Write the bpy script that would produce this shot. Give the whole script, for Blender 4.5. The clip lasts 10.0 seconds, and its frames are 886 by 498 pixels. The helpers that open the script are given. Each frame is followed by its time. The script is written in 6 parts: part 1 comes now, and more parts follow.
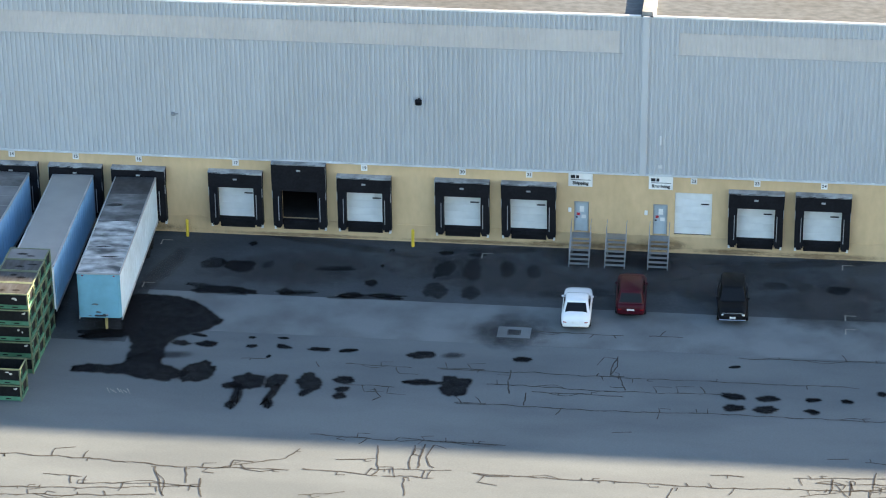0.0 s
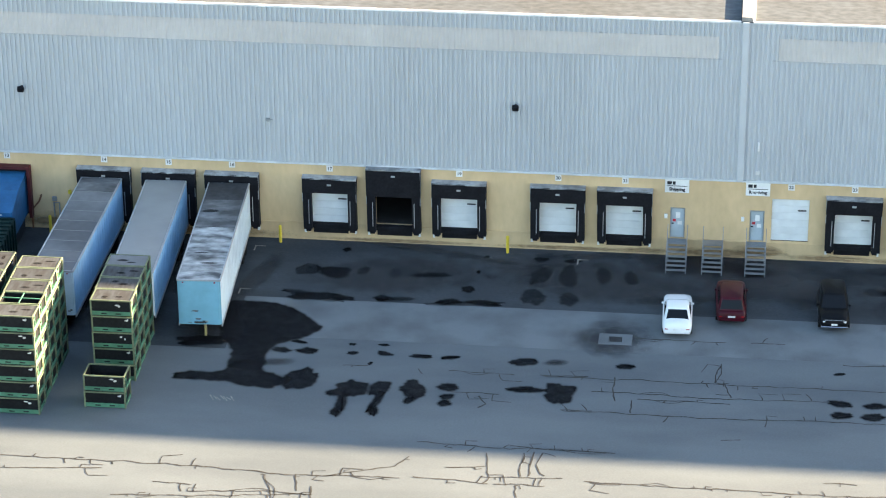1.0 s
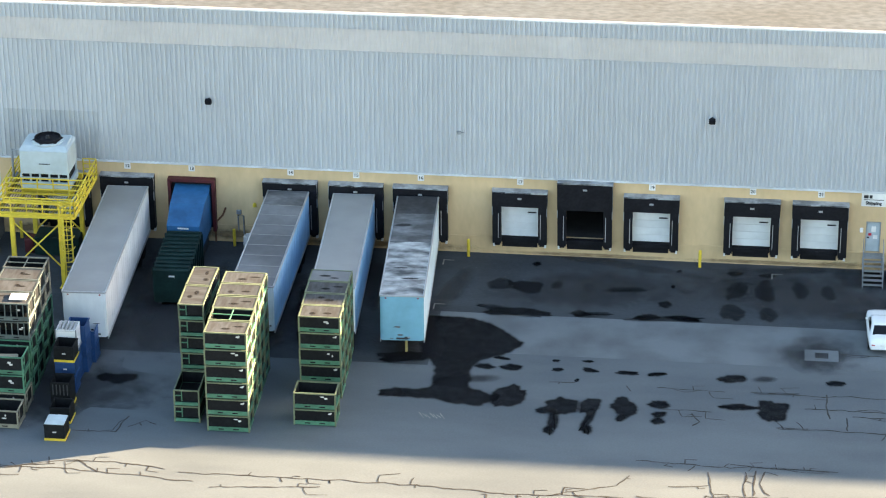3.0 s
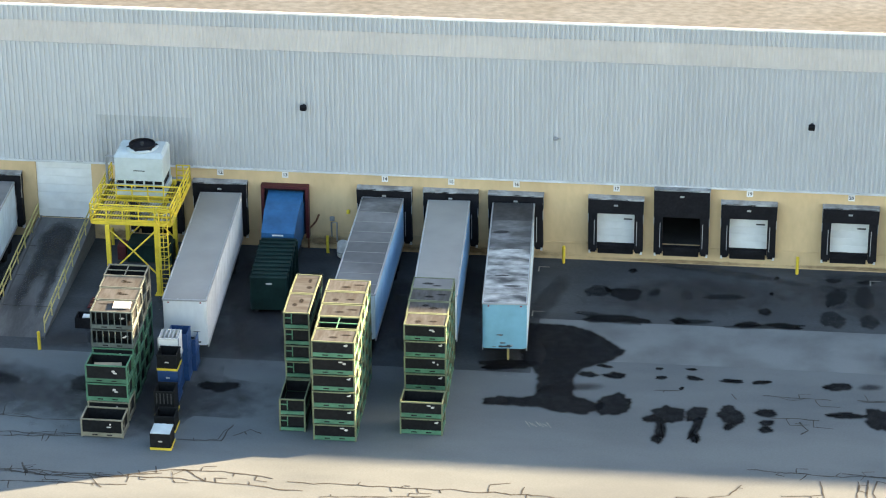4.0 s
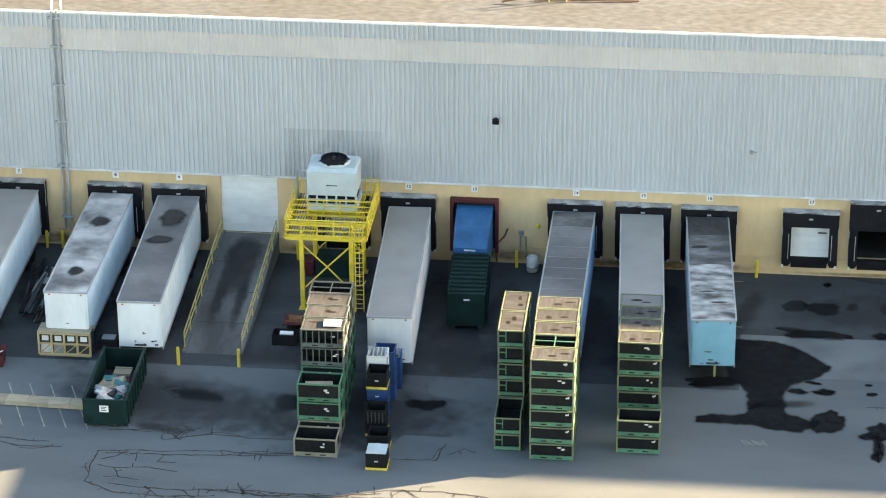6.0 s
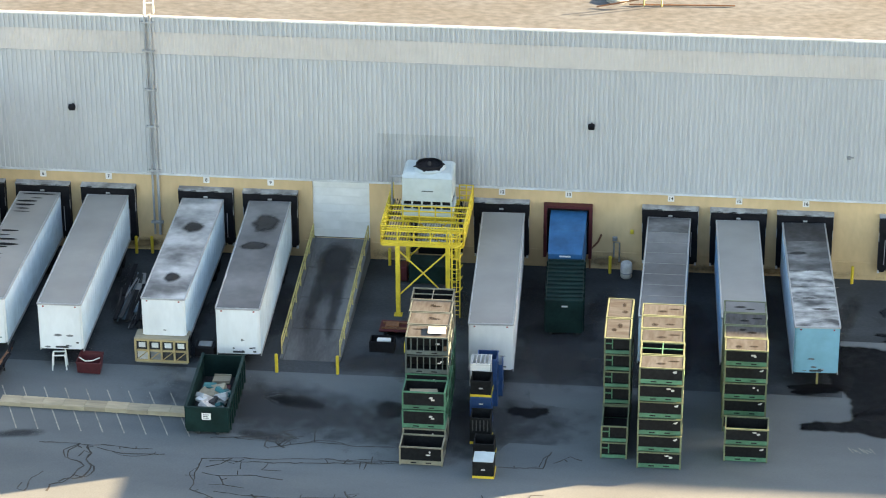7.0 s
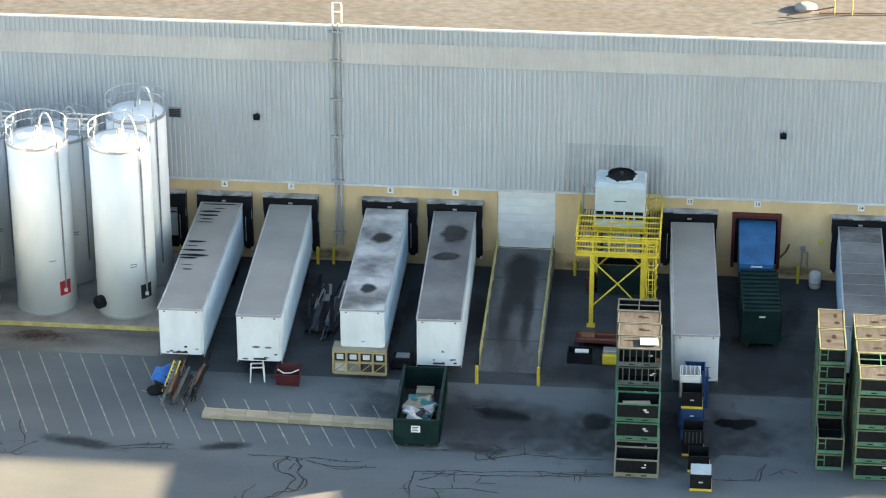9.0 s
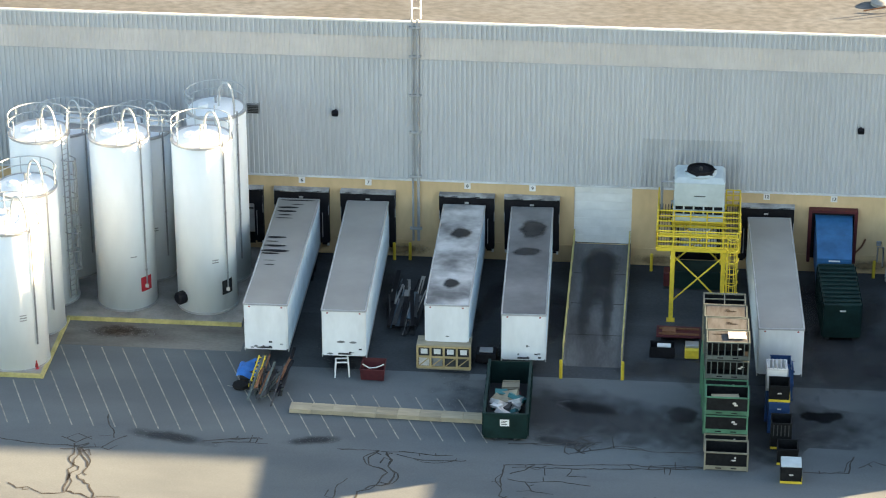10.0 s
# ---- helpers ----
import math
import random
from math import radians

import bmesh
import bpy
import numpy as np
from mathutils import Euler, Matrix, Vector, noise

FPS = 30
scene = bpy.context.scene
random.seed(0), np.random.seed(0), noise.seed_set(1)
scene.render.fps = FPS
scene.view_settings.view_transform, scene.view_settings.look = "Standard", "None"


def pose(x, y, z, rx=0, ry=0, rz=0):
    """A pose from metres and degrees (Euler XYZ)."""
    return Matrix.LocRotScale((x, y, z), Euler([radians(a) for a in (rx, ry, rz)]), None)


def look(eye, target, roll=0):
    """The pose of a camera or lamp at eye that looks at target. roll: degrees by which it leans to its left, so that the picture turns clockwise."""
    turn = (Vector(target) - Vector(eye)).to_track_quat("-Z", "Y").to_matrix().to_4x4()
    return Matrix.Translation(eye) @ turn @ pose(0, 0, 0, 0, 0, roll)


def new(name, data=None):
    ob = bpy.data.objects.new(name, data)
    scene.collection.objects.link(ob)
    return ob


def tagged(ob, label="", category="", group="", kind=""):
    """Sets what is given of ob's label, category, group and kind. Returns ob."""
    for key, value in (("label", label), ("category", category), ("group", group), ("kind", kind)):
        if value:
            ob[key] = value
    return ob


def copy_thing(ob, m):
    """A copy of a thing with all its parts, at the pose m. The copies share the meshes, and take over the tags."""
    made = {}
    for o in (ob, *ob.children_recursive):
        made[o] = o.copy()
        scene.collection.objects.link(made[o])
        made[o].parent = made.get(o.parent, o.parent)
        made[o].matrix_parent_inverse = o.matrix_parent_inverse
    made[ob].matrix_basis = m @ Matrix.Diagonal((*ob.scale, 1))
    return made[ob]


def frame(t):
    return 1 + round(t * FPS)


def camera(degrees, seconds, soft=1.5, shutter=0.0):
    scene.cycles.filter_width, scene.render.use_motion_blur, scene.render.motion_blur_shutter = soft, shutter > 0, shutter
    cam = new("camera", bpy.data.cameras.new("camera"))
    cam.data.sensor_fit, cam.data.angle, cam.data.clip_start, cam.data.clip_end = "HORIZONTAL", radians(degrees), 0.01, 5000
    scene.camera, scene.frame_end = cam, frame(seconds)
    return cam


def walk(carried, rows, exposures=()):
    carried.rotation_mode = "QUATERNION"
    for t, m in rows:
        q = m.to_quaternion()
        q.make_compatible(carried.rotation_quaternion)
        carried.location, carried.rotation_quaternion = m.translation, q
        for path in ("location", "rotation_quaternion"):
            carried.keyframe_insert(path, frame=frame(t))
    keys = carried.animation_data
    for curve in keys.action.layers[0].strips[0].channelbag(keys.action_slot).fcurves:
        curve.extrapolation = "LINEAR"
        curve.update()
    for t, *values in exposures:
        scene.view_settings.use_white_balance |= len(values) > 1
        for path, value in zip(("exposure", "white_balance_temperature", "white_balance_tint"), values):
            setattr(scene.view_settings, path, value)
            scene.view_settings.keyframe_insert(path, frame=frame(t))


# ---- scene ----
cam = camera(17.61, 10.0, soft=1.1)
# seconds, eye x y z, yaw to the left, pitch, lean to the right
ROWS = [
    (0, 39.21, -164.30, 79.16, 6.808, -25.688, 0.486),
    (0.5, 36.01, -164.32, 79.20, 6.760, -25.676, 0.428),
    (1, 32.83, -164.28, 79.23, 6.703, -25.673, 0.406),
    (1.5, 29.63, -164.19, 79.26, 6.646, -25.665, 0.375),
    (2, 26.41, -164.01, 79.27, 6.595, -25.666, 0.343),
    (2.5, 23.20, -163.77, 79.29, 6.547, -25.677, 0.317),
    (4, 13.81, -163.12, 79.45, 6.463, -25.736, 0.315),
    (4.5, 10.59, -162.94, 79.56, 6.407, -25.763, 0.328),
    (5, 7.39, -162.77, 79.68, 6.345, -25.779, 0.350),
    (5.5, 4.20, -162.56, 79.77, 6.300, -25.803, 0.354),
    (7, -5.23, -161.88, 79.84, 6.125, -25.865, 0.265),
    (7.5, -8.55, -161.71, 79.80, 6.015, -25.847, 0.193),
    (8, -11.87, -161.60, 79.74, 5.906, -25.823, 0.178),
    (8.5, -15.12, -161.65, 79.67, 5.822, -25.777, 0.180),
    (9, -18.17, -161.97, 79.59, 5.686, -25.743, 0.172),
    (9.5, -21.09, -162.55, 79.51, 5.514, -25.701, 0.156),
    (10, -23.97, -163.31, 79.43, 5.312, -25.675, 0.126),
]
walk(cam, [(t, pose(x, y, z, 0, 0, yaw) @ pose(0, 0, 0, 90 + pitch) @ pose(0, 0, 0, 0, 0, -lean)) for t, x, y, z, yaw, pitch, lean in ROWS],
     [(0.0, 3.64, 6050, 11), (1.0, 3.92, 6350, 11), (2.5, 3.97, 6550, 11), (5.0, 4.01, 7250, 12), (7.5, 3.97, 7350, 13), (8.6, 3.87, 7250, 12), (10.0, 3.71, 7150, 11)])

# ---- world, sun, exposure ----
SUN_SIDE, SUN_BACK, SUN_UP = 0.87, 0.348, 0.2098
world = bpy.data.worlds.new("sky")
scene.world = world
world.use_nodes = True
sky = world.node_tree.nodes.new("ShaderNodeTexSky")
sky.sky_type, sky.sun_disc = "NISHITA", False
sky.sun_elevation, sky.sun_rotation = math.atan(SUN_UP), math.atan2(SUN_SIDE, SUN_BACK)
sky.air_density, sky.dust_density, sky.ozone_density = 1.0, 1.2, 1.0
world.node_tree.links.new(sky.outputs[0], world.node_tree.nodes["Background"].inputs[0])
world.node_tree.nodes["Background"].inputs[1].default_value = 0.05
lamp = bpy.data.lights.new("sun", "SUN")
lamp.energy, lamp.angle, lamp.color = 4.6, radians(0.6), (1.0, 0.77, 0.49)
sun = new("sun", lamp)
sun.matrix_world = look((60, 30, 40), (60 - SUN_SIDE, 30 - SUN_BACK, 40 - SUN_UP))


# ---- materials ----
def mat(name, colour, rough=0.7, metal=0.0, grain=8.0, amount=0.15, stain=0.6, stain_amount=0.12, bump=0.1, tint=None, random_amount=0.0, spec=0.35, stretch=(1, 1, 1), joined=False):
    """Colour with grain and larger stains in metres, roughness variation and a fine bump."""
    m = bpy.data.materials.new(name)
    m.use_nodes = True
    n, l = m.node_tree.nodes, m.node_tree.links
    b = n["Principled BSDF"]
    b.inputs["Roughness"].default_value, b.inputs["Metallic"].default_value = rough, metal
    b.inputs["Specular IOR Level"].default_value = spec
    co = n.new("ShaderNodeTexCoord")
    scale = n.new("ShaderNodeMapping")
    scale.inputs["Scale"].default_value = stretch
    l.new(n.new("ShaderNodeNewGeometry").outputs["Position"] if joined else co.outputs["Object"], scale.inputs[0])
    info = n.new("ShaderNodeObjectInfo")
    shift = n.new("ShaderNodeMath")
    shift.operation, shift.inputs[1].default_value = "MULTIPLY", 60.0
    l.new(info.outputs["Random"], shift.inputs[0])
    add = n.new("ShaderNodeVectorMath")
    l.new(scale.outputs[0], add.inputs[0])
    if not joined:
        l.new(shift.outputs[0], add.inputs[1])
    fine, large = n.new("ShaderNodeTexNoise"), n.new("ShaderNodeTexNoise")
    for node, s, d in ((fine, grain, 5.0), (large, stain, 4.0)):
        node.inputs["Scale"].default_value, node.inputs["Detail"].default_value = s, d
        l.new(add.outputs[0], node.inputs["Vector"])
    dark = [c * (1 - stain_amount * 2.2) for c in colour] if tint is None else tint
    ramp = n.new("ShaderNodeMapRange")
    ramp.inputs[1].default_value, ramp.inputs[2].default_value = 0.38, 0.66
    l.new(large.outputs[0], ramp.inputs[0])
    mix = n.new("ShaderNodeMix")
    mix.data_type = "RGBA"
    mix.inputs[6].default_value, mix.inputs[7].default_value = (*colour, 1), (*dark, 1)
    l.new(ramp.outputs[0], mix.inputs[0])
    val = n.new("ShaderNodeMapRange")
    val.inputs[1].default_value, val.inputs[2].default_value = 0.25, 0.75
    val.inputs[3].default_value, val.inputs[4].default_value = 1 - amount, 1 + amount
    l.new(fine.outputs[0], val.inputs[0])
    hsv = n.new("ShaderNodeHueSaturation")
    l.new(mix.outputs[2], hsv.inputs["Color"])
    if random_amount:
        rnd = n.new("ShaderNodeMapRange")
        rnd.inputs[3].default_value, rnd.inputs[4].default_value = 1 - random_amount, 1 + random_amount
        l.new(info.outputs["Random"], rnd.inputs[0])
        both = n.new("ShaderNodeMath")
        both.operation = "MULTIPLY"
        l.new(rnd.outputs[0], both.inputs[0])
        l.new(val.outputs[0], both.inputs[1])
        l.new(both.outputs[0], hsv.inputs["Value"])
    else:
        l.new(val.outputs[0], hsv.inputs["Value"])
    l.new(hsv.outputs[0], b.inputs["Base Color"])
    rr = n.new("ShaderNodeMapRange")
    rr.inputs[3].default_value, rr.inputs[4].default_value = max(rough - 0.12, 0.03), min(rough + 0.12, 1)
    l.new(large.outputs[0], rr.inputs[0])
    l.new(rr.outputs[0], b.inputs["Roughness"])
    if bump:
        bp = n.new("ShaderNodeBump")
        bp.inputs["Strength"].default_value, bp.inputs["Distance"].default_value = bump, 0.02
        l.new(fine.outputs[0], bp.inputs["Height"])
        l.new(bp.outputs[0], b.inputs["Normal"])
    return m


ASPHALT = mat("asphalt", (0.113, 0.128, 0.135), 0.85, grain=14, amount=0.12, stain=0.16, bump=0.3, tint=(0.086, 0.099, 0.107), stretch=(0.6, 1.6, 1))
ASPHALT_DARK = mat("asphalt_damp", (0.042, 0.048, 0.054), 0.75, spec=0.15, grain=10, amount=0.2, stain=0.35, stain_amount=0.2, bump=0.3, tint=(0.066, 0.075, 0.082), stretch=(0.5, 1.3, 1))
CONCRETE_SLAB = mat("concrete_slab", (0.142, 0.158, 0.166), 0.85, grain=12, amount=0.12, stain=0.3, stain_amount=0.16, bump=0.25)
APRON = mat("stained_apron_concrete", (0.185, 0.18, 0.165), 0.85, grain=8, amount=0.15, stain=0.35, bump=0.25, tint=(0.1, 0.095, 0.085), stretch=(0.5, 1.2, 1))
CONCRETE = mat("concrete", (0.3, 0.29, 0.27), 0.85, grain=9, amount=0.12, stain=0.5, stain_amount=0.18, bump=0.25)
RAMP_CONCRETE = mat("ramp_concrete", (0.155, 0.163, 0.166), 0.85, grain=9, amount=0.15, stain=0.5, stain_amount=0.2, bump=0.25, tint=(0.07, 0.07, 0.072), stretch=(1, 0.25, 1))
CRACK = mat("crack_sealant", (0.043, 0.04, 0.036), 0.7, spec=0.08, grain=3, amount=0.35, bump=0.1, tint=(0.062, 0.06, 0.056))
STAIN = mat("oil_stain", (0.009, 0.0095, 0.011), 0.85, spec=0.03, grain=5, amount=0.3, stain=0.9, stain_amount=0.1, bump=0.15, tint=(0.017, 0.0175, 0.019))
STAIN_SHADE_FAINT = mat("faint_stain", (0.04, 0.041, 0.044), 0.65, spec=0.08, grain=5, amount=0.25, stain=0.9, stain_amount=0.1, bump=0.15, tint=(0.065, 0.066, 0.069))


def soften(m, inner, outer, cover, ragged, size=2.2):
    """Lets a flat stain thin out towards its rim."""
    n, l = m.node_tree.nodes, m.node_tree.links
    co, sep = n.new("ShaderNodeTexCoord"), n.new("ShaderNodeSeparateXYZ")
    l.new(co.outputs["Generated"], sep.inputs[0])
    flat = n.new("ShaderNodeCombineXYZ")
    for k in (0, 1):
        l.new(sep.outputs[k], flat.inputs[k])
    far = n.new("ShaderNodeVectorMath")
    far.operation, far.inputs[1].default_value = "DISTANCE", (0.5, 0.5, 0.0)
    l.new(flat.outputs[0], far.inputs[0])
    tex = n.new("ShaderNodeTexNoise")
    tex.inputs["Scale"].default_value, tex.inputs["Detail"].default_value = size, 3.0
    l.new(co.outputs["Object"], tex.inputs["Vector"])
    add = n.new("ShaderNodeMath")
    add.operation, add.inputs[1].default_value = "MULTIPLY_ADD", ragged
    l.new(tex.outputs[0], add.inputs[0])
    l.new(far.outputs["Value"], add.inputs[2])
    fade = n.new("ShaderNodeMapRange")
    fade.interpolation_type = "SMOOTHSTEP"
    fade.inputs[1].default_value, fade.inputs[2].default_value = inner + ragged / 2, outer + ragged / 2
    fade.inputs[3].default_value, fade.inputs[4].default_value = cover, 0.0
    l.new(add.outputs[0], fade.inputs[0])
    clear, mix = n.new("ShaderNodeBsdfTransparent"), n.new("ShaderNodeMixShader")
    l.new(fade.outputs[0], mix.inputs[0])
    l.new(clear.outputs[0], mix.inputs[1])
    l.new(n["Principled BSDF"].outputs[0], mix.inputs[2])
    l.new(mix.outputs[0], n["Material Output"].inputs[0])


def feather(m, cover):
    """Lets a stain thin out over its outer ring, unevenly."""
    n, l = m.node_tree.nodes, m.node_tree.links
    rim, tex, co = n.new("ShaderNodeAttribute"), n.new("ShaderNodeTexNoise"), n.new("ShaderNodeTexCoord")
    rim.attribute_name = "cover"
    tex.inputs["Scale"].default_value, tex.inputs["Detail"].default_value = 1.6, 6.0
    l.new(co.outputs["Object"], tex.inputs["Vector"])
    worn, both, clip = n.new("ShaderNodeMapRange"), n.new("ShaderNodeMath"), n.new("ShaderNodeMath")
    worn.inputs[1].default_value, worn.inputs[2].default_value = 0.3, 0.62
    worn.inputs[3].default_value, worn.inputs[4].default_value = cover, cover - 0.14
    l.new(tex.outputs[0], worn.inputs[0])
    both.operation = "MULTIPLY"
    l.new(worn.outputs[0], both.inputs[0])
    clip.operation, clip.inputs[1].default_value = "POWER", 1.3
    l.new(rim.outputs["Fac"], clip.inputs[0])
    l.new(clip.outputs[0], both.inputs[1])
    clear, mix = n.new("ShaderNodeBsdfTransparent"), n.new("ShaderNodeMixShader")
    l.new(both.outputs[0], mix.inputs[0])
    l.new(clear.outputs[0], mix.inputs[1])
    l.new(n["Principled BSDF"].outputs[0], mix.inputs[2])
    l.new(mix.outputs[0], n["Material Output"].inputs[0])


feather(STAIN, 0.97)
STAIN_DULL = mat("dull_tyre_stain", (0.016, 0.017, 0.019), 0.8, spec=0.05, grain=5, amount=0.3, bump=0.15)
feather(STAIN_DULL, 0.62)
soften(STAIN_SHADE_FAINT, 0.1, 0.45, 0.7, 0.4, 0.8)
LID_STAIN = mat("lid_stain", (0.03, 0.027, 0.024), 0.6, spec=0.1)
soften(LID_STAIN, 0.2, 0.48, 0.8, 0.25)
RUST_WASH = mat("rust_wash", (0.09, 0.05, 0.03), 0.85, spec=0.1, grain=4, amount=0.3)
soften(RUST_WASH, 0.05, 0.46, 0.7, 0.6)
LINE_PAINT = mat("worn_line_paint", (0.3, 0.285, 0.24), 0.8, grain=5, amount=0.3, stain=1.5, tint=(0.17, 0.165, 0.15))
METAL_WALL = mat("grey_wall_metal", (0.485, 0.505, 0.52), 0.5, 0.0, grain=2.2, amount=0.05, stain=0.16, stain_amount=0.035, bump=0.0, random_amount=0.008, stretch=(1, 1, 0.3), joined=True)
BAND_METAL = mat("beige_wall_metal", (0.53, 0.505, 0.48), 0.6, 0.0, grain=1.5, amount=0.05, stain=0.2, stain_amount=0.05, bump=0.0, random_amount=0.015, joined=True)
DARK_WALL_METAL = mat("sooty_wall_metal", (0.375, 0.39, 0.402), 0.6, 0.0, grain=1.2, amount=0.06, stain=0.45, bump=0.0, tint=(0.45, 0.468, 0.48), joined=True)
CHASE_GREY = mat("grey_painted_pipe", (0.36, 0.375, 0.385), 0.6, grain=3, amount=0.1, bump=0.0)
TRIM_METAL = mat("pale_trim_metal", (0.62, 0.65, 0.67), 0.45, 0.0, grain=4, amount=0.05, bump=0.0)
CAP_WHITE = mat("white_cap_metal", (0.8, 0.8, 0.78), 0.4, grain=3, amount=0.04, bump=0.0)
OCHRE = mat("ochre_painted_block", (0.63, 0.46, 0.262), 0.8, grain=2.5, amount=0.07, stain=0.3, stain_amount=0.07, bump=0.15, stretch=(1, 1, 0.45), joined=True)
GRIME = mat("wall_grime", (0.26, 0.17, 0.09), 0.85, grain=4, amount=0.25, stain=0.9, bump=0.1, tint=(0.42, 0.3, 0.17))
soften(GRIME, 0.05, 0.47, 0.75, 0.3)
GRAVEL = mat("roof_gravel", (0.07, 0.079, 0.087), 0.95, grain=3.0, amount=0.35, stain=0.25, stain_amount=0.12, bump=0.8, stretch=(0.55, 0.9, 1), tint=(0.06, 0.065, 0.068))
RUBBER = mat("black_dock_rubber", (0.014, 0.014, 0.017), 0.6, spec=0.08, grain=6, amount=0.25, stain=1.2, bump=0.25)
SHELTER_TOP = mat("weathered_shelter_top", (0.37, 0.38, 0.38), 0.6, grain=5, amount=0.2, stain=1.0, stain_amount=0.25, bump=0.2)
DOOR_WHITE = mat("white_door_panel", (0.72, 0.74, 0.74), 0.5, grain=2, amount=0.05, stain=0.8, stain_amount=0.05, bump=0.03)
DOOR_GREY = mat("grey_blue_door", (0.4, 0.46, 0.5), 0.5, grain=3, amount=0.06, bump=0.03)
PALE_STEEL = mat("pale_galvanised_pipe", (0.45, 0.49, 0.51), 0.4, 0.2, grain=8, amount=0.1, bump=0.03)
CHASE_BLUE = mat("blue_grey_steel_bar", (0.11, 0.17, 0.22), 0.5, 0.3, grain=8, amount=0.2, bump=0.05)
STEEL = mat("galvanised_steel", (0.36, 0.38, 0.4), 0.45, 0.6, grain=10, amount=0.15, bump=0.05)
DARK_STEEL = mat("dark_steel", (0.06, 0.062, 0.066), 0.6, 0.3, spec=0.15, grain=10, amount=0.2, bump=0.1)
DARK_INTERIOR = mat("dark_interior", (0.05, 0.05, 0.05), 0.9, spec=0.15)
YELLOW = mat("yellow_safety_paint", (0.72, 0.53, 0.05), 0.5, grain=6, amount=0.12, stain=1.0, stain_amount=0.08, bump=0.05)
YELLOW_PALE = mat("faded_yellow_paint", (0.5, 0.43, 0.17), 0.65, grain=6, amount=0.15, stain=1.0, stain_amount=0.15, bump=0.05)
SIGN_WHITE = mat("white_sign", (0.8, 0.8, 0.78), 0.5, amount=0.03, bump=0.0)
INK = mat("black_ink", (0.02, 0.02, 0.022), 0.6, amount=0.0, bump=0.0)
TRAILER_WHITE = mat("white_trailer_panel", (0.78, 0.8, 0.81), 0.4, grain=3, amount=0.04, stain=0.7, stain_amount=0.06, bump=0.04, stretch=(1, 1, 0.4))
# blue sky reflection on white trailer sides is put into this panel colour
TRAILER_PALE = mat("pale_blue_trailer_panel", (0.66, 0.78, 0.85), 0.4, grain=3, amount=0.05, stain=0.7, stain_amount=0.07, bump=0.04)
TRAILER_BLUE = mat("sky_blue_trailer_panel", (0.2, 0.44, 0.56), 0.45, grain=3, amount=0.05, stain=0.8, stain_amount=0.06, bump=0.04)
TRAILER_SKY = mat("blue_trailer_panel", (0.36, 0.58, 0.78), 0.4, grain=3, amount=0.05, stain=0.7, stain_amount=0.07, bump=0.04)
ROOF_GREY = mat("grey_trailer_roof", (0.285, 0.283, 0.272), 0.55, grain=2, amount=0.05, stain=0.25, stain_amount=0.07, bump=0.03)
ROOF_DARK = mat("dirty_trailer_roof", (0.1, 0.102, 0.106), 0.55, grain=2, amount=0.12, stain=0.22, bump=0.06, tint=(0.205, 0.207, 0.208))
ROOF_PATCHY = mat("patchy_trailer_roof", (0.5, 0.51, 0.51), 0.42, grain=1.8, amount=0.25, stain=0.55, bump=0.12, tint=(0.12, 0.123, 0.126), stretch=(0.7, 0.8, 1))
ROOF_RIPPLED = mat("rippled_silver_roof", (0.47, 0.48, 0.47), 0.4, grain=2.6, amount=0.3, stain=0.8, bump=0.3, tint=(0.05, 0.052, 0.055), stretch=(0.8, 1.5, 1))
ROOF_STREAKED = mat("streaked_dark_roof", (0.05, 0.052, 0.055), 0.45, grain=2.6, amount=0.3, stain=0.7, bump=0.2, tint=(0.2, 0.205, 0.21), stretch=(0.8, 1.4, 1))
ROOF_EDGE = mat("aluminium_edge_rail", (0.5, 0.51, 0.52), 0.4, 0.5, grain=6, amount=0.1, bump=0.03)
ROOF_BLACK = mat("black_roof_sheet", (0.03, 0.031, 0.034), 0.5, grain=3, amount=0.3, stain=0.6, bump=0.1, tint=(0.07, 0.072, 0.075), spec=0.2)
SCUFF = mat("grey_scuff", (0.2, 0.21, 0.21), 0.7, grain=6, amount=0.3, bump=0.1)
soften(SCUFF, 0.2, 0.48, 0.85, 0.3)
PUDDLE = mat("dark_roof_puddle", (0.03, 0.03, 0.033), 0.35, spec=0.15, grain=3, amount=0.25, bump=0.05)
soften(PUDDLE, 0.22, 0.45, 0.88, 0.42, 1.1)
TYRE = mat("tyre_rubber", (0.016, 0.016, 0.017), 0.8, spec=0.08, bump=0.2)
RIM = mat("wheel_rim", (0.35, 0.36, 0.37), 0.4, 0.6, bump=0.0)
SILO_WHITE = mat("white_silo_paint", (0.74, 0.79, 0.82), 0.42, grain=2, amount=0.03, stain=0.4, stain_amount=0.04, bump=0.02, stretch=(1, 1, 0.3))
RED = mat("red_paint", (0.5, 0.025, 0.04), 0.5, bump=0.03)
DULL_RED = mat("dull_red_paint", (0.085, 0.013, 0.017), 0.6, grain=5, amount=0.2, bump=0.08)
GREEN = mat("green_frame_paint", (0.075, 0.2, 0.125), 0.55, grain=6, amount=0.15, stain=0.9, stain_amount=0.15, bump=0.06, random_amount=0.12)
OLIVE = mat("faded_frame_paint", (0.25, 0.23, 0.17), 0.6, grain=6, amount=0.15, stain=0.9, stain_amount=0.15, bump=0.06, random_amount=0.12)
FRAME_PALE = mat("pale_worn_frame_paint", (0.16, 0.185, 0.11), 0.6, grain=6, amount=0.15, stain=0.9, stain_amount=0.15, bump=0.06, random_amount=0.12)
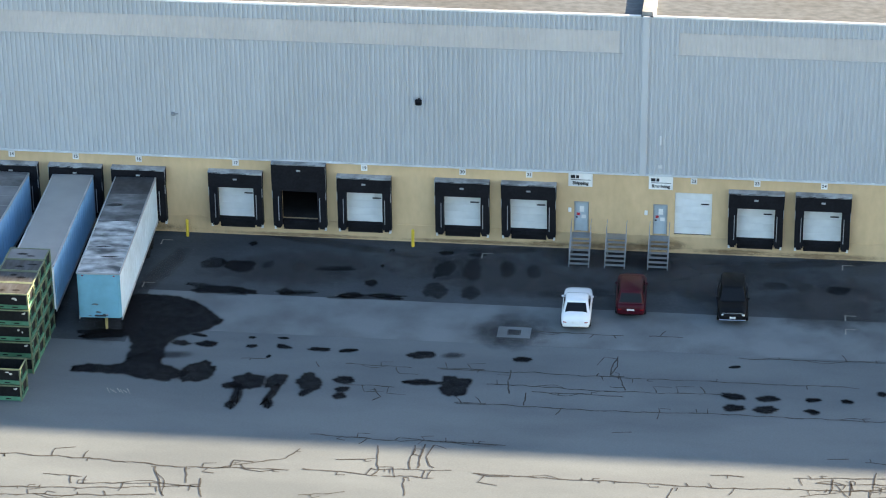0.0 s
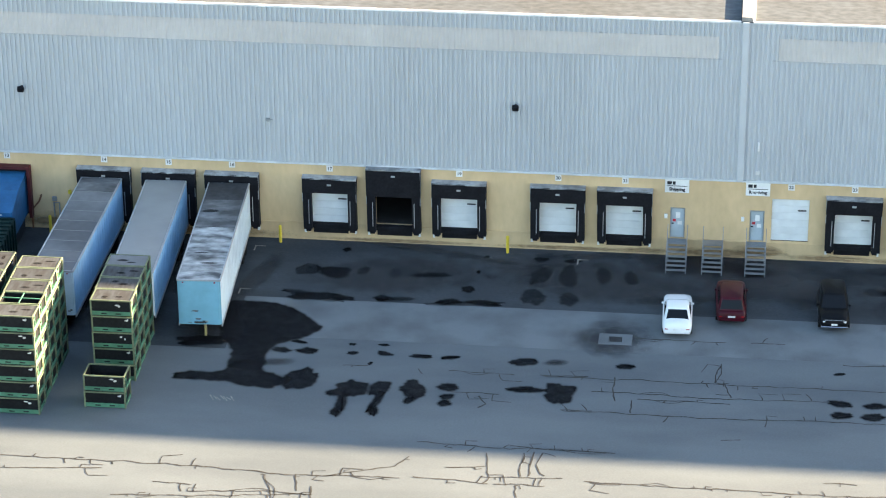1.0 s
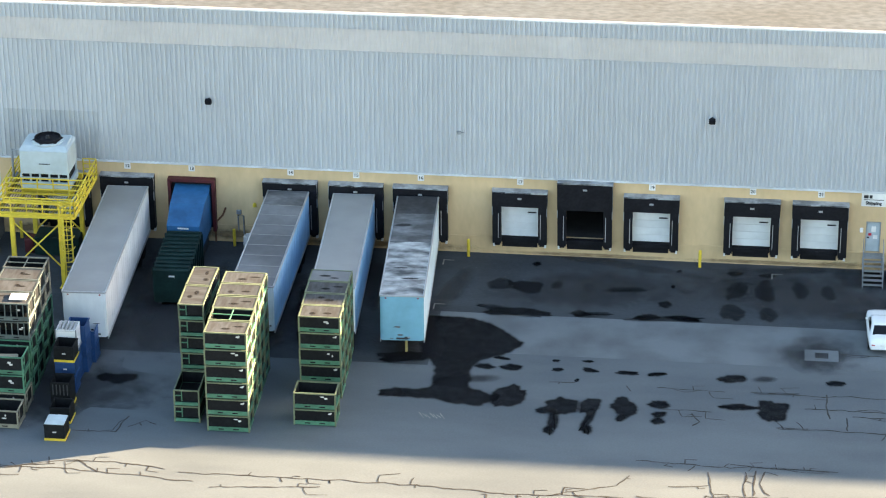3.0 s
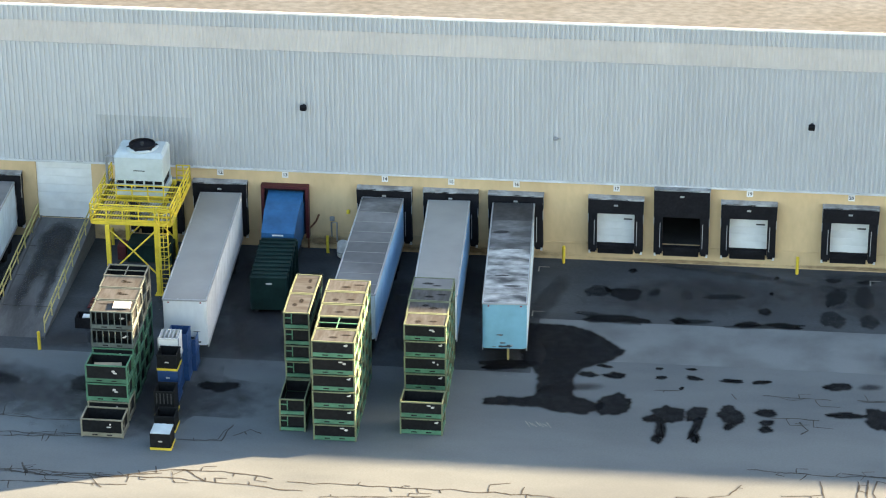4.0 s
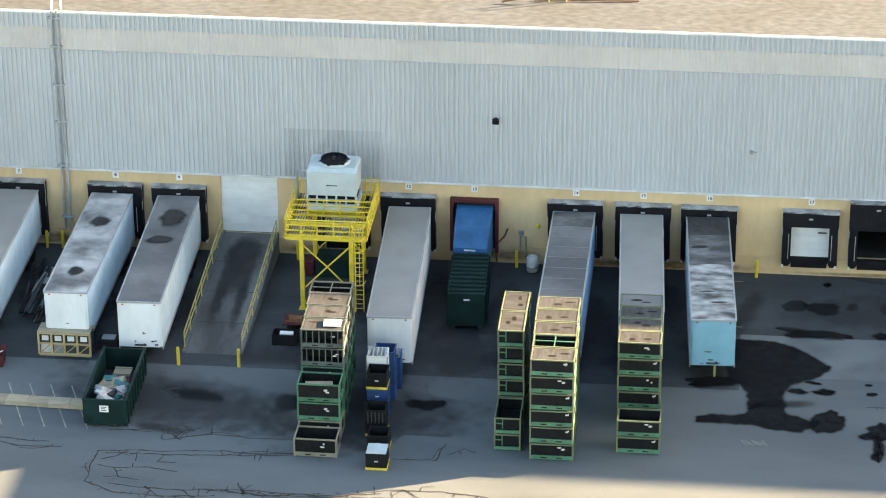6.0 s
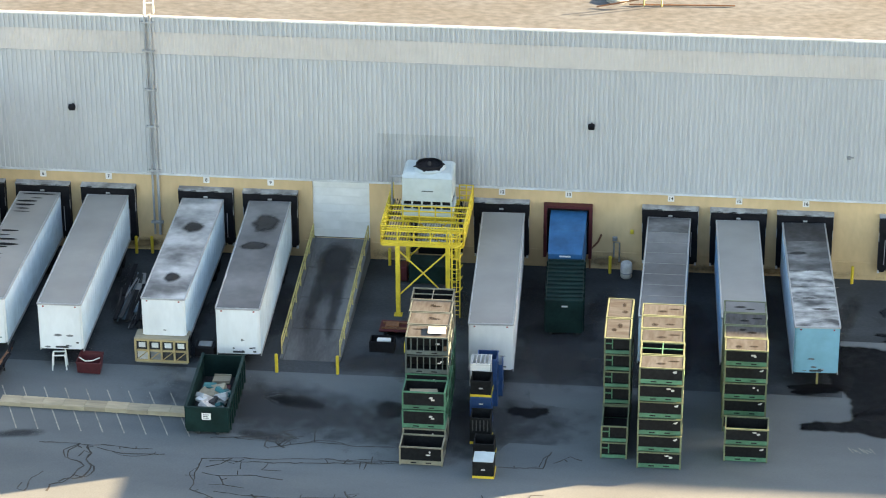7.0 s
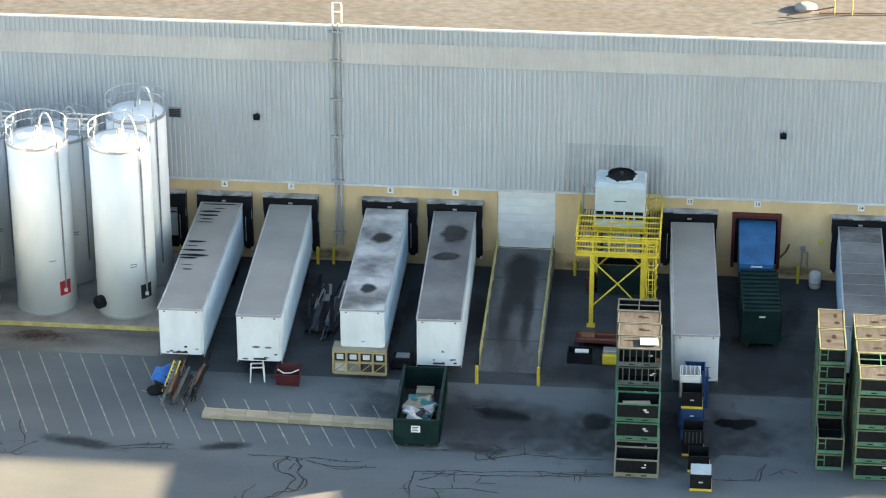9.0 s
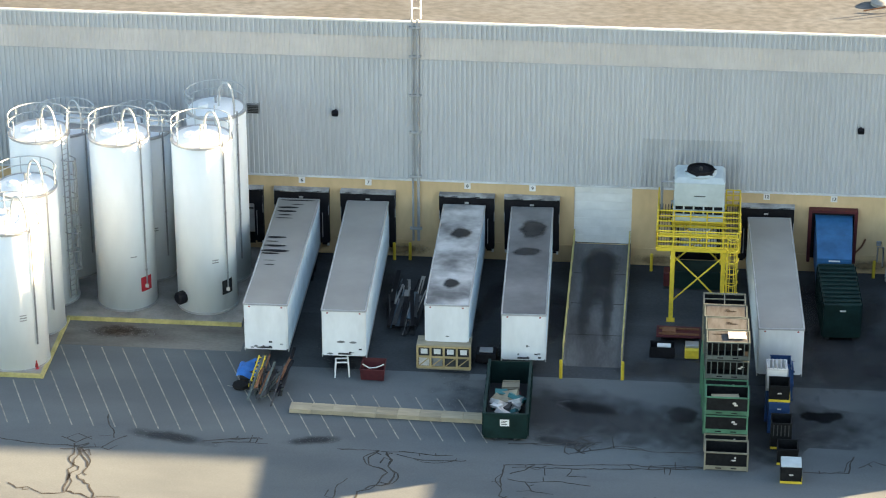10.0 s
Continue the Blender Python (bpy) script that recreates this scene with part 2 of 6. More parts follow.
RACK_DARK = mat("dark_worn_rack_paint", (0.085, 0.105, 0.098), 0.6, grain=6, amount=0.2, stain=0.9, stain_amount=0.15, bump=0.06, random_amount=0.12)
BLACK_PANEL = mat("black_crate_panel", (0.014, 0.015, 0.016), 0.55, spec=0.08, grain=5, amount=0.3, bump=0.1, random_amount=0.2)
CARD = mat("brown_card_lid", (0.056, 0.059, 0.062), 0.85, grain=3, amount=0.22, stain=1.3, bump=0.12, tint=(0.035, 0.034, 0.033), random_amount=0.22, stretch=(2.2, 0.6, 1))
DARK_GREEN = mat("dark_green_container", (0.009, 0.03, 0.028), 0.5, spec=0.15, grain=5, amount=0.15, stain=0.7, stain_amount=0.2, bump=0.08)
COMPACTOR_BLUE = mat("blue_compactor_paint", (0.028, 0.135, 0.3), 0.45, grain=4, amount=0.1, stain=0.7, stain_amount=0.15, bump=0.05)
BIN_BLUE = mat("blue_bin_plastic", (0.02, 0.07, 0.2), 0.5, bump=0.05, random_amount=0.2)
CRATE_WOOD = mat("varnished_crate_wood", (0.48, 0.36, 0.18), 0.7, grain=6, amount=0.15, stain=1.0, stain_amount=0.12, bump=0.1, stretch=(0.3, 2, 1))
TIMBER = mat("weathered_timber", (0.36, 0.31, 0.22), 0.85, grain=5, amount=0.15, stain=0.8, stain_amount=0.12, bump=0.2, random_amount=0.12, stretch=(0.3, 2, 1))
RUST = mat("rusty_steel", (0.2, 0.09, 0.045), 0.8, grain=7, amount=0.25, bump=0.2)
TARP = mat("blue_tarp", (0.02, 0.16, 0.5), 0.6, grain=4, amount=0.15, bump=0.3)
TOWER = mat("pale_tower_panel", (0.45, 0.52, 0.535), 0.45, grain=3, amount=0.05, stain=0.8, stain_amount=0.06, bump=0.03)
GLASS = mat("dark_car_glass", (0.008, 0.009, 0.011), 0.12, amount=0.0, bump=0.0, spec=0.22)
CAR_WHITE = mat("white_car_paint", (0.78, 0.79, 0.79), 0.25, amount=0.01, stain_amount=0.01, bump=0.0)
CAR_RED = mat("dark_red_car_paint", (0.05, 0.0025, 0.009), 0.35, spec=0.2, amount=0.02, bump=0.0)
CAR_BLACK = mat("black_car_paint", (0.006, 0.0065, 0.008), 0.35, spec=0.12, amount=0.02, bump=0.0)
LIGHT_RED = mat("tail_light_plastic", (0.35, 0.01, 0.012), 0.25, amount=0.0, bump=0.0)
LIGHT_CLEAR = mat("head_light_plastic", (0.7, 0.72, 0.74), 0.15, amount=0.0, bump=0.0)
CHROME = mat("chrome", (0.75, 0.76, 0.78), 0.15, 1.0, amount=0.0, bump=0.0)
PAPER = mat("pale_waste", (0.6, 0.58, 0.55), 0.8, grain=4, amount=0.2, bump=0.2)
TEAL = mat("teal_waste", (0.03, 0.16, 0.17), 0.6)


# ---- mesh helpers ----
def part(name, bm, material, parent=None, label="", smooth=False):
    me = bpy.data.meshes.new(name)
    bm.to_mesh(me)
    bm.free()
    me.materials.append(material)
    if smooth:
        for p in me.polygons:
            p.use_smooth = True
    ob = new(name, me)
    if parent is not None:
        ob.parent = parent
    if label:
        ob["label"] = label
    return ob


def again(ob, parent, m):
    """One more object on the mesh of ob."""
    o = new(ob.name.split(".")[0], ob.data)
    o.parent = parent
    o.matrix_basis = m
    return o


def box(bm, x0, x1, y0, y1, z0, z1, m=None):
    vs = [bm.verts.new(m @ Vector((x, y, z)) if m else (x, y, z)) for x in (x0, x1) for y in (y0, y1) for z in (z0, z1)]
    for f in ((0, 1, 3, 2), (4, 6, 7, 5), (0, 4, 5, 1), (2, 3, 7, 6), (0, 2, 6, 4), (1, 5, 7, 3)):
        bm.faces.new([vs[i] for i in f])
    return vs


def boxes(*list_of):
    bm = bmesh.new()
    for b in list_of:
        box(bm, *b)
    return bm


def soft_box(x0, x1, y0, y1, z0, z1, r=0.03, seg=2):
    bm = boxes((x0, x1, y0, y1, z0, z1))
    bmesh.ops.bevel(bm, geom=bm.edges[:], offset=r, segments=seg, affect="EDGES", profile=0.5)
    return bm


def rod(bm, a, b, r=0.03, n=8):
    a, b = Vector(a), Vector(b)
    q = (b - a).to_track_quat("Z", "Y")
    rings = [[bm.verts.new(p + q @ Vector((r * math.cos(2 * math.pi * i / n), r * math.sin(2 * math.pi * i / n), 0))) for i in range(n)] for p in (a, b)]
    for i in range(n):
        j = (i + 1) % n
        bm.faces.new((rings[0][i], rings[0][j], rings[1][j], rings[1][i]))
    bm.faces.new(rings[0][::-1])
    bm.faces.new(rings[1])


def rods(list_of, r=0.03, n=8):
    bm = bmesh.new()
    for a, b in list_of:
        rod(bm, a, b, r, n)
    return bm


def path_rod(points, r=0.03, n=8):
    """One bent tube through the points."""
    bm = bmesh.new()
    pts = [Vector(p) for p in points]
    rings = []
    for i, p in enumerate(pts):
        d = (pts[min(i + 1, len(pts) - 1)] - pts[max(i - 1, 0)]).normalized()
        u = d.orthogonal().normalized() if i == 0 else (u - d * u.dot(d)).normalized()
        w = d.cross(u)
        rings.append([bm.verts.new(p + r * (math.cos(2 * math.pi * k / n) * u + math.sin(2 * math.pi * k / n) * w)) for k in range(n)])
    for a, b in zip(rings, rings[1:]):
        for k in range(n):
            j = (k + 1) % n
            bm.faces.new((a[k], a[j], b[j], b[k]))
    bm.faces.new(rings[0][::-1])
    bm.faces.new(rings[-1])
    return bm


def lathe(profile, n=48):
    """A body turned round z from (radius, height) pairs."""
    bm = bmesh.new()
    rings = [[bm.verts.new((r * math.cos(2 * math.pi * i / n), r * math.sin(2 * math.pi * i / n), z)) for i in range(n)] for r, z in profile]
    for a, b in zip(rings, rings[1:]):
        for i in range(n):
            j = (i + 1) % n
            bm.faces.new((a[i], a[j], b[j], b[i]))
    bm.faces.new(rings[0][::-1])
    bm.faces.new(rings[-1])
    return bm


def blob(rx, ry, seed, n=56, rough=0.22, thick=0.0):
    """A flat patch with an uneven rim."""
    bm = bmesh.new()
    rim = []
    for i in range(n):
        a = 2 * math.pi * i / n
        k = 1 + rough * 1.6 * noise.noise((math.cos(a) * 1.3 + seed * 7.3, math.sin(a) * 1.3, seed * 3.1)) + rough * 0.6 * noise.noise((math.cos(a) * 3 + seed, math.sin(a) * 4, 2.7))
        rim.append(bm.verts.new((rx * k * math.cos(a), ry * k * math.sin(a), thick)))
    bm.faces.new(rim)
    return bm


def feathered(rim, width):
    """A flat patch inside the rim, with a ring round it over which its cover runs out."""
    bm = bmesh.new()
    cover = bm.verts.layers.float.new("cover")
    n = len(rim)
    inner, outer = [], []
    for i, p in enumerate(rim):
        d = (rim[(i + 1) % n] - rim[i - 1]).normalized()
        side = Vector((d.y, -d.x)) * width
        inner.append(bm.verts.new((p.x - side.x * 0.5, p.y - side.y * 0.5, 0)))
        outer.append(bm.verts.new((p.x + side.x * 0.5, p.y + side.y * 0.5, 0)))
    for v in inner:
        v[cover] = 1.0
    bm.faces.new(inner)
    for i in range(n):
        j = (i + 1) % n
        bm.faces.new((inner[i], outer[i], outer[j], inner[j]))
    return bm


def spill(rx, ry, seed, rough=0.32, width=0.2, n=64):
    rim = []
    for i in range(n):
        a = 2 * math.pi * i / n
        k = 1 + rough * noise.noise((math.cos(a) * 1.2 + seed * 7.3, math.sin(a) * 1.2, seed * 3.1)) + rough * 0.6 * noise.noise((math.cos(a) * 4 + seed, math.sin(a) * 4, 2.7))
        rim.append(Vector((rx * k * math.cos(a), ry * k * math.sin(a))))
    return feathered(rim, min(width, 0.6 * min(rx, ry)))


def empty(name, m, label, category, group="", kind=""):
    ob = new(name)
    ob.empty_display_size = 0.3
    ob.matrix_basis = m
    return tagged(ob, label, category, group, kind)


# ---- ground ----
bm = bmesh.new()
bmesh.ops.create_grid(bm, x_segments=2, y_segments=2, size=2500)
ground = tagged(part("ground", bm, ASPHALT), "worn grey asphalt yard with sealed cracks", "ground", kind="structure")


def strip(name, x0, x1, y0, y1, z, material, label):
    return tagged(part(name, boxes((x0, x1, y0, y1, -0.05, z)), material), label, "pavement", kind="structure")


strip("pavement_dock", -95, 95, -8.45, 0.0, 0.004, ASPHALT_DARK, "dark damp asphalt strip along the loading docks")
strip("pavement_slab", 2.2, 95, -13.6, -8.45, 0.006, CONCRETE_SLAB, "paler concrete slab strip in the yard")
strip("pavement_apron", -61.0, -50.0, -13.9, -10.75, 0.006, APRON, "stained concrete apron before the silo pad")
# the shade under the trailers is put into this strip's dark colour
strip("pavement_dirty", -48.2, 2.2, -15.5, -8.45, 0.004, ASPHALT_DARK, "dark asphalt with the shade under the parked trailers in its colour")


# ---- building ----
ZB, ZR, WALL_T = 5.42, 16.0, 0.35
X0, X1 = -95.0, 200.0
DOCKS = {5: -52.3, 6: -48.1, 7: -43.87, 8: -37.6, 9: -33.5, 11: -23.05, 12: -18.87, 13: -14.7, 14: -8.33, 15: -4.12, 16: 0.0, 17: 6.3, 18: 10.42, 19: 14.6, 20: 20.88, 21: 25.12, 23: 39.45, 24: 43.62}
openings = [(x - 1.2, x + 1.2, 1.22, 3.75) for x in DOCKS.values()]
openings += [(-30.86, -27.24, 1.36, 5.42), (28.0, 28.92, 1.24, 3.34), (33.0, 33.9, 1.24, 3.36), (34.35, 36.68, 1.3, 4.22)]
openings.sort()
wall_base = tagged(new("wall_south_base"), "ochre-painted masonry base wall of the warehouse", "wall", kind="structure")
edge = X0
for a, b, lo, hi in openings:
    part("pier", boxes((edge, a, 0, WALL_T, -0.05, ZB)), OCHRE, wall_base)
    part("sill_wall", boxes((a, b, 0, WALL_T, -0.05, lo)), OCHRE, wall_base)
    if hi < ZB:
        part("lintel", boxes((a, b, 0, WALL_T, hi, ZB)), OCHRE, wall_base)
    edge = b
part("pier", boxes((edge, X1, 0, WALL_T, -0.05, ZB)), OCHRE, wall_base)
for k, (x, z, rx, rz) in enumerate(((30.6, 0.3, 5.0, 0.42), (26.2, 0.25, 2.2, 0.3), (33.6, 0.55, 2.0, 0.5), (44.0, 0.2, 4.0, 0.28), (10.4, 0.15, 6.0, 0.2), (21.0, 0.16, 5.0, 0.22), (38.2, 0.2, 3.5, 0.26), (-12.0, 0.5, 2.4, 0.5), (-41.5, 0.5, 2.2, 0.6), (-3.0, 0.3, 8.0, 0.4), (-25.5, 0.4, 2.0, 0.5))):
    o = part("damp_stain", blob(rx, rz, 60 + k, rough=0.3), GRIME, wall_base, "brown damp stain on the wall")
    o.matrix_basis = pose(x, -0.054 if z > 1.1 else -0.004, z, 90, 0, 0)
part("ledge", boxes((X0, X1, -0.05, -0.002, 1.12, 1.2)), OCHRE, wall_base)

wall_metal = tagged(part("wall_south_upper", boxes((X0, X1, 0.03, WALL_T, ZB, ZR - 0.1)), METAL_WALL), "ribbed grey metal cladding on the upper warehouse wall", "wall", kind="structure")
RIB, PANEL = 0.305, 1.22


def cladding(z0, z1, y, width=PANEL, deep=0.075):
    """One sheet of trapezoid ribs."""
    bm = bmesh.new()
    prof = []
    for i in range(int(round(width / RIB))):
        x = i * RIB
        prof += [(x, 0.0), (x + 0.14, 0.0), (x + 0.165, -deep), (x + 0.28, -deep)]
    prof.append((width, 0.0))
    cols = [(bm.verts.new((x, y + d, z0)), bm.verts.new((x, y + d, z1))) for x, d in prof]
    for a, b in zip(cols, cols[1:]):
        bm.faces.new((a[0], b[0], b[1], a[1]))
    return bm


SHEETS = {}
for i in range(int((X1 - X0) / PANEL)):
    x = X0 + i * PANEL
    banded = not (30.9 < x + PANEL / 2 < 34.0)
    # the low sheets behind the cooling tower are darker
    behind_tower = -26.3 < x + PANEL / 2 < -20.0
    pieces = [("low", ZB, 8.75, DARK_WALL_METAL if behind_tower else METAL_WALL), ("mid", 8.75, 13.55, METAL_WALL)]
    pieces += [("band", 13.55, 15.0, BAND_METAL if banded else METAL_WALL), ("top", 15.0, ZR - 0.05, METAL_WALL)]
    for key, z0, z1, material in pieces:
        tag = (key, material.name)
        m = Matrix.Translation((x, 0, 0))
        if tag not in SHEETS:
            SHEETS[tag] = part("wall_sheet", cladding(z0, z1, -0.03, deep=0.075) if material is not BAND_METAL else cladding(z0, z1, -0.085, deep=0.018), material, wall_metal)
            SHEETS[tag].matrix_basis = m
        else:
            again(SHEETS[tag], wall_metal, m)
part("flashing", boxes((X0, X1, -0.13, 0.03, ZB - 0.1, ZB + 0.02)), TRIM_METAL, wall_metal, "pale metal drip flashing")
part("joint_line", boxes((X0, 30.9, -0.135, -0.05, 13.52, 13.55), (33.9, X1, -0.135, -0.05, 13.52, 13.55)), DARK_WALL_METAL, wall_metal, "dark lapped seam")
part("expansion_joint", soft_box(32.05, 32.5, -0.17, 0.0, ZB - 0.1, ZR, 0.06), METAL_WALL, wall_metal, "pale vertical expansion-joint cover")
part("roof_cap", boxes((X0, 31.95, -0.14, 0.05, ZR - 0.07, ZR + 0.05), (32.7, X1, -0.14, 0.05, ZR - 0.07, ZR + 0.05), (32.66, 32.82, 0.14, 60, ZR - 0.05, ZR + 0.1)), CAP_WHITE, wall_metal, "white metal roof-edge cap")
roof = tagged(part("roof", boxes((X0, X1, 0.05, 60, ZR - 0.25, ZR - 0.02)), GRAVEL), "flat roof covered in pale straw-coloured gravel", "roof", kind="structure")
part("roof_kerb", boxes((32.0, 32.66, 0.14, 60, ZR - 0.02, ZR + 0.24)), CONCRETE, roof, "low concrete kerb across the roof")
# floor coloured dark so that the inside reads as unlit
tagged(part("floor", boxes((X0, X1, WALL_T, 60, 0.9, 1.2)), DARK_INTERIOR), "warehouse floor inside, coloured dark for the interior shade", "floor", kind="structure")
tagged(part("wall_back", boxes((X0, X1, 60, 60.3, -0.05, ZR), (X0 - 0.3, X0, 0, 60, -0.05, ZR), (X1, X1 + 0.3, 0, 60, -0.05, ZR)), METAL_WALL), "plain grey metal end walls", "wall", kind="structure")
# roof pipes beside the edge
hatch = empty("roof_hatch_rail", pose(-10.9, 4.6, ZR - 0.02), "rusty pipe rail standing on the gravel roof", "pipe rail")
for x in (0.4, 1.5):
    part("post", rods([((x, 0, 0), (x, 0, 1.2))], 0.05), YELLOW_PALE, hatch)
part("pipe", rods([((-2.5, -0.6, 0.1), (0.4, 0, 0.5)), ((-0.5, 0, 0.08), (6.0, 0.4, 0.08))], 0.05), RUST, hatch)
part("vent_curb", lathe([(0.7, 0.0), (0.7, 0.18), (0.45, 0.3), (0.3, 0.34)], 20), CONCRETE, hatch).matrix_basis = pose(-1.3, 0.9, 0)

# gantry ladder pipes beside the dock wall
chase = empty("pipe_chase", pose(-40.8, -0.06, 0), "grey vertical pipe chase strapped to the wall", "pipe")
part("pipe", rods([((-0.22, -0.12, 1.2), (-0.22, -0.12, ZR + 0.2))], 0.07), CHASE_GREY, chase)
part("pipe", rods([((0.12, -0.12, 1.2), (0.12, -0.12, ZR + 0.2))], 0.09), CHASE_GREY, chase)
for z in (2.0, 5.6, 8.6, 11.1, 13.7, 15.6):
    part("bracket", boxes((-0.42, 0.34, -0.24, 0.0, z, z + 0.12)), CHASE_GREY, chase)
part("roof_stub", rods([((-0.3, 0.5, ZR), (-0.3, 0.5, ZR + 1.3)), ((0.25, 0.5, ZR), (0.25, 0.5, ZR + 1.3)), ((-0.3, 0.5, ZR + 1.3), (0.25, 0.5, ZR + 1.3)), ((-0.3, 0.5, ZR + 0.7), (0.25, 0.5, ZR + 0.7)), ((-0.3, 0.5, ZR + 1.2), (-0.22, -0.12, ZR + 0.2))], 0.05), CAP_WHITE, chase)


# ---- wall lamps ----
def wall_lamp(x, z):
    t = empty("wall_lamp", pose(x, -0.1, z), "small black flood lamp fixed to the metal wall", "lamp", "wall flood lamps")
    part("bracket", boxes((-0.06, 0.06, -0.25, 0.03, -0.05, 0.05)), DARK_STEEL, t)
    bm = bmesh.new()
    box(bm, -0.2, 0.2, -0.28, 0.02, -0.17, 0.17, pose(0, -0.25, -0.02, 28, 0, 0))
    bmesh.ops.bevel(bm, geom=bm.edges[:], offset=0.04, segments=2, affect="EDGES")
    part("housing", bm, RUBBER, t)
    part("lens", boxes((-0.15, 0.15, -0.4, -0.15, -0.235, -0.215)), LIGHT_CLEAR, t)


for x in (-45.85, -13.35, 18.18):
    wall_lamp(x, 9.98)
box_small = empty("junction_box", pose(2.45, -0.1, 8.36), "small grey camera bracket on the metal wall", "bracket")
part("body", soft_box(-0.12, 0.12, -0.25, 0.03, -0.08, 0.08, 0.02), STEEL, box_small)
part("arm", boxes((0.12, 0.32, -0.1, -0.04, -0.03, 0.03)), STEEL, box_small)
vent = empty("wall_vent", pose(-51.05, -0.1, 9.9), "grey louvred vent on the metal wall", "vent")
part("frame", boxes((-0.38, 0.38, -0.1, 0.03, -0.32, 0.32)), STEEL, vent)
for k in range(5):
    part("slat", boxes((-0.33, 0.33, -0.16, -0.1, -0.26 + k * 0.11, -0.2 + k * 0.11)), DARK_STEEL, vent)


# ---- dock signs, doors, shelters ----
def words(text, size, parent, m, material=INK, bold=0.0):
    cu = bpy.data.curves.new("lettering", "FONT")
    cu.body, cu.size, cu.align_x, cu.align_y, cu.extrude, cu.offset = text, size, "CENTER", "CENTER", 0.004, bold
    tmp = bpy.data.objects.new("tmp", cu)
    me = bpy.data.meshes.new_from_object(tmp)
    bpy.data.objects.remove(tmp)
    me.materials.clear()
    me.materials.append(material)
    ob = new("lettering", me)
    ob.parent, ob.matrix_basis = parent, m
    return ob


def dock_sign(n, x):
    t = empty("dock_number_sign", pose(x, -0.01, 5.06), "small white square dock sign with black number " + str(n), "sign", "dock number signs")
    part("plate", boxes((-0.2, 0.2, -0.03, 0.0, -0.2, 0.2)), SIGN_WHITE, t)
    words(str(n), 0.3, t, pose(0, -0.036, 0, 90, 0, 0), bold=0.006)


for n, x in {**DOCKS, 22: 35.5}.items():
    if n not in (5, 11):
        dock_sign(n, x)


def roll_door(x0, x1, z0, z1, label, panels=5, window=True):
    t = empty("dock_door", pose((x0 + x1) / 2, 0.14, z0), label, "dock door", "closed dock doors")
    w, h = (x1 - x0) / 2, (z1 - z0) / panels
    for k in range(panels):
        part("panel", soft_box(-w, w, -0.025, 0.03, k * h + 0.003, (k + 1) * h - 0.003, 0.012, 1), DOOR_WHITE, t)
    if window:
        part("window", soft_box(w * 0.4, w * 0.85, -0.035, -0.02, h * (panels - 1.75), h * (panels - 1.55), 0.01, 1), INK, t, "dark slot window")
    part("bottom_seal", boxes((-w, w, -0.05, 0.03, -0.02, 0.03)), RUBBER, t)
    return t


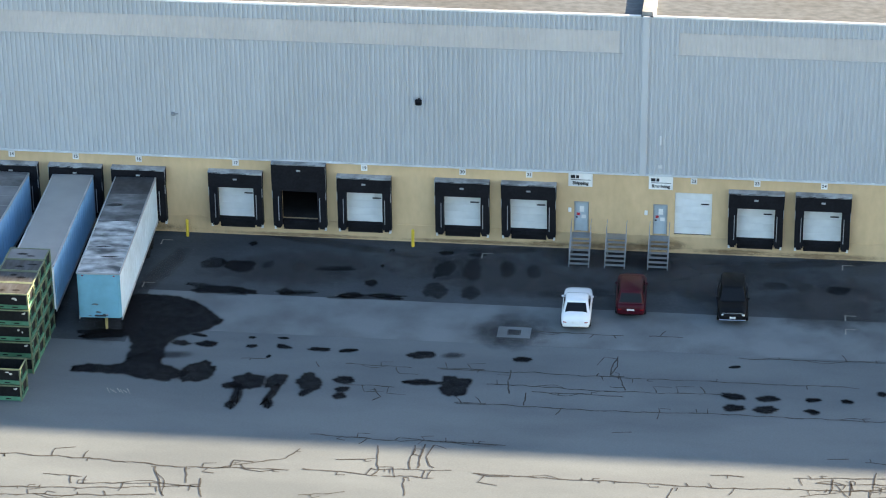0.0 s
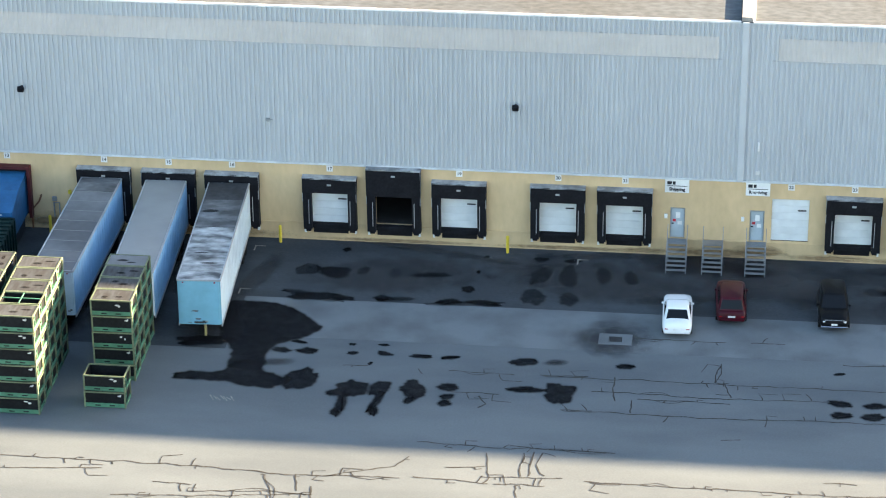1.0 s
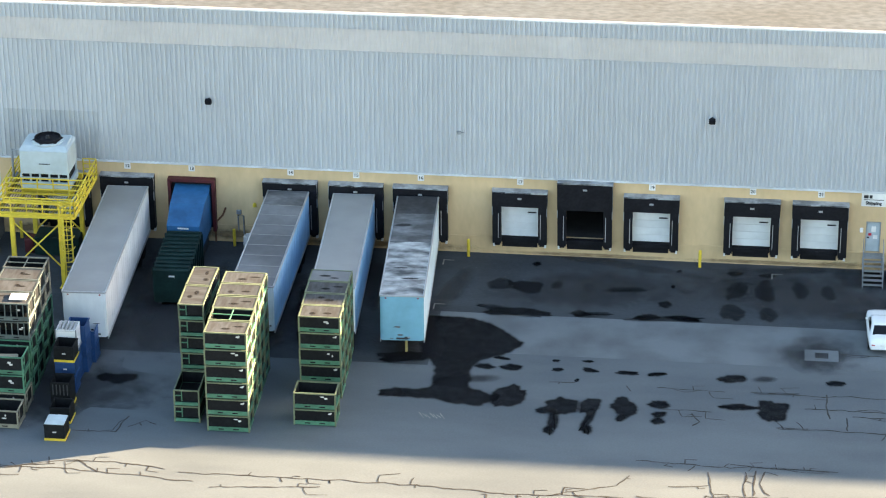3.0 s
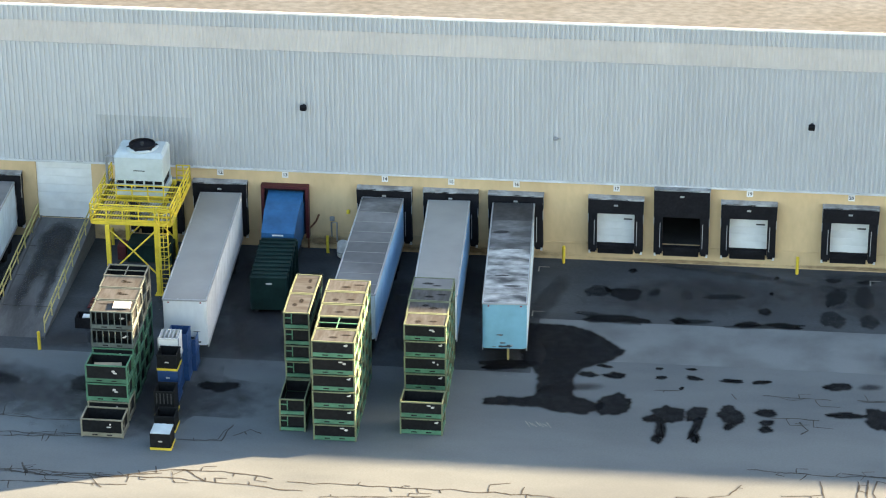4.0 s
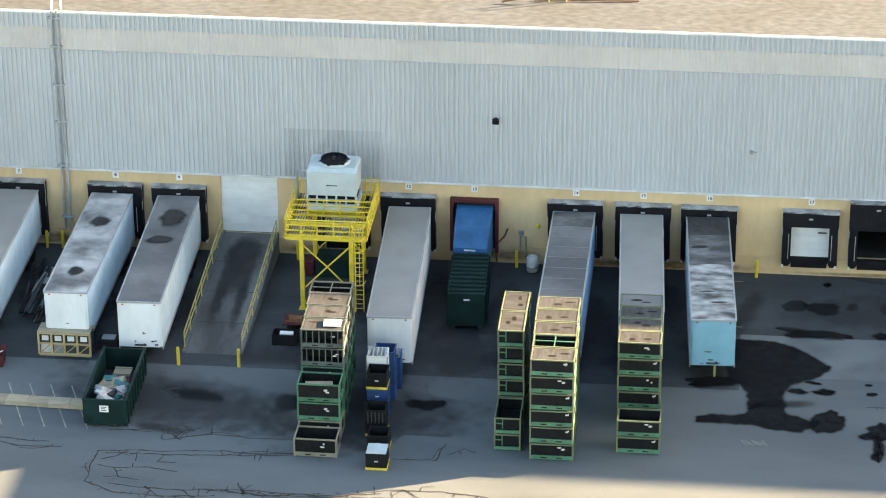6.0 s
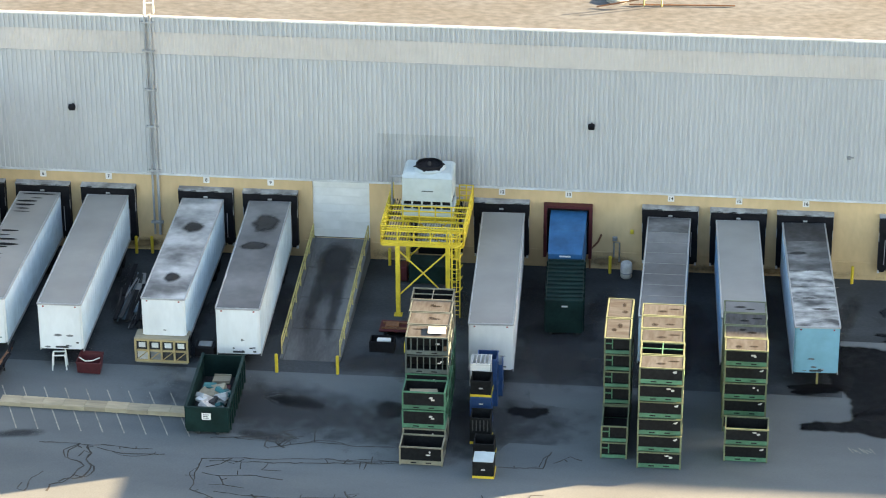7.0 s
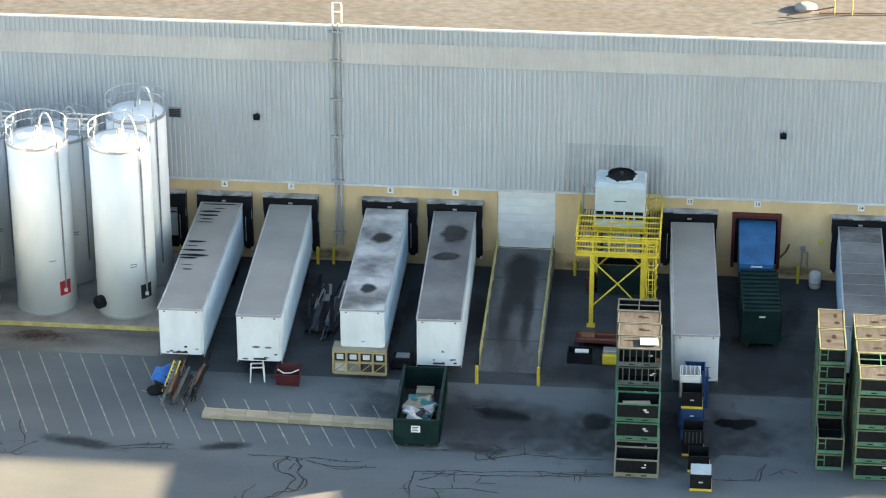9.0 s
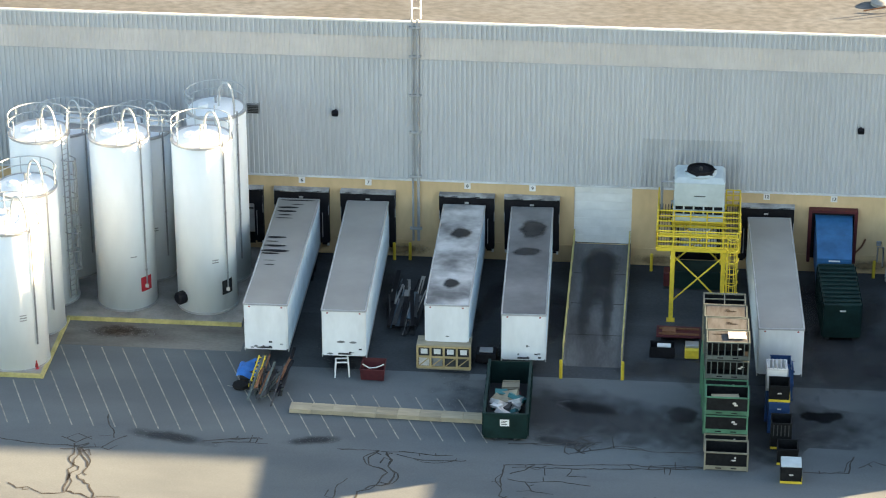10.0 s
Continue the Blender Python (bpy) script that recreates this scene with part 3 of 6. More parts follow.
def shelter(n, x, tall=False, frame=RUBBER, label="black foam dock shelter with weathered top around the dock door"):
    t = empty("dock_shelter", pose(x, -0.003, 0), label, "dock shelter", "dock shelters")
    top, out = (5.36 if tall else 4.58), 0.52
    rng = random.Random(n)
    lean = rng.uniform(-0.04, 0.04)
    for s in (-1, 1):
        bm = bmesh.new()
        a, b = (1.72, 1.18)
        v = []
        for z, dx in ((0.95, 0.02), (2.6, 0.0), (top - 0.75, lean)):
            v.append([bm.verts.new(p) for p in ((s * a + dx, 0, z), (s * b + dx, 0, z), (s * b + dx, -out, z), (s * a + dx, -out + 0.05, z))])
        for p, q in zip(v, v[1:]):
            for i in range(4):
                j = (i + 1) % 4
                bm.faces.new((p[i], p[j], q[j], q[i]))
        bm.faces.new(v[0])
        bm.faces.new(v[-1][::-1])
        bmesh.ops.recalc_face_normals(bm, faces=bm.faces)
        part("side_pad", bm, frame, t)
        part("guide_strip", boxes((s * 1.33 - 0.022, s * 1.33 + 0.022, -out - 0.012, -out + 0.02, 1.35, 3.05)), ROOF_EDGE, t, "pale worn guide strip")
        part("edge_trim", boxes((s * 1.725 - 0.02, s * 1.725 + 0.02, -out + 0.03, -out + 0.09, 2.9, top - 0.1)), ROOF_EDGE, t, "pale metal edge of the shelter")
        part("bumper", soft_box(s * 1.42 - 0.16, s * 1.42 + 0.16, -0.3, 0.0, 0.72, 1.14, 0.03), frame, t, "black rubber dock bumper")
        part("bumper_plate", boxes((s * 1.62 - 0.07, s * 1.62 + 0.07, -0.24, 0.0, 0.62, 0.92)), DOOR_WHITE, t, "white worn bumper bracket")
    bm = bmesh.new()
    lo = 3.45 if tall else top - 1.05
    f = [bm.verts.new(p) for p in ((-1.74, -out, lo), (1.74, -out, lo), (1.74 + lean, -out, top - 0.05), (-1.74 + lean, -out, top - 0.05))]
    g = [bm.verts.new(p) for p in ((-1.74, 0, lo), (1.74, 0, lo), (1.74, 0, top), (-1.74, 0, top))]
    for q in ((f[0], f[1], f[2], f[3]), (f[1], g[1], g[2], f[2]), (g[0], f[0], f[3], g[3]), (f[0], g[0], g[1], f[1]), (f[3], f[2], g[2], g[3])):
        bm.faces.new(q)
    bmesh.ops.recalc_face_normals(bm, faces=bm.faces)
    part("head_pad", bm, frame, t)
    bm = bmesh.new()
    rag = [rng.uniform(-0.05, 0.05) for _ in range(9)]
    row_a = [bm.verts.new((-1.76 + 3.52 * i / 8, 0.0, top + 0.02)) for i in range(9)]
    row_b = [bm.verts.new((-1.76 + 3.52 * i / 8, -out + 0.02 + rag[i], top - 0.028)) for i in range(9)]
    row_c = [bm.verts.new((-1.76 + 3.52 * i / 8, -out - 0.014, top - 0.1 + rag[i] * 0.6)) for i in range(9)]
    for p, q in ((row_a, row_b), (row_b, row_c)):
        for i in range(8):
            bm.faces.new((p[i], q[i], q[i + 1], p[i + 1]))
    part("top_flap", bm, SHELTER_TOP if frame is RUBBER else frame, t, "weathered grey top flap")
    part("dock_light", soft_box(-0.13, 0.13, -out - 0.05, -out, top - 0.52, top - 0.4, 0.02), ROOF_EDGE, t, "small metal dock lamp")
    part("threshold", boxes((-1.2, 1.2, -0.06, 0.15, 1.21, 1.236)), RUBBER, t, "black rubber threshold")
    part("leveller_lip", soft_box(-1.19, 1.19, -0.2, 0.0, 0.92, 1.205, 0.03), RUBBER, t, "dark steel dock leveller lip")
    part("leveller_pit", boxes((-1.12, 1.12, -0.05, 0.0, 0.55, 0.95)), RUBBER, t)
    return t


FREE = {17, 19, 20, 21, 23, 24}
for n, x in DOCKS.items():
    if n == 13:
        t = empty("compactor_frame", pose(x, -0.003, 0), "dull red steel frame around the compactor chute", "door frame")
        part("jamb", boxes((-1.52, -1.32, -0.5, 0.0, 0.9, 4.3)), DULL_RED, t)
        part("jamb", boxes((1.32, 1.52, -0.5, 0.0, 0.9, 4.3)), DULL_RED, t)
        part("head", boxes((-1.52, 1.52, -0.5, 0.0, 4.3, 4.48)), DULL_RED, t)
        part("backing", boxes((-1.32, 1.32, -0.06, 0.0, 1.0, 4.3)), RUBBER, t)
    else:
        shelter(n, x, tall=(n == 18))
    if n in FREE or n in (5, 11):
        roll_door(x - 1.2, x + 1.2, 1.22, 3.75, "closed white sectional dock door with a dark slot window")
roll_door(34.35, 36.68, 1.3, 4.22, "closed plain white roll-up door without a shelter", 6)
t = roll_door(-30.86, -27.24, 1.36, 5.42, "large closed white door at the top of the ramp", 7, False)


def man_door(x0, x1, z0, z1):
    t = empty("man_door", pose((x0 + x1) / 2, 0.1, z0), "closed grey-blue steel door with white notices", "door", "staff doors")
    w, h = (x1 - x0) / 2, z1 - z0
    part("leaf", soft_box(-w + 0.05, w - 0.05, -0.03, 0.03, 0.02, h - 0.05, 0.01, 1), DOOR_GREY, t)
    part("door_frame", boxes((-w, -w + 0.05, -0.12, 0.05, 0, h), (w - 0.05, w, -0.12, 0.05, 0, h), (-w + 0.05, w - 0.05, -0.12, 0.05, h - 0.05, h)), STEEL, t)
    part("window", boxes((-0.12, 0.16, -0.04, -0.03, h - 0.75, h - 0.35)), SIGN_WHITE, t, "white paper notice")
    part("notice", boxes((0.0, 0.28, -0.04, -0.03, h - 1.2, h - 0.95)), SIGN_WHITE, t, "white paper notice")
    part("notice", boxes((-0.3, -0.1, -0.04, -0.03, h - 1.0, h - 0.82)), RED, t, "small red notice")
    part("handle", boxes((-w + 0.1, -w + 0.22, -0.09, -0.03, 0.95, 1.03)), CHROME, t)


man_door(28.0, 28.92, 1.24, 3.34)
man_door(33.0, 33.9, 1.24, 3.36)


def big_sign(x, lower):
    t = empty("wall_sign", pose(x, -0.01, 4.86), "white wall sign with black text and a rule, reading " + lower, "sign", "text signs")
    part("plate", boxes((-0.76, 0.76, -0.03, 0.0, -0.47, 0.47)), SIGN_WHITE, t)
    part("company_bar", boxes((-0.62, -0.34, -0.036, -0.03, 0.08, 0.3), (-0.28, -0.1, -0.036, -0.03, 0.08, 0.3)), INK, t, "black bar in place of a company name")
    part("rule", boxes((-0.62, 0.64, -0.036, -0.03, -0.03, 0.01)), INK, t)
    words(lower, 0.3, t, pose(0, -0.036, -0.24, 90, 0, 0), bold=0.012)


big_sign(28.37, "Shipping")
big_sign(33.43, "Receiving")


def stair(x, door):
    t = empty("metal_stair", pose(x, 0, 0), "grey metal stair with open treads and handrails to the dock door", "stair", "dock stairs")
    w, n, rise = 0.62, 7, 1.2 / 7
    for s in (-1, 1):
        bm = bmesh.new()
        box(bm, s * w - 0.03, s * w + 0.03, 0, 2.35, -0.1, 0.1, pose(0, -2.72, 0.06, math.degrees(math.atan2(1.1, 2.05)), 0, 0))
        part("stringer", bm, STEEL, t)
        part("handrail", rods([((s * w, -2.6, 0.05), (s * w, -2.6, 1.0)), ((s * w, -2.6, 1.0), (s * w, -0.75, 2.15)), ((s * w, -0.75, 2.15), (s * w, -0.05, 2.15)), ((s * w, -0.75, 1.2), (s * w, -0.75, 2.15)), ((s * w, -2.6, 0.5), (s * w, -0.75, 1.65))], 0.022), STEEL, t)
        part("landing_leg", rods([((s * w * 0.9, -0.72, 0), (s * w * 0.9, -0.72, 1.15))], 0.03), STEEL, t)
    for k in range(n - 1):
        y = -2.6 + k * 0.31
        part("tread", boxes((-w + 0.03, w - 0.03, y, y + 0.25, (k + 1) * rise - 0.03, (k + 1) * rise)), STEEL, t)
    part("landing", boxes((-w, w, -0.78, -0.02, 1.14, 1.2)), STEEL, t)


for x, d in ((28.5, True), (30.75, False), (33.45, True)):
    stair(x, d)


def bollard(x, y, h=1.2, material=YELLOW, z=0.0):
    t = tagged(part("bollard", lathe([(0.1, 0), (0.1, h - 0.08), (0.085, h - 0.02), (0.04, h)], 16), material, smooth=False), "yellow-painted steel bollard standing on the asphalt", "bollard", "bollards")
    t.location = (x, y, z)


for x, y in ((3.08, -0.6), (17.75, -0.72), (-30.8, -15.55), (-27.2, -15.45), (-25.9, -0.8), (-42.2, -0.6), (-41.2, -0.5), (-12.0, -0.6)):
    bollard(x, y)


# ---- ramp ----
ramp = empty("truck_ramp", pose(-29.05, 0, 0), "dark-stained concrete truck ramp with yellow pipe rails", "ramp", kind="structure")
bm = bmesh.new()
for x0, x1, lift in ((-1.62, 1.62, 0.0), (-1.82, -1.62, 0.12), (1.62, 1.82, 0.12)):
    v = [bm.verts.new(p) for p in ((x0, -14.0, 0.012 + lift), (x1, -14.0, 0.012 + lift), (x1, -0.01, 1.36 + lift), (x0, -0.01, 1.36 + lift), (x0, -14.0, -0.05), (x1, -14.0, -0.05), (x1, -0.01, -0.05), (x0, -0.01, -0.05))]
    for f in ((0, 1, 2, 3), (5, 4, 7, 6), (4, 5, 1, 0), (6, 7, 3, 2), (4, 0, 3, 7), (1, 5, 6, 2)):
        bm.faces.new([v[i] for i in f])
part("ramp_body", bm, RAMP_CONCRETE, ramp)
for k in (3.4, 6.9, 10.4):
    part("joint", boxes((-1.6, 1.6, -14 + k, -14 + k + 0.06, 0.014 + k * 0.0963, 0.019 + k * 0.0963 + 0.004)), CRACK, ramp)
for s in (-1, 1):
    def at(y, up):
        return (s * 1.74, y, 0.13 + (y + 14) * 0.0963 + up)
    part("rail", rods([(at(-13.6, 1.0), at(-0.3, 1.0)), (at(-13.6, 0.55), at(-0.3, 0.55))], 0.045), YELLOW_PALE, ramp)
    for k in range(8):
        y = -13.6 + k * 1.9
        part("rail_post", rods([(at(y, -0.05), at(y, 1.0))], 0.04), YELLOW_PALE, ramp)
for k, (x, y, rx, ry) in enumerate(((0.1, -2.8, 1.5, 2.9), (0.0, -4.6, 1.45, 4.6), (-0.7, -7.4, 0.5, 5.0), (0.7, -7.8, 0.45, 5.0), (0.0, -2.0, 1.5, 2.0))):
    o = part("tyre_stain", blob(rx, ry, 80 + k), STAIN_SHADE_FAINT, ramp, "dark tyre stain on the ramp")
    o.matrix_basis = pose(x, y, 0.012 + (y + 14) * 0.0963 + 0.012 + 0.002 * k, math.degrees(math.atan(0.0963)), 0, 0)


# ---- trailers ----
def trailer(rear, front, side, nose, roof_mat, label, puddles=(), seed=0, patches=0, sheets=(), tears=()):
    """rear, front: (x, y) of the roof's middle at each end. Built along +y with the nose at y = 0."""
    dx, dy = front[0] - rear[0], front[1] - rear[1]
    length = math.hypot(dx, dy)
    t = empty("semi_trailer", pose(front[0], front[1], 0, 0, 0, math.degrees(math.atan2(dx, -dy))), label, "trailer", "parked trailers")
    w, zb, zt = 1.295, 1.12, 4.08
    rng = random.Random(seed)
    part("side_wall", boxes((-w, -w + 0.05, 0.12, length, zb, zt)), side, t)
    part("side_wall", boxes((w - 0.05, w, 0.12, length, zb, zt)), side, t)
    bm = boxes((-w, w, 0.0, 0.12, zb, zt))
    bmesh.ops.bevel(bm, geom=[e for e in bm.edges if abs(e.verts[0].co.z - e.verts[1].co.z) > 1 and e.verts[0].co.y < 0.01], offset=0.1, segments=4, affect="EDGES")
    part("nose_wall", bm, nose, t)
    bm = bmesh.new()
    n, k = 26, 6
    grid = [[bm.verts.new((-w + 0.04 + (2 * w - 0.08) * j / k, 0.05 + (length - 0.08) * i / n, zt + 0.03 * (1 - (2 * j / k - 1) ** 2) + rng.uniform(-0.012, 0.012))) for j in range(k + 1)] for i in range(n + 1)]
    for i in range(n):
        for j in range(k):
            bm.faces.new((grid[i][j], grid[i][j + 1], grid[i + 1][j + 1], grid[i + 1][j]))
    part("roof_sheet", bm, roof_mat, t, smooth=True)
    for s in (-1, 1):
        part("top_rail", soft_box(s * w - 0.045, s * w + 0.045, 0.05, length, zt - 0.1, zt + 0.03, 0.02, 1), ROOF_EDGE, t)
        part("bottom_rail", boxes((s * w - 0.03, s * w + 0.03, 0.1, length, zb - 0.16, zb + 0.02)), ROOF_EDGE, t)
    part("top_rail", soft_box(-w, w, -0.025, 0.06, zt - 0.09, zt + 0.03, 0.02, 1), ROOF_EDGE, t)
    post = None
    for i in range(int(length / 0.61)):
        for s in (-1, 1):
            if post is None:
                post = part("side_post", boxes((-0.004, 0.004, -0.03, 0.03, zb + 0.02, zt - 0.1)), side, t)
                post.matrix_basis = pose(s * (w + 0.004), 0.5, 0)
            else:
                again(post, t, pose(s * (w + 0.004), 0.5 + i * 0.61, 0))
    part("floor_frame", boxes((-w + 0.05, w - 0.05, 0.3, length, zb - 0.14, zb)), DARK_STEEL, t)
    part("rear_frame", boxes((-w, -w + 0.1, length, length + 0.06, zb - 0.1, zt), (w - 0.1, w, length, length + 0.06, zb - 0.1, zt), (-w + 0.1, w - 0.1, length, length + 0.06, zt - 0.15, zt)), ROOF_EDGE, t)
    for s in (-1, 1):
        part("landing_leg", boxes((s * 0.75 - 0.07, s * 0.75 + 0.07, 2.9, 3.05, 0.05, zb - 0.14), (s * 0.75 - 0.15, s * 0.75 + 0.15, 2.85, 3.1, 0.0, 0.06)), DARK_STEEL, t)
        for y in (length - 2.0, length - 3.25):
            for g in (0.0, -0.34):
                wheel = part("wheel", lathe([(0.3, -0.13), (0.48, -0.13), (0.52, -0.06), (0.52, 0.06), (0.48, 0.13), (0.3, 0.13)], 20), TYRE, t)
                wheel.matrix_basis = pose(s * (1.1 + g), y, 0.52, 0, 90, 0)
                if g == 0.0:
                    part("rim", lathe([(0.1, -0.1), (0.3, -0.12), (0.3, 0.12), (0.1, 0.1)], 16), RIM, wheel)
    part("axle_box", boxes((-0.6, 0.6, length - 3.6, length - 1.6, 0.45, zb - 0.14)), DARK_STEEL, t)
    part("hose_panel", soft_box(-0.35, 0.35, -0.05, 0.0, zb + 0.08, zb + 0.2, 0.02, 1), DARK_STEEL, t)
    for s in (-1, 1):
        part("marker_lamp", soft_box(s * 0.95 - 0.05, s * 0.95 + 0.05, -0.05, 0.0, zt - 0.2, zt - 0.13, 0.01, 1), LIGHT_RED, t)
    for i in range(3):
        px, pz = rng.uniform(0.2, 1.05), rng.uniform(zb + 0.1, zb + 0.45)
        part("placard", boxes((px - 0.09, px + 0.09, -0.012, -0.002, pz, pz + rng.uniform(0.05, 0.13))), DARK_STEEL if i else STEEL, t)
    for i in range(4):
        m = part("nose_scuff", blob(rng.uniform(0.08, 0.3), rng.uniform(0.03, 0.1), seed * 3 + i, 14, 0.5), SCUFF, t, "grey scuff on the nose wall")
        m.matrix_basis = pose(rng.uniform(-1.0, 1.05), -0.004 - 0.001 * i, zb + rng.choice((0.12, 0.2, 0.35, 0.9)), 90, 0, 0)
    for i, (px, py, rx, ry) in enumerate(puddles):
        p = part("roof_puddle", blob(rx, ry, seed * 5 + i, rough=0.2), PUDDLE, t, "dark puddle stain on the roof")
        p.location = (px, py, zt + 0.05)
    for i, (px, py, rx, ry) in enumerate(tears):
        p = part("roof_tear", blob(rx, ry, seed * 7 + i, rough=0.15), RUBBER, t, "black tear in the roof")
        p.location = (px, py, zt + 0.052)
    for ya, yb, shade in sheets:
        part("roof_patch", boxes((-w + 0.06, w - 0.06, ya, yb, zt - 0.02, zt + 0.048)), shade, t, "dark patched roof sheet")
    for i in range(patches):
        y = 1.2 + (length - 2) * i / patches
        part("roof_lap", boxes((-w + 0.05, w - 0.05, y, y + 0.05, zt + 0.032, zt + 0.042)), ROOF_GREY, t)
    return t


trailer((-48.2, -0.75), (-48.16, -15.6), TRAILER_PALE, TRAILER_WHITE, ROOF_GREY, "white box trailer with torn grey roof backed to the dock",
        [(-0.5, 5.2, 0.4, 0.12), (-0.6, 5.8, 0.5, 0.06), (0.0, 13.9, 0.5, 0.1)], 6, tears=[(0.0, 14.5, 1.05, 0.09), (-0.5, 13.4, 0.62, 0.14), (-0.5, 12.85, 0.62, 0.14), (-0.5, 12.3, 0.4, 0.08), (-0.55, 11.85, 0.55, 0.06),
        (-0.6, 9.05, 0.6, 0.12), (-0.8, 8.45, 0.4, 0.06), (-0.5, 7.85, 0.72, 0.13), (-0.42, 7.15, 0.82, 0.17), (-0.65, 6.75, 0.58, 0.1)])
trailer((-43.83, -0.75), (-43.5, -16.0), TRAILER_PALE, TRAILER_WHITE, ROOF_GREY, "white box trailer with plain grey roof backed to the dock", (), 7)
trailer((-37.72, -0.75), (-37.58, -14.75), TRAILER_PALE, TRAILER_WHITE, ROOF_PATCHY, "white box trailer with blotched dark and silver roof", [(0.1, 9.7, 0.85, 1.0), (0.05, 2.7, 0.62, 0.85)], 8)
trailer((-33.45, -0.75), (-33.0, -15.6), TRAILER_PALE, TRAILER_WHITE, ROOF_DARK, "white box trailer with dirty dark grey roof", [(-0.1, 8.3, 1.0, 0.7), (0.05, 11.7, 1.1, 1.7)], 9)
trailer((-18.68, -1.0), (-18.12, -16.1), TRAILER_WHITE, TRAILER_WHITE, ROOF_GREY, "long white box trailer with grey roof and dented nose", (), 12)
trailer((-8.38, -0.75), (-8.4, -14.3), TRAILER_SKY, TRAILER_PALE, ROOF_DARK, "pale blue box trailer with dark rippled roof", (), 14, 8, ((11.4, 13.3, ROOF_STREAKED),))
trailer((-4.18, -0.75), (-3.6, -14.0), TRAILER_SKY, TRAILER_WHITE, ROOF_GREY, "pale blue box trailer with plain grey roof", (), 15)
trailer((-0.1, -0.75), (0.6, -14.68), TRAILER_PALE, TRAILER_BLUE, ROOF_RIPPLED, "box trailer with sky-blue nose and black and silver patched roof", [(-0.55, 9.6, 0.7, 0.3), (0.3, 2.2, 0.7, 0.14), (-0.3, 3.6, 0.6, 0.12)], 16, 3, ((11.3, 13.9, ROOF_BLACK), (7.3, 11.3, ROOF_STREAKED)))


lock = tagged(part("kingpin_lock", boxes((-0.06, 0.06, -0.1, 0.1, 0.0, 1.1)), YELLOW_PALE), "yellow steel prop under a trailer nose", "prop")
lock.location = (0.75, -13.9, 0)


# ---- compactor and its container ----
comp = empty("trash_compactor", pose(-14.65, 0, 0), "blue steel compactor chute built against the dock frame", "compactor")
bm = bmesh.new()
v = [bm.verts.new(p) for p in ((-1.15, -0.1, 1.2), (1.15, -0.1, 1.2), (1.15, -0.1, 4.0), (-1.15, -0.1, 4.0), (-1.05, -3.7, 0.9), (1.05, -3.7, 0.9), (1.05, -3.7, 2.7), (-1.05, -3.7, 2.7), (1.1, -2.1, 3.55), (-1.1, -2.1, 3.55))]
for f in ((0, 3, 9, 7, 4), (1, 5, 6, 8, 2), (3, 2, 8, 9), (9, 8, 6, 7), (7, 6, 5, 4), (0, 4, 5, 1), (0, 1, 2, 3)):
    bm.faces.new([v[i] for i in f])
bmesh.ops.recalc_face_normals(bm, faces=bm.faces)
part("hopper", bm, COMPACTOR_BLUE, comp)
part("stand", boxes((-0.95, -0.75, -3.4, -0.5, 0, 1.0), (0.75, 0.95, -3.4, -0.5, 0, 1.0)), DARK_STEEL, comp)
part("warning_bar", boxes((-0.35, 0.35, -3.72, -3.7, 2.5, 2.6)), SIGN_WHITE, comp, "white bar in place of small print")
cont = empty("waste_container", pose(-14.55, -3.8, 0, 0, 0, 2.5), "dark green ribbed closed waste container", "container")
part("body", soft_box(-1.12, 1.12, -5.6, 0.0, 0.2, 2.42, 0.05), DARK_GREEN, cont)
for k in range(10):
    part("roof_rib", soft_box(-1.08, 1.08, -5.3 + k * 0.55, -5.12 + k * 0.55, 2.42, 2.52, 0.03, 1), DARK_GREEN, cont)
for s in (-1, 1):
    for k in range(8):
        part("side_rib", boxes((s * 1.12 - (0.08 if s < 0 else 0), s * 1.12 + (0.08 if s > 0 else 0), -5.3 + k * 0.7, -5.15 + k * 0.7, 0.2, 2.4)), DARK_GREEN, cont)
    part("skid", boxes((s * 0.8 - 0.1, s * 0.8 + 0.1, -5.5, -0.1, 0.0, 0.2)), DARK_STEEL, cont)
part("label_bar", boxes((-0.16, 0.2, -5.612, -5.6, 1.95, 2.05)), SIGN_WHITE, cont, "white bar in place of small print")


# ---- silos ----
pad = empty("silo_pad", pose(0, 0, 0), "raised concrete pad with yellow-painted kerb", "pad", kind="structure")
part("slab", boxes((-95, -50.45, -10.55, -0.002, -0.05, 0.2), (-95, -61.2, -18.1, -10.55, -0.05, 0.2)), CONCRETE, pad)
part("kerb", boxes((-61.2, -50.45, -10.75, -10.55, -0.05, 0.215), (-61.2, -61.0, -18.3, -10.75, -0.05, 0.215), (-95, -61.2, -18.3, -18.1, -0.05, 0.215)), YELLOW_PALE, pad, "yellow-painted kerb")


def arc(r, a0, a1, z, n=16):
    return [(r * math.cos(a0 + (a1 - a0) * i / n), r * math.sin(a0 + (a1 - a0) * i / n), z) for i in range(n + 1)]


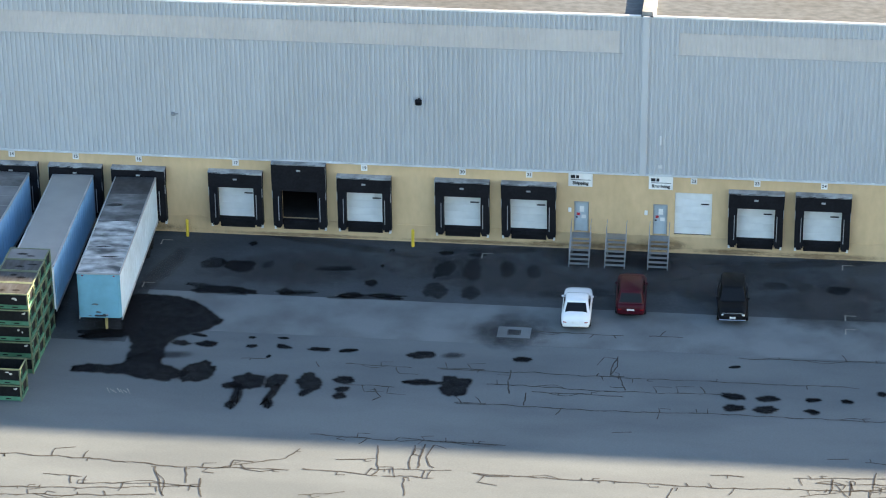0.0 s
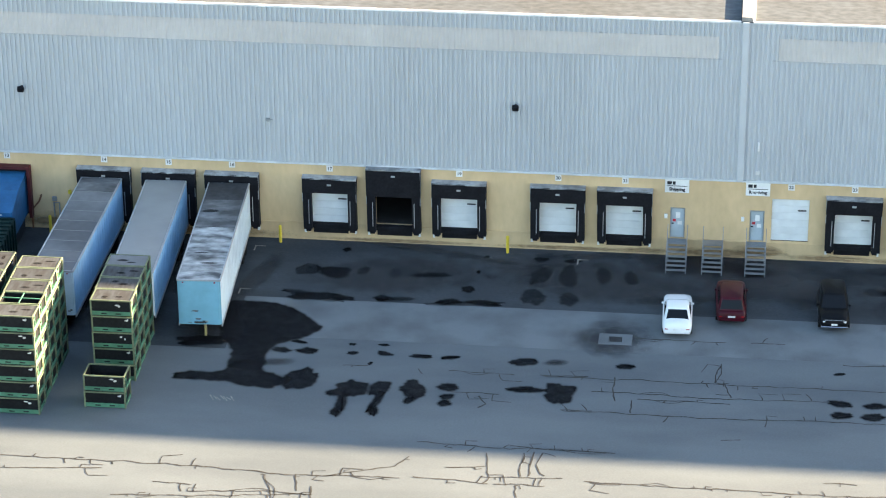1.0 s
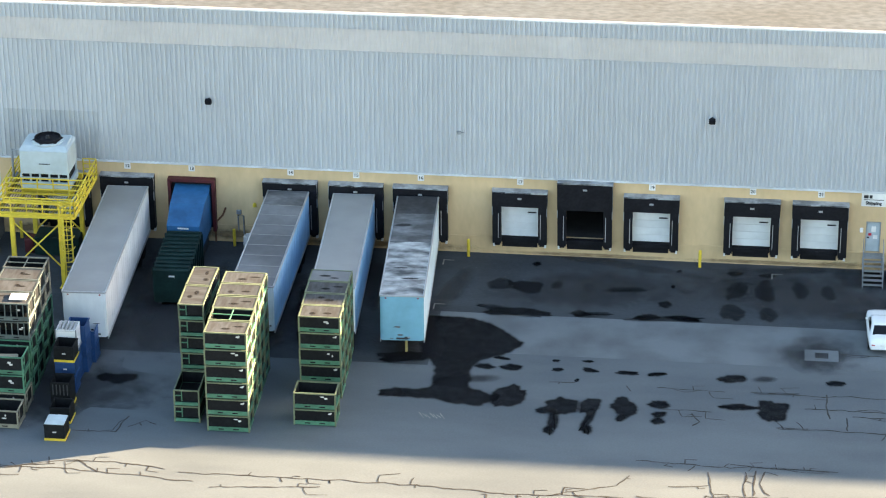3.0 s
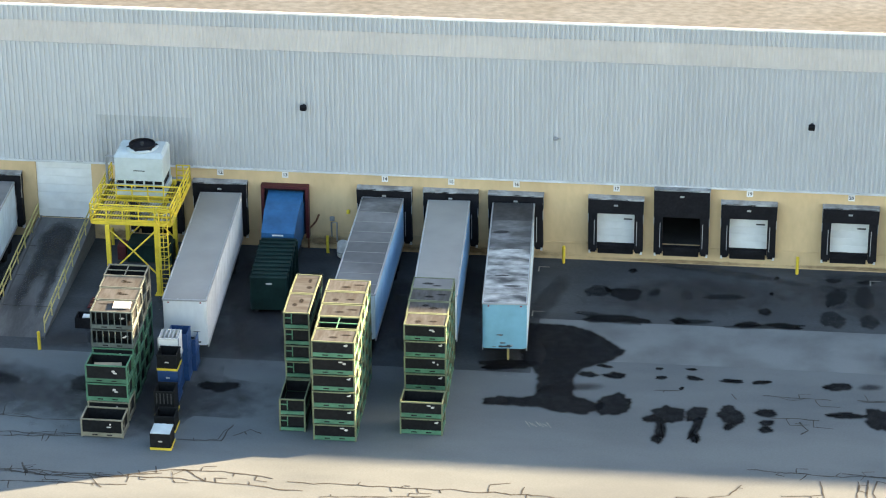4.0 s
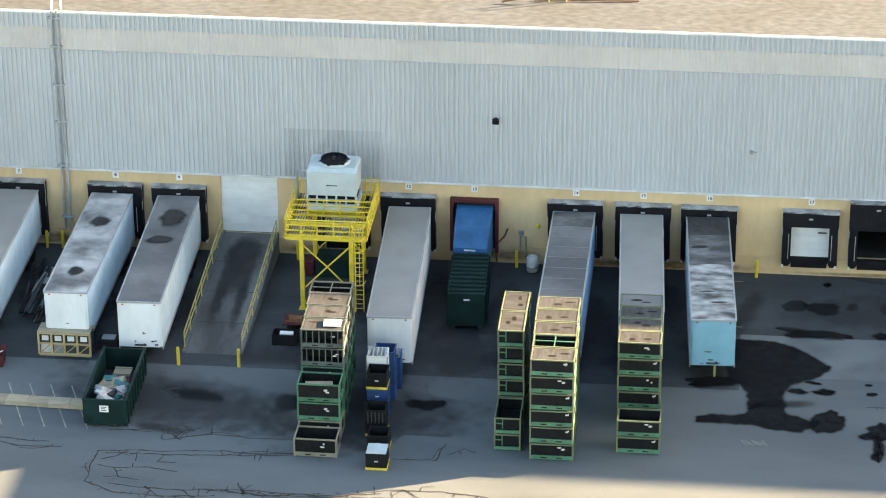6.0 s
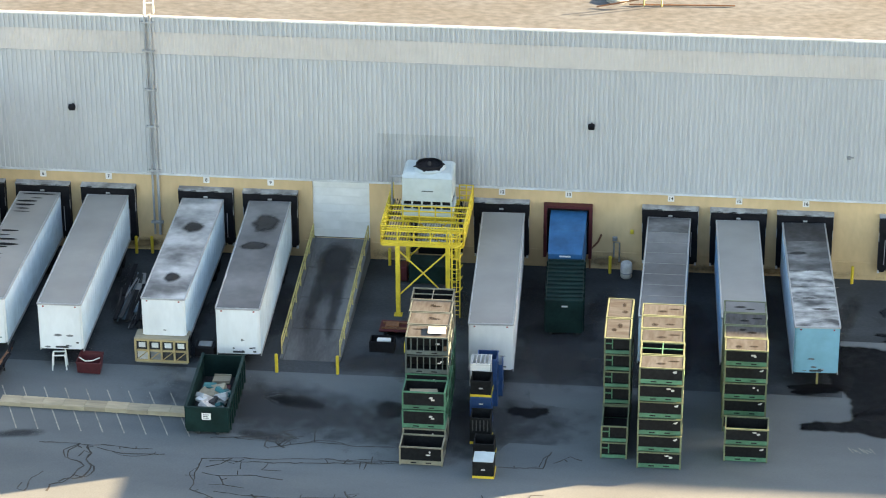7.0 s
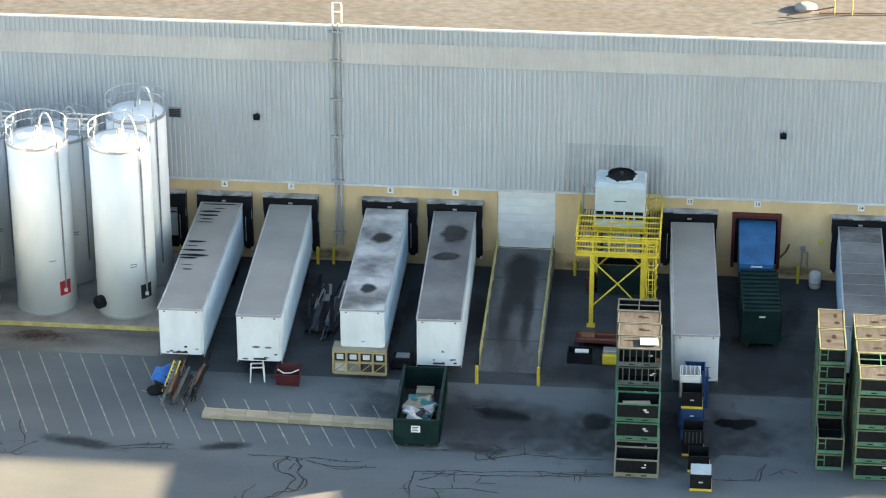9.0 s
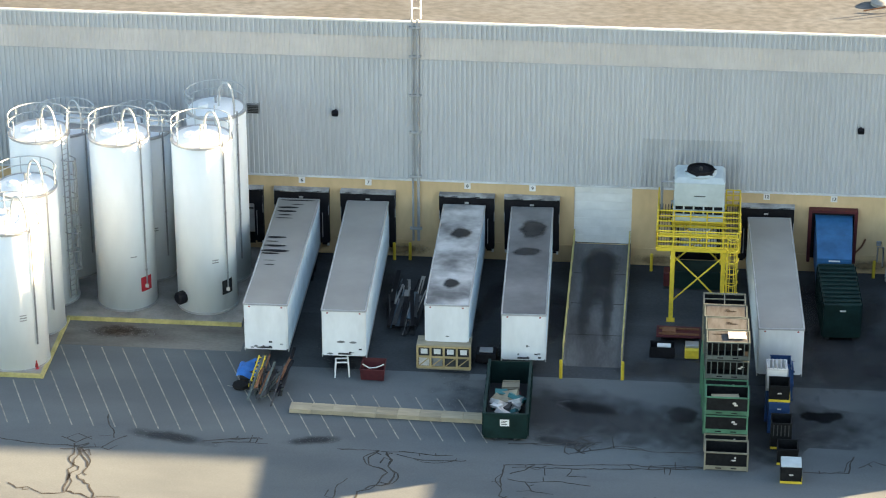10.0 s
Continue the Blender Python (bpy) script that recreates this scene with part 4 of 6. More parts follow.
def silo(x, y, top, label, sign=None, pipe=True, ladder=False, hatch_low=False, texts=0):
    t = empty("storage_silo", pose(x, y, 0.2), label, "silo", "white storage silos")
    h, r = top - 0.2, 1.83
    part("shell", lathe([(r, 0), (r, h - 0.02), (r - 0.03, h), (r * 0.5, h + 0.22), (0.25, h + 0.34)], 64), SILO_WHITE, t, smooth=True)
    for o in t.children:
        for p in o.data.polygons:
            p.use_smooth = len(p.vertices) == 4 and abs(p.normal.z) < 0.3
    part("rim", lathe([(r + 0.02, h - 0.1), (r + 0.05, h - 0.1), (r + 0.05, h + 0.03), (r + 0.02, h + 0.03)], 64), ROOF_EDGE, t)
    part("base_ring", lathe([(r + 0.05, 0), (r + 0.05, 0.1), (r, 0.1)], 48), ROOF_EDGE, t)
    for k, z in enumerate((0.55, 1.1)):
        part("guard_rail", path_rod(arc(r - 0.02, -0.1, math.pi * 1.27, h + z, 28), 0.036, 6), PALE_STEEL, t)
    for a in (-0.75, -1.45):
        part("short_post", rods([((math.cos(a) * (r - 0.02), math.sin(a) * (r - 0.02), h), (math.cos(a) * (r - 0.02), math.sin(a) * (r - 0.02), h + 0.95))], 0.028, 6), STEEL, t)
    for k in range(7):
        a = -0.1 + k * (math.pi * 1.27 + 0.1) / 6
        part("rail_post", rods([((math.cos(a) * (r - 0.02), math.sin(a) * (r - 0.02), h), (math.cos(a) * (r - 0.02), math.sin(a) * (r - 0.02), h + 1.1))], 0.034, 6), PALE_STEEL, t)
    arch = [(0.25 + 0.55 * (1 - math.cos(math.pi * i / 18)), -0.4 - 0.42 * (1 - math.cos(math.pi * i / 18)), h + 0.25 + 1.75 * math.sin(math.pi * i / 18) ** 0.75) for i in range(19)]
    part("fill_pipe", path_rod(arch, 0.065, 8), PALE_STEEL, t, "pale bent fill pipe")
    part("hatch", lathe([(0.32, h + 0.2), (0.32, h + 0.42), (0.28, h + 0.46)], 20), SILO_WHITE, t).location = (-0.7, -0.5, 0)
    part("vent", lathe([(0.07, h + 0.3), (0.07, h + 0.7), (0.11, h + 0.72), (0.11, h + 0.8)], 14), STEEL, t)
    part("filter_box", soft_box(-0.2, 0.2, 0.3, 0.7, h + 0.2, h + 0.55, 0.03), SILO_WHITE, t)
    if pipe:
        a = math.radians(-38)
        px, py = math.cos(a) * (r + 0.07), math.sin(a) * (r + 0.07)
        part("down_pipe", rods([((px, py, 1.6), (px, py, h + 0.3))], 0.05), STEEL, t)
        for k in range(5):
            part("pipe_clip", boxes((px - 0.06, px + 0.06, py - 0.06, py + 0.05, 2.6 + k * 2, 2.65 + k * 2)), STEEL, t)
        if sign:
            bm = bmesh.new()
            q = [[bm.verts.new((math.cos(a + d) * (r + 0.02), math.sin(a + d) * (r + 0.02), z)) for d in (-0.22, -0.11, 0.0, 0.11, 0.22)] for z in (1.2, 2.15)]
            for i in range(4):
                bm.faces.new((q[0][i], q[0][i + 1], q[1][i + 1], q[1][i]))
            part("placard", bm, sign, t, "square painted placard at the pipe foot")
            part("pipe_mouth", boxes((px - 0.1, px + 0.1, py - 0.14, py, 1.45, 1.65)), PAPER, t)
    for k in range(texts):
        a = math.radians(-62)
        bm = bmesh.new()
        z = 3.6 - k * 0.16
        q = [[bm.verts.new((math.cos(a + d) * (r + 0.012), math.sin(a + d) * (r + 0.012), zz)) for d in (-0.12, 0.0, 0.1)] for zz in (z, z + 0.07)]
        for i in range(2):
            bm.faces.new((q[0][i], q[0][i + 1], q[1][i + 1], q[1][i]))
        part("text_bar", bm, STEEL, t, "grey bar of unreadable text")
    if hatch_low:
        a = math.radians(-133)
        m = part("manhole", lathe([(0.4, 0), (0.4, 0.4), (0.3, 0.5)], 24), RUBBER, t, "black round manhole cover")
        m.matrix_basis = pose(math.cos(a) * r, math.sin(a) * r, 0.95, 90, 0, -43)
    if ladder:
        a = math.radians(-30)
        base = Matrix.Rotation(a, 4, "Z") @ Matrix.Translation((r + 0.2, 0, 0))
        bm = bmesh.new()
        for s in (-0.25, 0.25):
            rod(bm, base @ Vector((0, s, 0.5)), base @ Vector((0, s, h + 1.0)), 0.045, 6)
        for k in range(int(h / 0.35)):
            rod(bm, base @ Vector((0, -0.25, 0.6 + k * 0.35)), base @ Vector((0, 0.25, 0.6 + k * 0.35)), 0.018, 6)
        part("ladder", bm, STEEL, t)
        for k in range(7):
            pts = [base @ Vector((0.75 * math.sin(math.pi * i / 10), -0.38 * math.cos(math.pi * i / 10), 2.6 + k * 1.2)) for i in range(11)]
            part("cage_hoop", path_rod(pts, 0.035, 6), STEEL, t)
        for i in (2, 4, 6, 8):
            o = (0.75 * math.sin(math.pi * i / 10), -0.38 * math.cos(math.pi * i / 10))
            part("cage_bar", rods([(base @ Vector((*o, 2.6)), base @ Vector((*o, 2.6 + 7.2)))], 0.03, 6), STEEL, t)
    return t


silo(-52.95, -7.9, 11.25, "tall white silo with black placard at its foot", INK, hatch_low=True, texts=2)
silo(-57.95, -7.9, 11.25, "tall white silo with red placard at its foot", RED, texts=1)
silo(-62.85, -7.9, 11.25, "tall white silo with a caged ladder", None, False, True)
silo(-52.75, -3.75, 11.4, "tall white silo close to the wall", None)
silo(-57.4, -3.75, 9.9, "shorter white silo between taller silos", None, texts=2)
silo(-62.2, -3.75, 9.9, "shorter white silo at the back of the pad", None, texts=2)
silo(-62.9, -11.75, 9.4, "white silo on the forward part of the pad", None)
silo(-62.9, -16.2, 9.1, "white silo at the pad's yellow corner", None, texts=3)
silo(-67.9, -7.9, 11.25, "tall white silo further along the pad", None)


def bridge(x0, x1, y, z):
    t = empty("silo_walkway", pose(0, y, z), "steel railed walkway between two silo tops", "walkway", "silo walkways")
    part("deck", boxes((x0, x1, -0.35, 0.35, -0.06, 0.0)), STEEL, t)
    for s in (-0.35, 0.35):
        for z in (1.05, 0.7, 0.35):
            part("rail", rods([((x0, s, z), (x1, s, z))], 0.034), PALE_STEEL, t)
        for x in (x0 + 0.05, (x0 + x1) / 2, x1 - 0.05):
            part("rail_post", rods([((x, s, 0), (x, s, 1.05))], 0.034), PALE_STEEL, t)


bridge(-56.4, -54.5, -6.9, 11.25)
bridge(-61.3, -59.5, -6.9, 11.25)


# ---- stacked crates ----
CW, CD = 2.44, 1.5


def crate(label, frame, lid, slats=False, open_top=False, seed=0, CH=1.05, edge=None, lid_mat=None):
    """A rack crate; origin at the middle of its base."""
    t = empty("stacking_crate", pose(0, 0, 0), label, "crate", "stacked metal crates")
    rng = random.Random(seed)
    w, d = CW / 2, CD / 2
    edge, lid_mat = edge or frame, lid_mat or CARD
    t["height"] = CH
    post = None
    for sx in (-1, 1):
        for sy in (-1, 1):
            if post is None:
                post = part("post", boxes((-0.045, 0.045, -0.045, 0.045, 0.0, CH - 0.03)), edge, t)
                post.matrix_basis = pose(sx * (w - 0.045), sy * (d - 0.045), 0)
            else:
                again(post, t, pose(sx * (w - 0.045), sy * (d - 0.045), 0))
    for sy in (-1, 1):
        y = sy * (d - 0.045)
        part("top_rail", boxes((-w + 0.09, w - 0.09, y - 0.04, y + 0.04, CH - 0.1, CH - 0.03)), edge, t)
        bm = boxes((-w + 0.09, w - 0.09, y - 0.04, y + 0.04, 0.05, 0.3))
        part("base_beam", bm, frame, t)
        for x in (-0.42, 0.42):
            part("fork_slot", boxes((x - 0.16, x + 0.16, y + sy * 0.04 - 0.003, y + sy * 0.04 + 0.003, 0.13, 0.2)), RUBBER, t, "dark fork slot")
        if slats:
            for k in range(6):
                x = -w + 0.33 + k * (2 * w - 0.66) / 5
                part("slat", boxes((x - 0.028, x + 0.028, y - 0.03, y + 0.03, 0.3, CH - 0.1)), frame, t)
            part("panel", boxes((-w + 0.09, w - 0.09, y - sy * 0.6 - 0.01, y - sy * 0.6 + 0.01, 0.3, CH - 0.1)), BLACK_PANEL, t)
        else:
            part("panel", boxes((-w + 0.09, w - 0.09, y - 0.012, y + 0.012, 0.3, CH - 0.13)), BLACK_PANEL, t, "black crate panel")
    for sx in (-1, 1):
        x = sx * (w - 0.045)
        part("side_rail", boxes((x - 0.04, x + 0.04, -d + 0.09, d - 0.09, CH - 0.1, CH - 0.03)), edge, t)
        part("side_beam", boxes((x - 0.04, x + 0.04, -d + 0.09, d - 0.09, 0.05, 0.24)), frame, t)
        part("side_lattice", boxes((x - 0.02, x + 0.02, -sx * 0.28 - 0.03, -sx * 0.28 + 0.03, 0.3, CH - 0.1), (x - 0.016, x + 0.016, min(-sx * 0.31, -sx * (d - 0.09)), max(-sx * 0.31, -sx * (d - 0.09)), 0.62, 0.69)), frame, t)
        part("side_panel", boxes((x - sx * 0.05 - 0.01, x - sx * 0.05 + 0.01, -d + 0.09, d - 0.09, 0.3, CH - 0.1)), BLACK_PANEL, t)
    part("deck", boxes((-w + 0.09, w - 0.09, -d + 0.09, d - 0.09, 0.2, 0.24)), BLACK_PANEL, t)
    for k in range(2):
        x = rng.uniform(0.35, 0.95)
        part("sticker", blob(rng.uniform(0.05, 0.14), rng.uniform(0.04, 0.07), seed + k * 3 + 1, 12), PAPER, t, "torn pale sticker").matrix_basis = pose(x, -d + 0.026, rng.uniform(0.6, 0.85), 90, 0, 0)
    if lid:
        part("lid", soft_box(-w + 0.1, w - 0.1, -d + 0.1, d - 0.1, CH - 0.1, CH - 0.045, 0.015, 1), lid_mat, t, "crate lid")
        for k in range(2):
            part("lid_stain", blob(rng.uniform(0.2, 0.5), rng.uniform(0.1, 0.22), seed + k), LID_STAIN, t, "dark wet patch").location = (rng.uniform(-0.7, 0.7), rng.uniform(-0.4, 0.4), CH - 0.04)
    if open_top:
        part("top_bar", boxes((-0.03, 0.03, -d + 0.09, d - 0.09, CH - 0.09, CH - 0.04), (-w + 0.09, -0.03, -0.03, 0.03, CH - 0.09, CH - 0.04), (0.03, w - 0.09, -0.03, 0.03, CH - 0.09, CH - 0.04)), frame, t)
    return t


GREEN_LABEL = "green steel-framed crate with black panels in a yard stack"
MODELS = {
    "green": [crate(GREEN_LABEL, GREEN, False, seed=k, edge=FRAME_PALE) for k in (1, 2, 3)],
    "lid": [crate("green steel-framed crate with brown card lid, topmost in its stack", GREEN, True, seed=k, edge=FRAME_PALE) for k in (4, 5, 6)],
    "dark": [crate("green steel-framed crate with a dark lid", GREEN, True, seed=13, edge=FRAME_PALE, lid_mat=ROOF_DARK)],
    "open": [crate("open green steel-framed crate with cross bars", GREEN, False, False, True, 7, edge=FRAME_PALE)],
    "tall": [crate("tall green steel-framed crate with black panels", GREEN, False, seed=14, CH=1.18)],
    "drab": [crate("faded drab steel-framed crate with black panels", OLIVE, False, seed=8, CH=1.18)],
    "drab_lid": [crate("faded dark steel-framed crate with a card lid", RACK_DARK, True, seed=9, CH=1.18)],
    "slat": [crate("slatted dark steel rack crate with a dark inside", RACK_DARK, False, True, seed=10, CH=1.18)],
    "slat_lid": [crate("slatted dark rack crate with a pale cluttered lid", RACK_DARK, True, True, seed=11, CH=1.18)],
    "drab_open": [crate("open faded rack crate with cross bars", OLIVE, False, False, True, 12, CH=1.18)],
}
used = set()
pick = random.Random(3)


def place(kind, x, y, z, turn=0.0):
    ob = pick.choice(MODELS[kind])
    m = pose(x + pick.uniform(-0.025, 0.025), y + pick.uniform(-0.03, 0.03), z, 0, 0, turn + pick.uniform(-0.6, 0.6))
    if ob.name not in used:
        used.add(ob.name)
        ob.matrix_basis = m
        return ob
    return copy_thing(ob, m)


def stack(x, y, kinds, turn=0.0):
    z = 0.0
    for kind in kinds:
        z += place(kind, x, y, z, turn)["height"]


# four rows of stacks, front to back
for k in range(5):
    stack(-8.06 - 0.03 * k, -23.88 + 1.57 * k, ["green"] * 5 + ["open" if k == 1 else "lid"])
stack(-3.28, -22.7, ["green", "green"])
for k in range(4):
    stack(-3.45 - 0.05 * k, -19.35 + 1.53 * k, ["green"] * 4 + (["lid"] if k < 3 else ["dark"]))
stack(-10.6, -22.6, ["green", "green"], 90)
for k in range(2):
    stack(-10.6 - 0.03 * k, -20.1 + 2.46 * k, ["green"] * 5 + ["lid"], 90)
stack(-21.15, -24.8, ["drab"])
stack(-21.2, -22.8, ["drab", "tall", "tall"])
stack(-21.25, -20.75, ["tall"] * 3 + ["slat", "slat_lid"])
stack(-21.3, -19.2, ["tall"] * 3 + ["slat", "drab_lid"])
stack(-21.4, -17.65, ["tall"] * 3 + ["drab", "drab_lid"])
stack(-21.45, -16.1, ["tall"] * 3 + ["drab", "drab_open"])


def bulk_bin(label, body, base, lid, seed, h=1.0, w=1.16, d=1.16):
    t = empty("bulk_bin", pose(0, 0, 0), label, "bin", "stacked bulk bins")
    a, b = w / 2, d / 2
    part("wall", boxes((-a, a, -b, -b + 0.05, 0.16, h)), body, t)
    part("wall", boxes((-a, a, b - 0.05, b, 0.16, h)), body, t)
    part("wall", boxes((-a, -a + 0.05, -b + 0.05, b - 0.05, 0.16, h)), body, t)
    part("wall", boxes((a - 0.05, a, -b + 0.05, b - 0.05, 0.16, h)), body, t)
    part("deck", boxes((-a, a, -b, b, 0.12, 0.16)), body, t)
    for y in (-b - 0.02, b):
        part("rim", boxes((-a - 0.02, a + 0.02, y, y + 0.02, h - 0.1, h - 0.01)), body, t)
    for x in (-a + 0.1, 0, a - 0.1):
        part("foot", boxes((x - 0.09, x + 0.09, -b - 0.02, b + 0.02, 0.0, 0.12)), base, t)
    part("base_rail", boxes((-a - 0.01, a + 0.01, -b - 0.05, -b - 0.022, 0.01, 0.15)), base, t)
    part("base_rail", boxes((a + 0.012, a + 0.04, -b - 0.05, b, 0.01, 0.15)), base, t)
    if lid:
        part("lid", soft_box(-a + 0.02, a - 0.02, -b + 0.02, b - 0.02, h - 0.01, h + 0.05, 0.02, 1), lid, t)
    part("sticker", boxes((-0.1, 0.12, -b - 0.026, -b - 0.02, 0.5, 0.58)), PAPER, t, "pale sticker")
    return t


flaps = tagged(part("paper_sheet", soft_box(-0.5, 0.5, -0.42, 0.42, 0.0, 0.05, 0.015, 1), PAPER), "pale sheet lying on a stacked rack", "sheet")
flaps.matrix_basis = pose(-20.75, -20.7, 5.9, 0, 0, 4)
scrap = tagged(part("card_sheet", boxes((-0.85, 0.7, -0.3, 0.28, 0.0, 0.03)), TIMBER), "torn cardboard sheet inside an open crate", "sheet")
scrap.matrix_basis = pose(-21.2, -22.7, 3.05, 9, 4, 12)
BLACK_BIN = bulk_bin("black plastic bulk bin on a yellow base", BLACK_PANEL, YELLOW, None, 1)
LID_BIN = bulk_bin("black bulk bin with a white lid on a yellow base", BLACK_PANEL, YELLOW, TOWER, 2)
BLUE_BIN = bulk_bin("blue plastic bulk bin stacked in the yard", BIN_BLUE, BIN_BLUE, None, 3)
PALE_BIN = bulk_bin("white slatted bulk bin on top of a stack", SIGN_WHITE, ROOF_EDGE, None, 4, h=1.4)
LID_BIN.matrix_basis = pose(-17.6, -26.05, 0)
BLACK_BIN.matrix_basis = pose(-17.75, -24.05, 0)
TALL_BIN = bulk_bin("tall ribbed black bulk bin on a yellow base", BLACK_PANEL, YELLOW, None, 5, h=1.65)
for k in range(5):
    part("rib", boxes((-0.46 + 0.21 * k, -0.4 + 0.21 * k, -0.62, -0.58, 0.85, 1.52)), DARK_STEEL, TALL_BIN)
TALL_BIN.matrix_basis = pose(-18.1, -22.3, 0)
for k in range(5):
    part("cage_slat", boxes((-0.5 + 0.23 * k, -0.42 + 0.23 * k, -0.56, 0.56, 1.4, 1.44)), ROOF_EDGE, PALE_BIN)
for s in (-1, 1):
    part("cage_post", boxes((s * 0.6 - 0.03, s * 0.6 + 0.03, -0.66, -0.62, 0.0, 1.46)), STEEL, PALE_BIN)
rows = [(-18.25, -20.45, ["U", "U", "B"]), (-18.4, -19.15, ["U", "U", "P"]), (-18.15, -17.85, ["U", "U", "U"]), (-17.95, -16.6, ["U", "U"])]
first_seen = {"B": BLACK_BIN, "U": BLUE_BIN, "P": PALE_BIN}
moved = {"B"}
for x, y, kinds in rows:
    for k, kind in enumerate(kinds):
        m = pose(x, y, k * 1.0, 0, 0, pick.uniform(-2, 2))
        if kind not in moved:
            moved.add(kind)
            first_seen[kind].matrix_basis = m
        else:
            copy_thing(first_seen[kind], m)


# ---- cooling tower on its yellow platform ----
plat = empty("steel_platform", pose(-23.0, -4.6, 0), "yellow steel platform with railings and a caged ladder", "platform")
DECK = 4.95
for x in (-1.55, 1.5):
    for y in (-2.95, 2.4):
        part("column", boxes((x - 0.13, x + 0.13, y - 0.13, y + 0.13, 0.05, DECK - 0.25)), YELLOW, plat)
        part("base_plate", boxes((x - 0.25, x + 0.25, y - 0.25, y + 0.25, 0, 0.05)), YELLOW, plat)
for y in (-2.95, 2.4):
    part("beam", boxes((-2.5, 2.4, y - 0.1, y + 0.1, DECK - 0.25, DECK - 0.03)), YELLOW, plat)
    part("brace", rods([((-1.55, y, 1.3), (0, y, 2.9)), ((1.5, y, 1.3), (0, y, 2.9)), ((0, y, 2.9), (-1.55, y, 4.4)), ((0, y, 2.9), (1.5, y, 4.4))], 0.05), YELLOW, plat)
for x in (-2.5, -1.55, 1.5, 2.4):
    part("beam", boxes((x - 0.08, x + 0.08, -3.0, 3.2, DECK - 0.22, DECK - 0.03)), YELLOW, plat)
part("grating", boxes(*[(-2.46 + 0.165 * k, -2.425 + 0.165 * k, -3.0, 3.2, DECK - 0.03, DECK) for k in range(30)]), DARK_STEEL, plat, "dark open floor grating")
for y in (-2.0, -1.0, 1.2):
    part("joist", boxes((-2.42, 2.32, y - 0.06, y + 0.06, DECK - 0.18, DECK - 0.04)), YELLOW, plat)
EDGE = [((-2.55, -3.05), (2.45, -3.05)), ((-2.55, -3.05), (-2.55, 3.2)), ((2.45, -3.05), (2.45, 3.2)), ((2.45, 3.2), (1.6, 3.2)), ((-2.55, -0.15), (2.45, -0.15))]
for (xa, ya), (xb, yb) in EDGE:
    n = max(2, int(math.hypot(xb - xa, yb - ya) / 1.0))
    for z in (0.4, 0.75, 1.1):
        part("rail", rods([((xa, ya, DECK + z), (xb, yb, DECK + z))], 0.045), YELLOW, plat)
    part("toe_board", boxes((min(xa, xb) - 0.01, max(xa, xb) + 0.01, min(ya, yb) - 0.01, max(ya, yb) + 0.01, DECK, DECK + 0.14)), YELLOW, plat)
    for i in range(n + 1):
        x, y = xa + (xb - xa) * i / n, ya + (yb - ya) * i / n
        part("rail_post", rods([((x, y, DECK), (x, y, DECK + 1.1))], 0.045), YELLOW, plat)
part("support_beam", boxes((-1.7, 1.65, 0.2, 0.4, DECK, DECK + 0.3)), YELLOW, plat)
part("support_beam", boxes((-1.7, 1.65, 2.6, 2.8, DECK, DECK + 0.3)), YELLOW, plat)
part("support_beam", boxes((-2.4, 2.3, -1.6, -1.4, DECK, DECK + 0.22)), YELLOW, plat)
bm = bmesh.new()
for x in (1.75, 2.25):
    rod(bm, (x, -3.2, 0.1), (x, -3.2, DECK + 1.1), 0.035, 6)
for k in range(16):
    rod(bm, (1.75, -3.2, 0.3 + k * 0.31), (2.25, -3.2, 0.3 + k * 0.31), 0.02, 6)
part("ladder", bm, YELLOW, plat)
for k in range(6):
    part("cage_hoop", path_rod([(2.0 - 0.4 * math.cos(math.pi * i / 10), -3.2 - 0.75 * math.sin(math.pi * i / 10), 2.2 + k * 0.75) for i in range(11)], 0.03, 6), YELLOW, plat)
for i in (2, 4, 6, 8):
    part("cage_bar", rods([((2.0 - 0.4 * math.cos(math.pi * i / 10), -3.2 - 0.75 * math.sin(math.pi * i / 10), 2.2), (2.0 - 0.4 * math.cos(math.pi * i / 10), -3.2 - 0.75 * math.sin(math.pi * i / 10), 5.95))], 0.022, 6), YELLOW, plat)

tower = empty("cooling_tower", pose(-23.05, -2.95, DECK + 0.3), "pale grey cooling tower with dark fan on a yellow platform", "cooling tower")
part("basin", soft_box(-1.6, 1.55, -1.7, 0.65, 0.0, 0.5, 0.04), TOWER, tower)
part("louvre_back", boxes((-1.45, 1.4, -1.5, 0.45, 0.5, 1.05)), RUBBER, tower, "dark air inlet")
for x in (-1.55, -0.95, -0.35, 0.25, 0.85, 1.45):
    for y in (-1.62, 0.45):
        part("mullion", boxes((x - 0.05, x + 0.05, y, y + 0.12, 0.5, 1.05)), TOWER, tower)
part("louvre_bar", boxes((-1.5, 1.45, -1.6, -1.52, 0.74, 0.8)), TOWER, tower)
part("casing", soft_box(-1.55, 1.5, -1.65, 0.6, 1.05, 2.62, 0.05, 2), TOWER, tower)
FAN_Y = -0.42
bm = bmesh.new()
a = [bm.verts.new(p) for p in ((-1.6, -1.7, 2.6), (1.55, -1.7, 2.6), (1.55, 0.65, 2.6), (-1.6, 0.65, 2.6))]
b = [bm.verts.new(p) for p in ((-1.42, -1.3, 2.84), (1.37, -1.3, 2.84), (1.37, 0.6, 2.84), (-1.42, 0.6, 2.84))]
for i in range(4):
    j = (i + 1) % 4
    bm.faces.new((a[i], a[j], b[j], b[i]))
bm.faces.new(b)
bm.faces.new(a[::-1])
bmesh.ops.bevel(bm, geom=bm.edges[:], offset=0.05, segments=2, affect="EDGES")
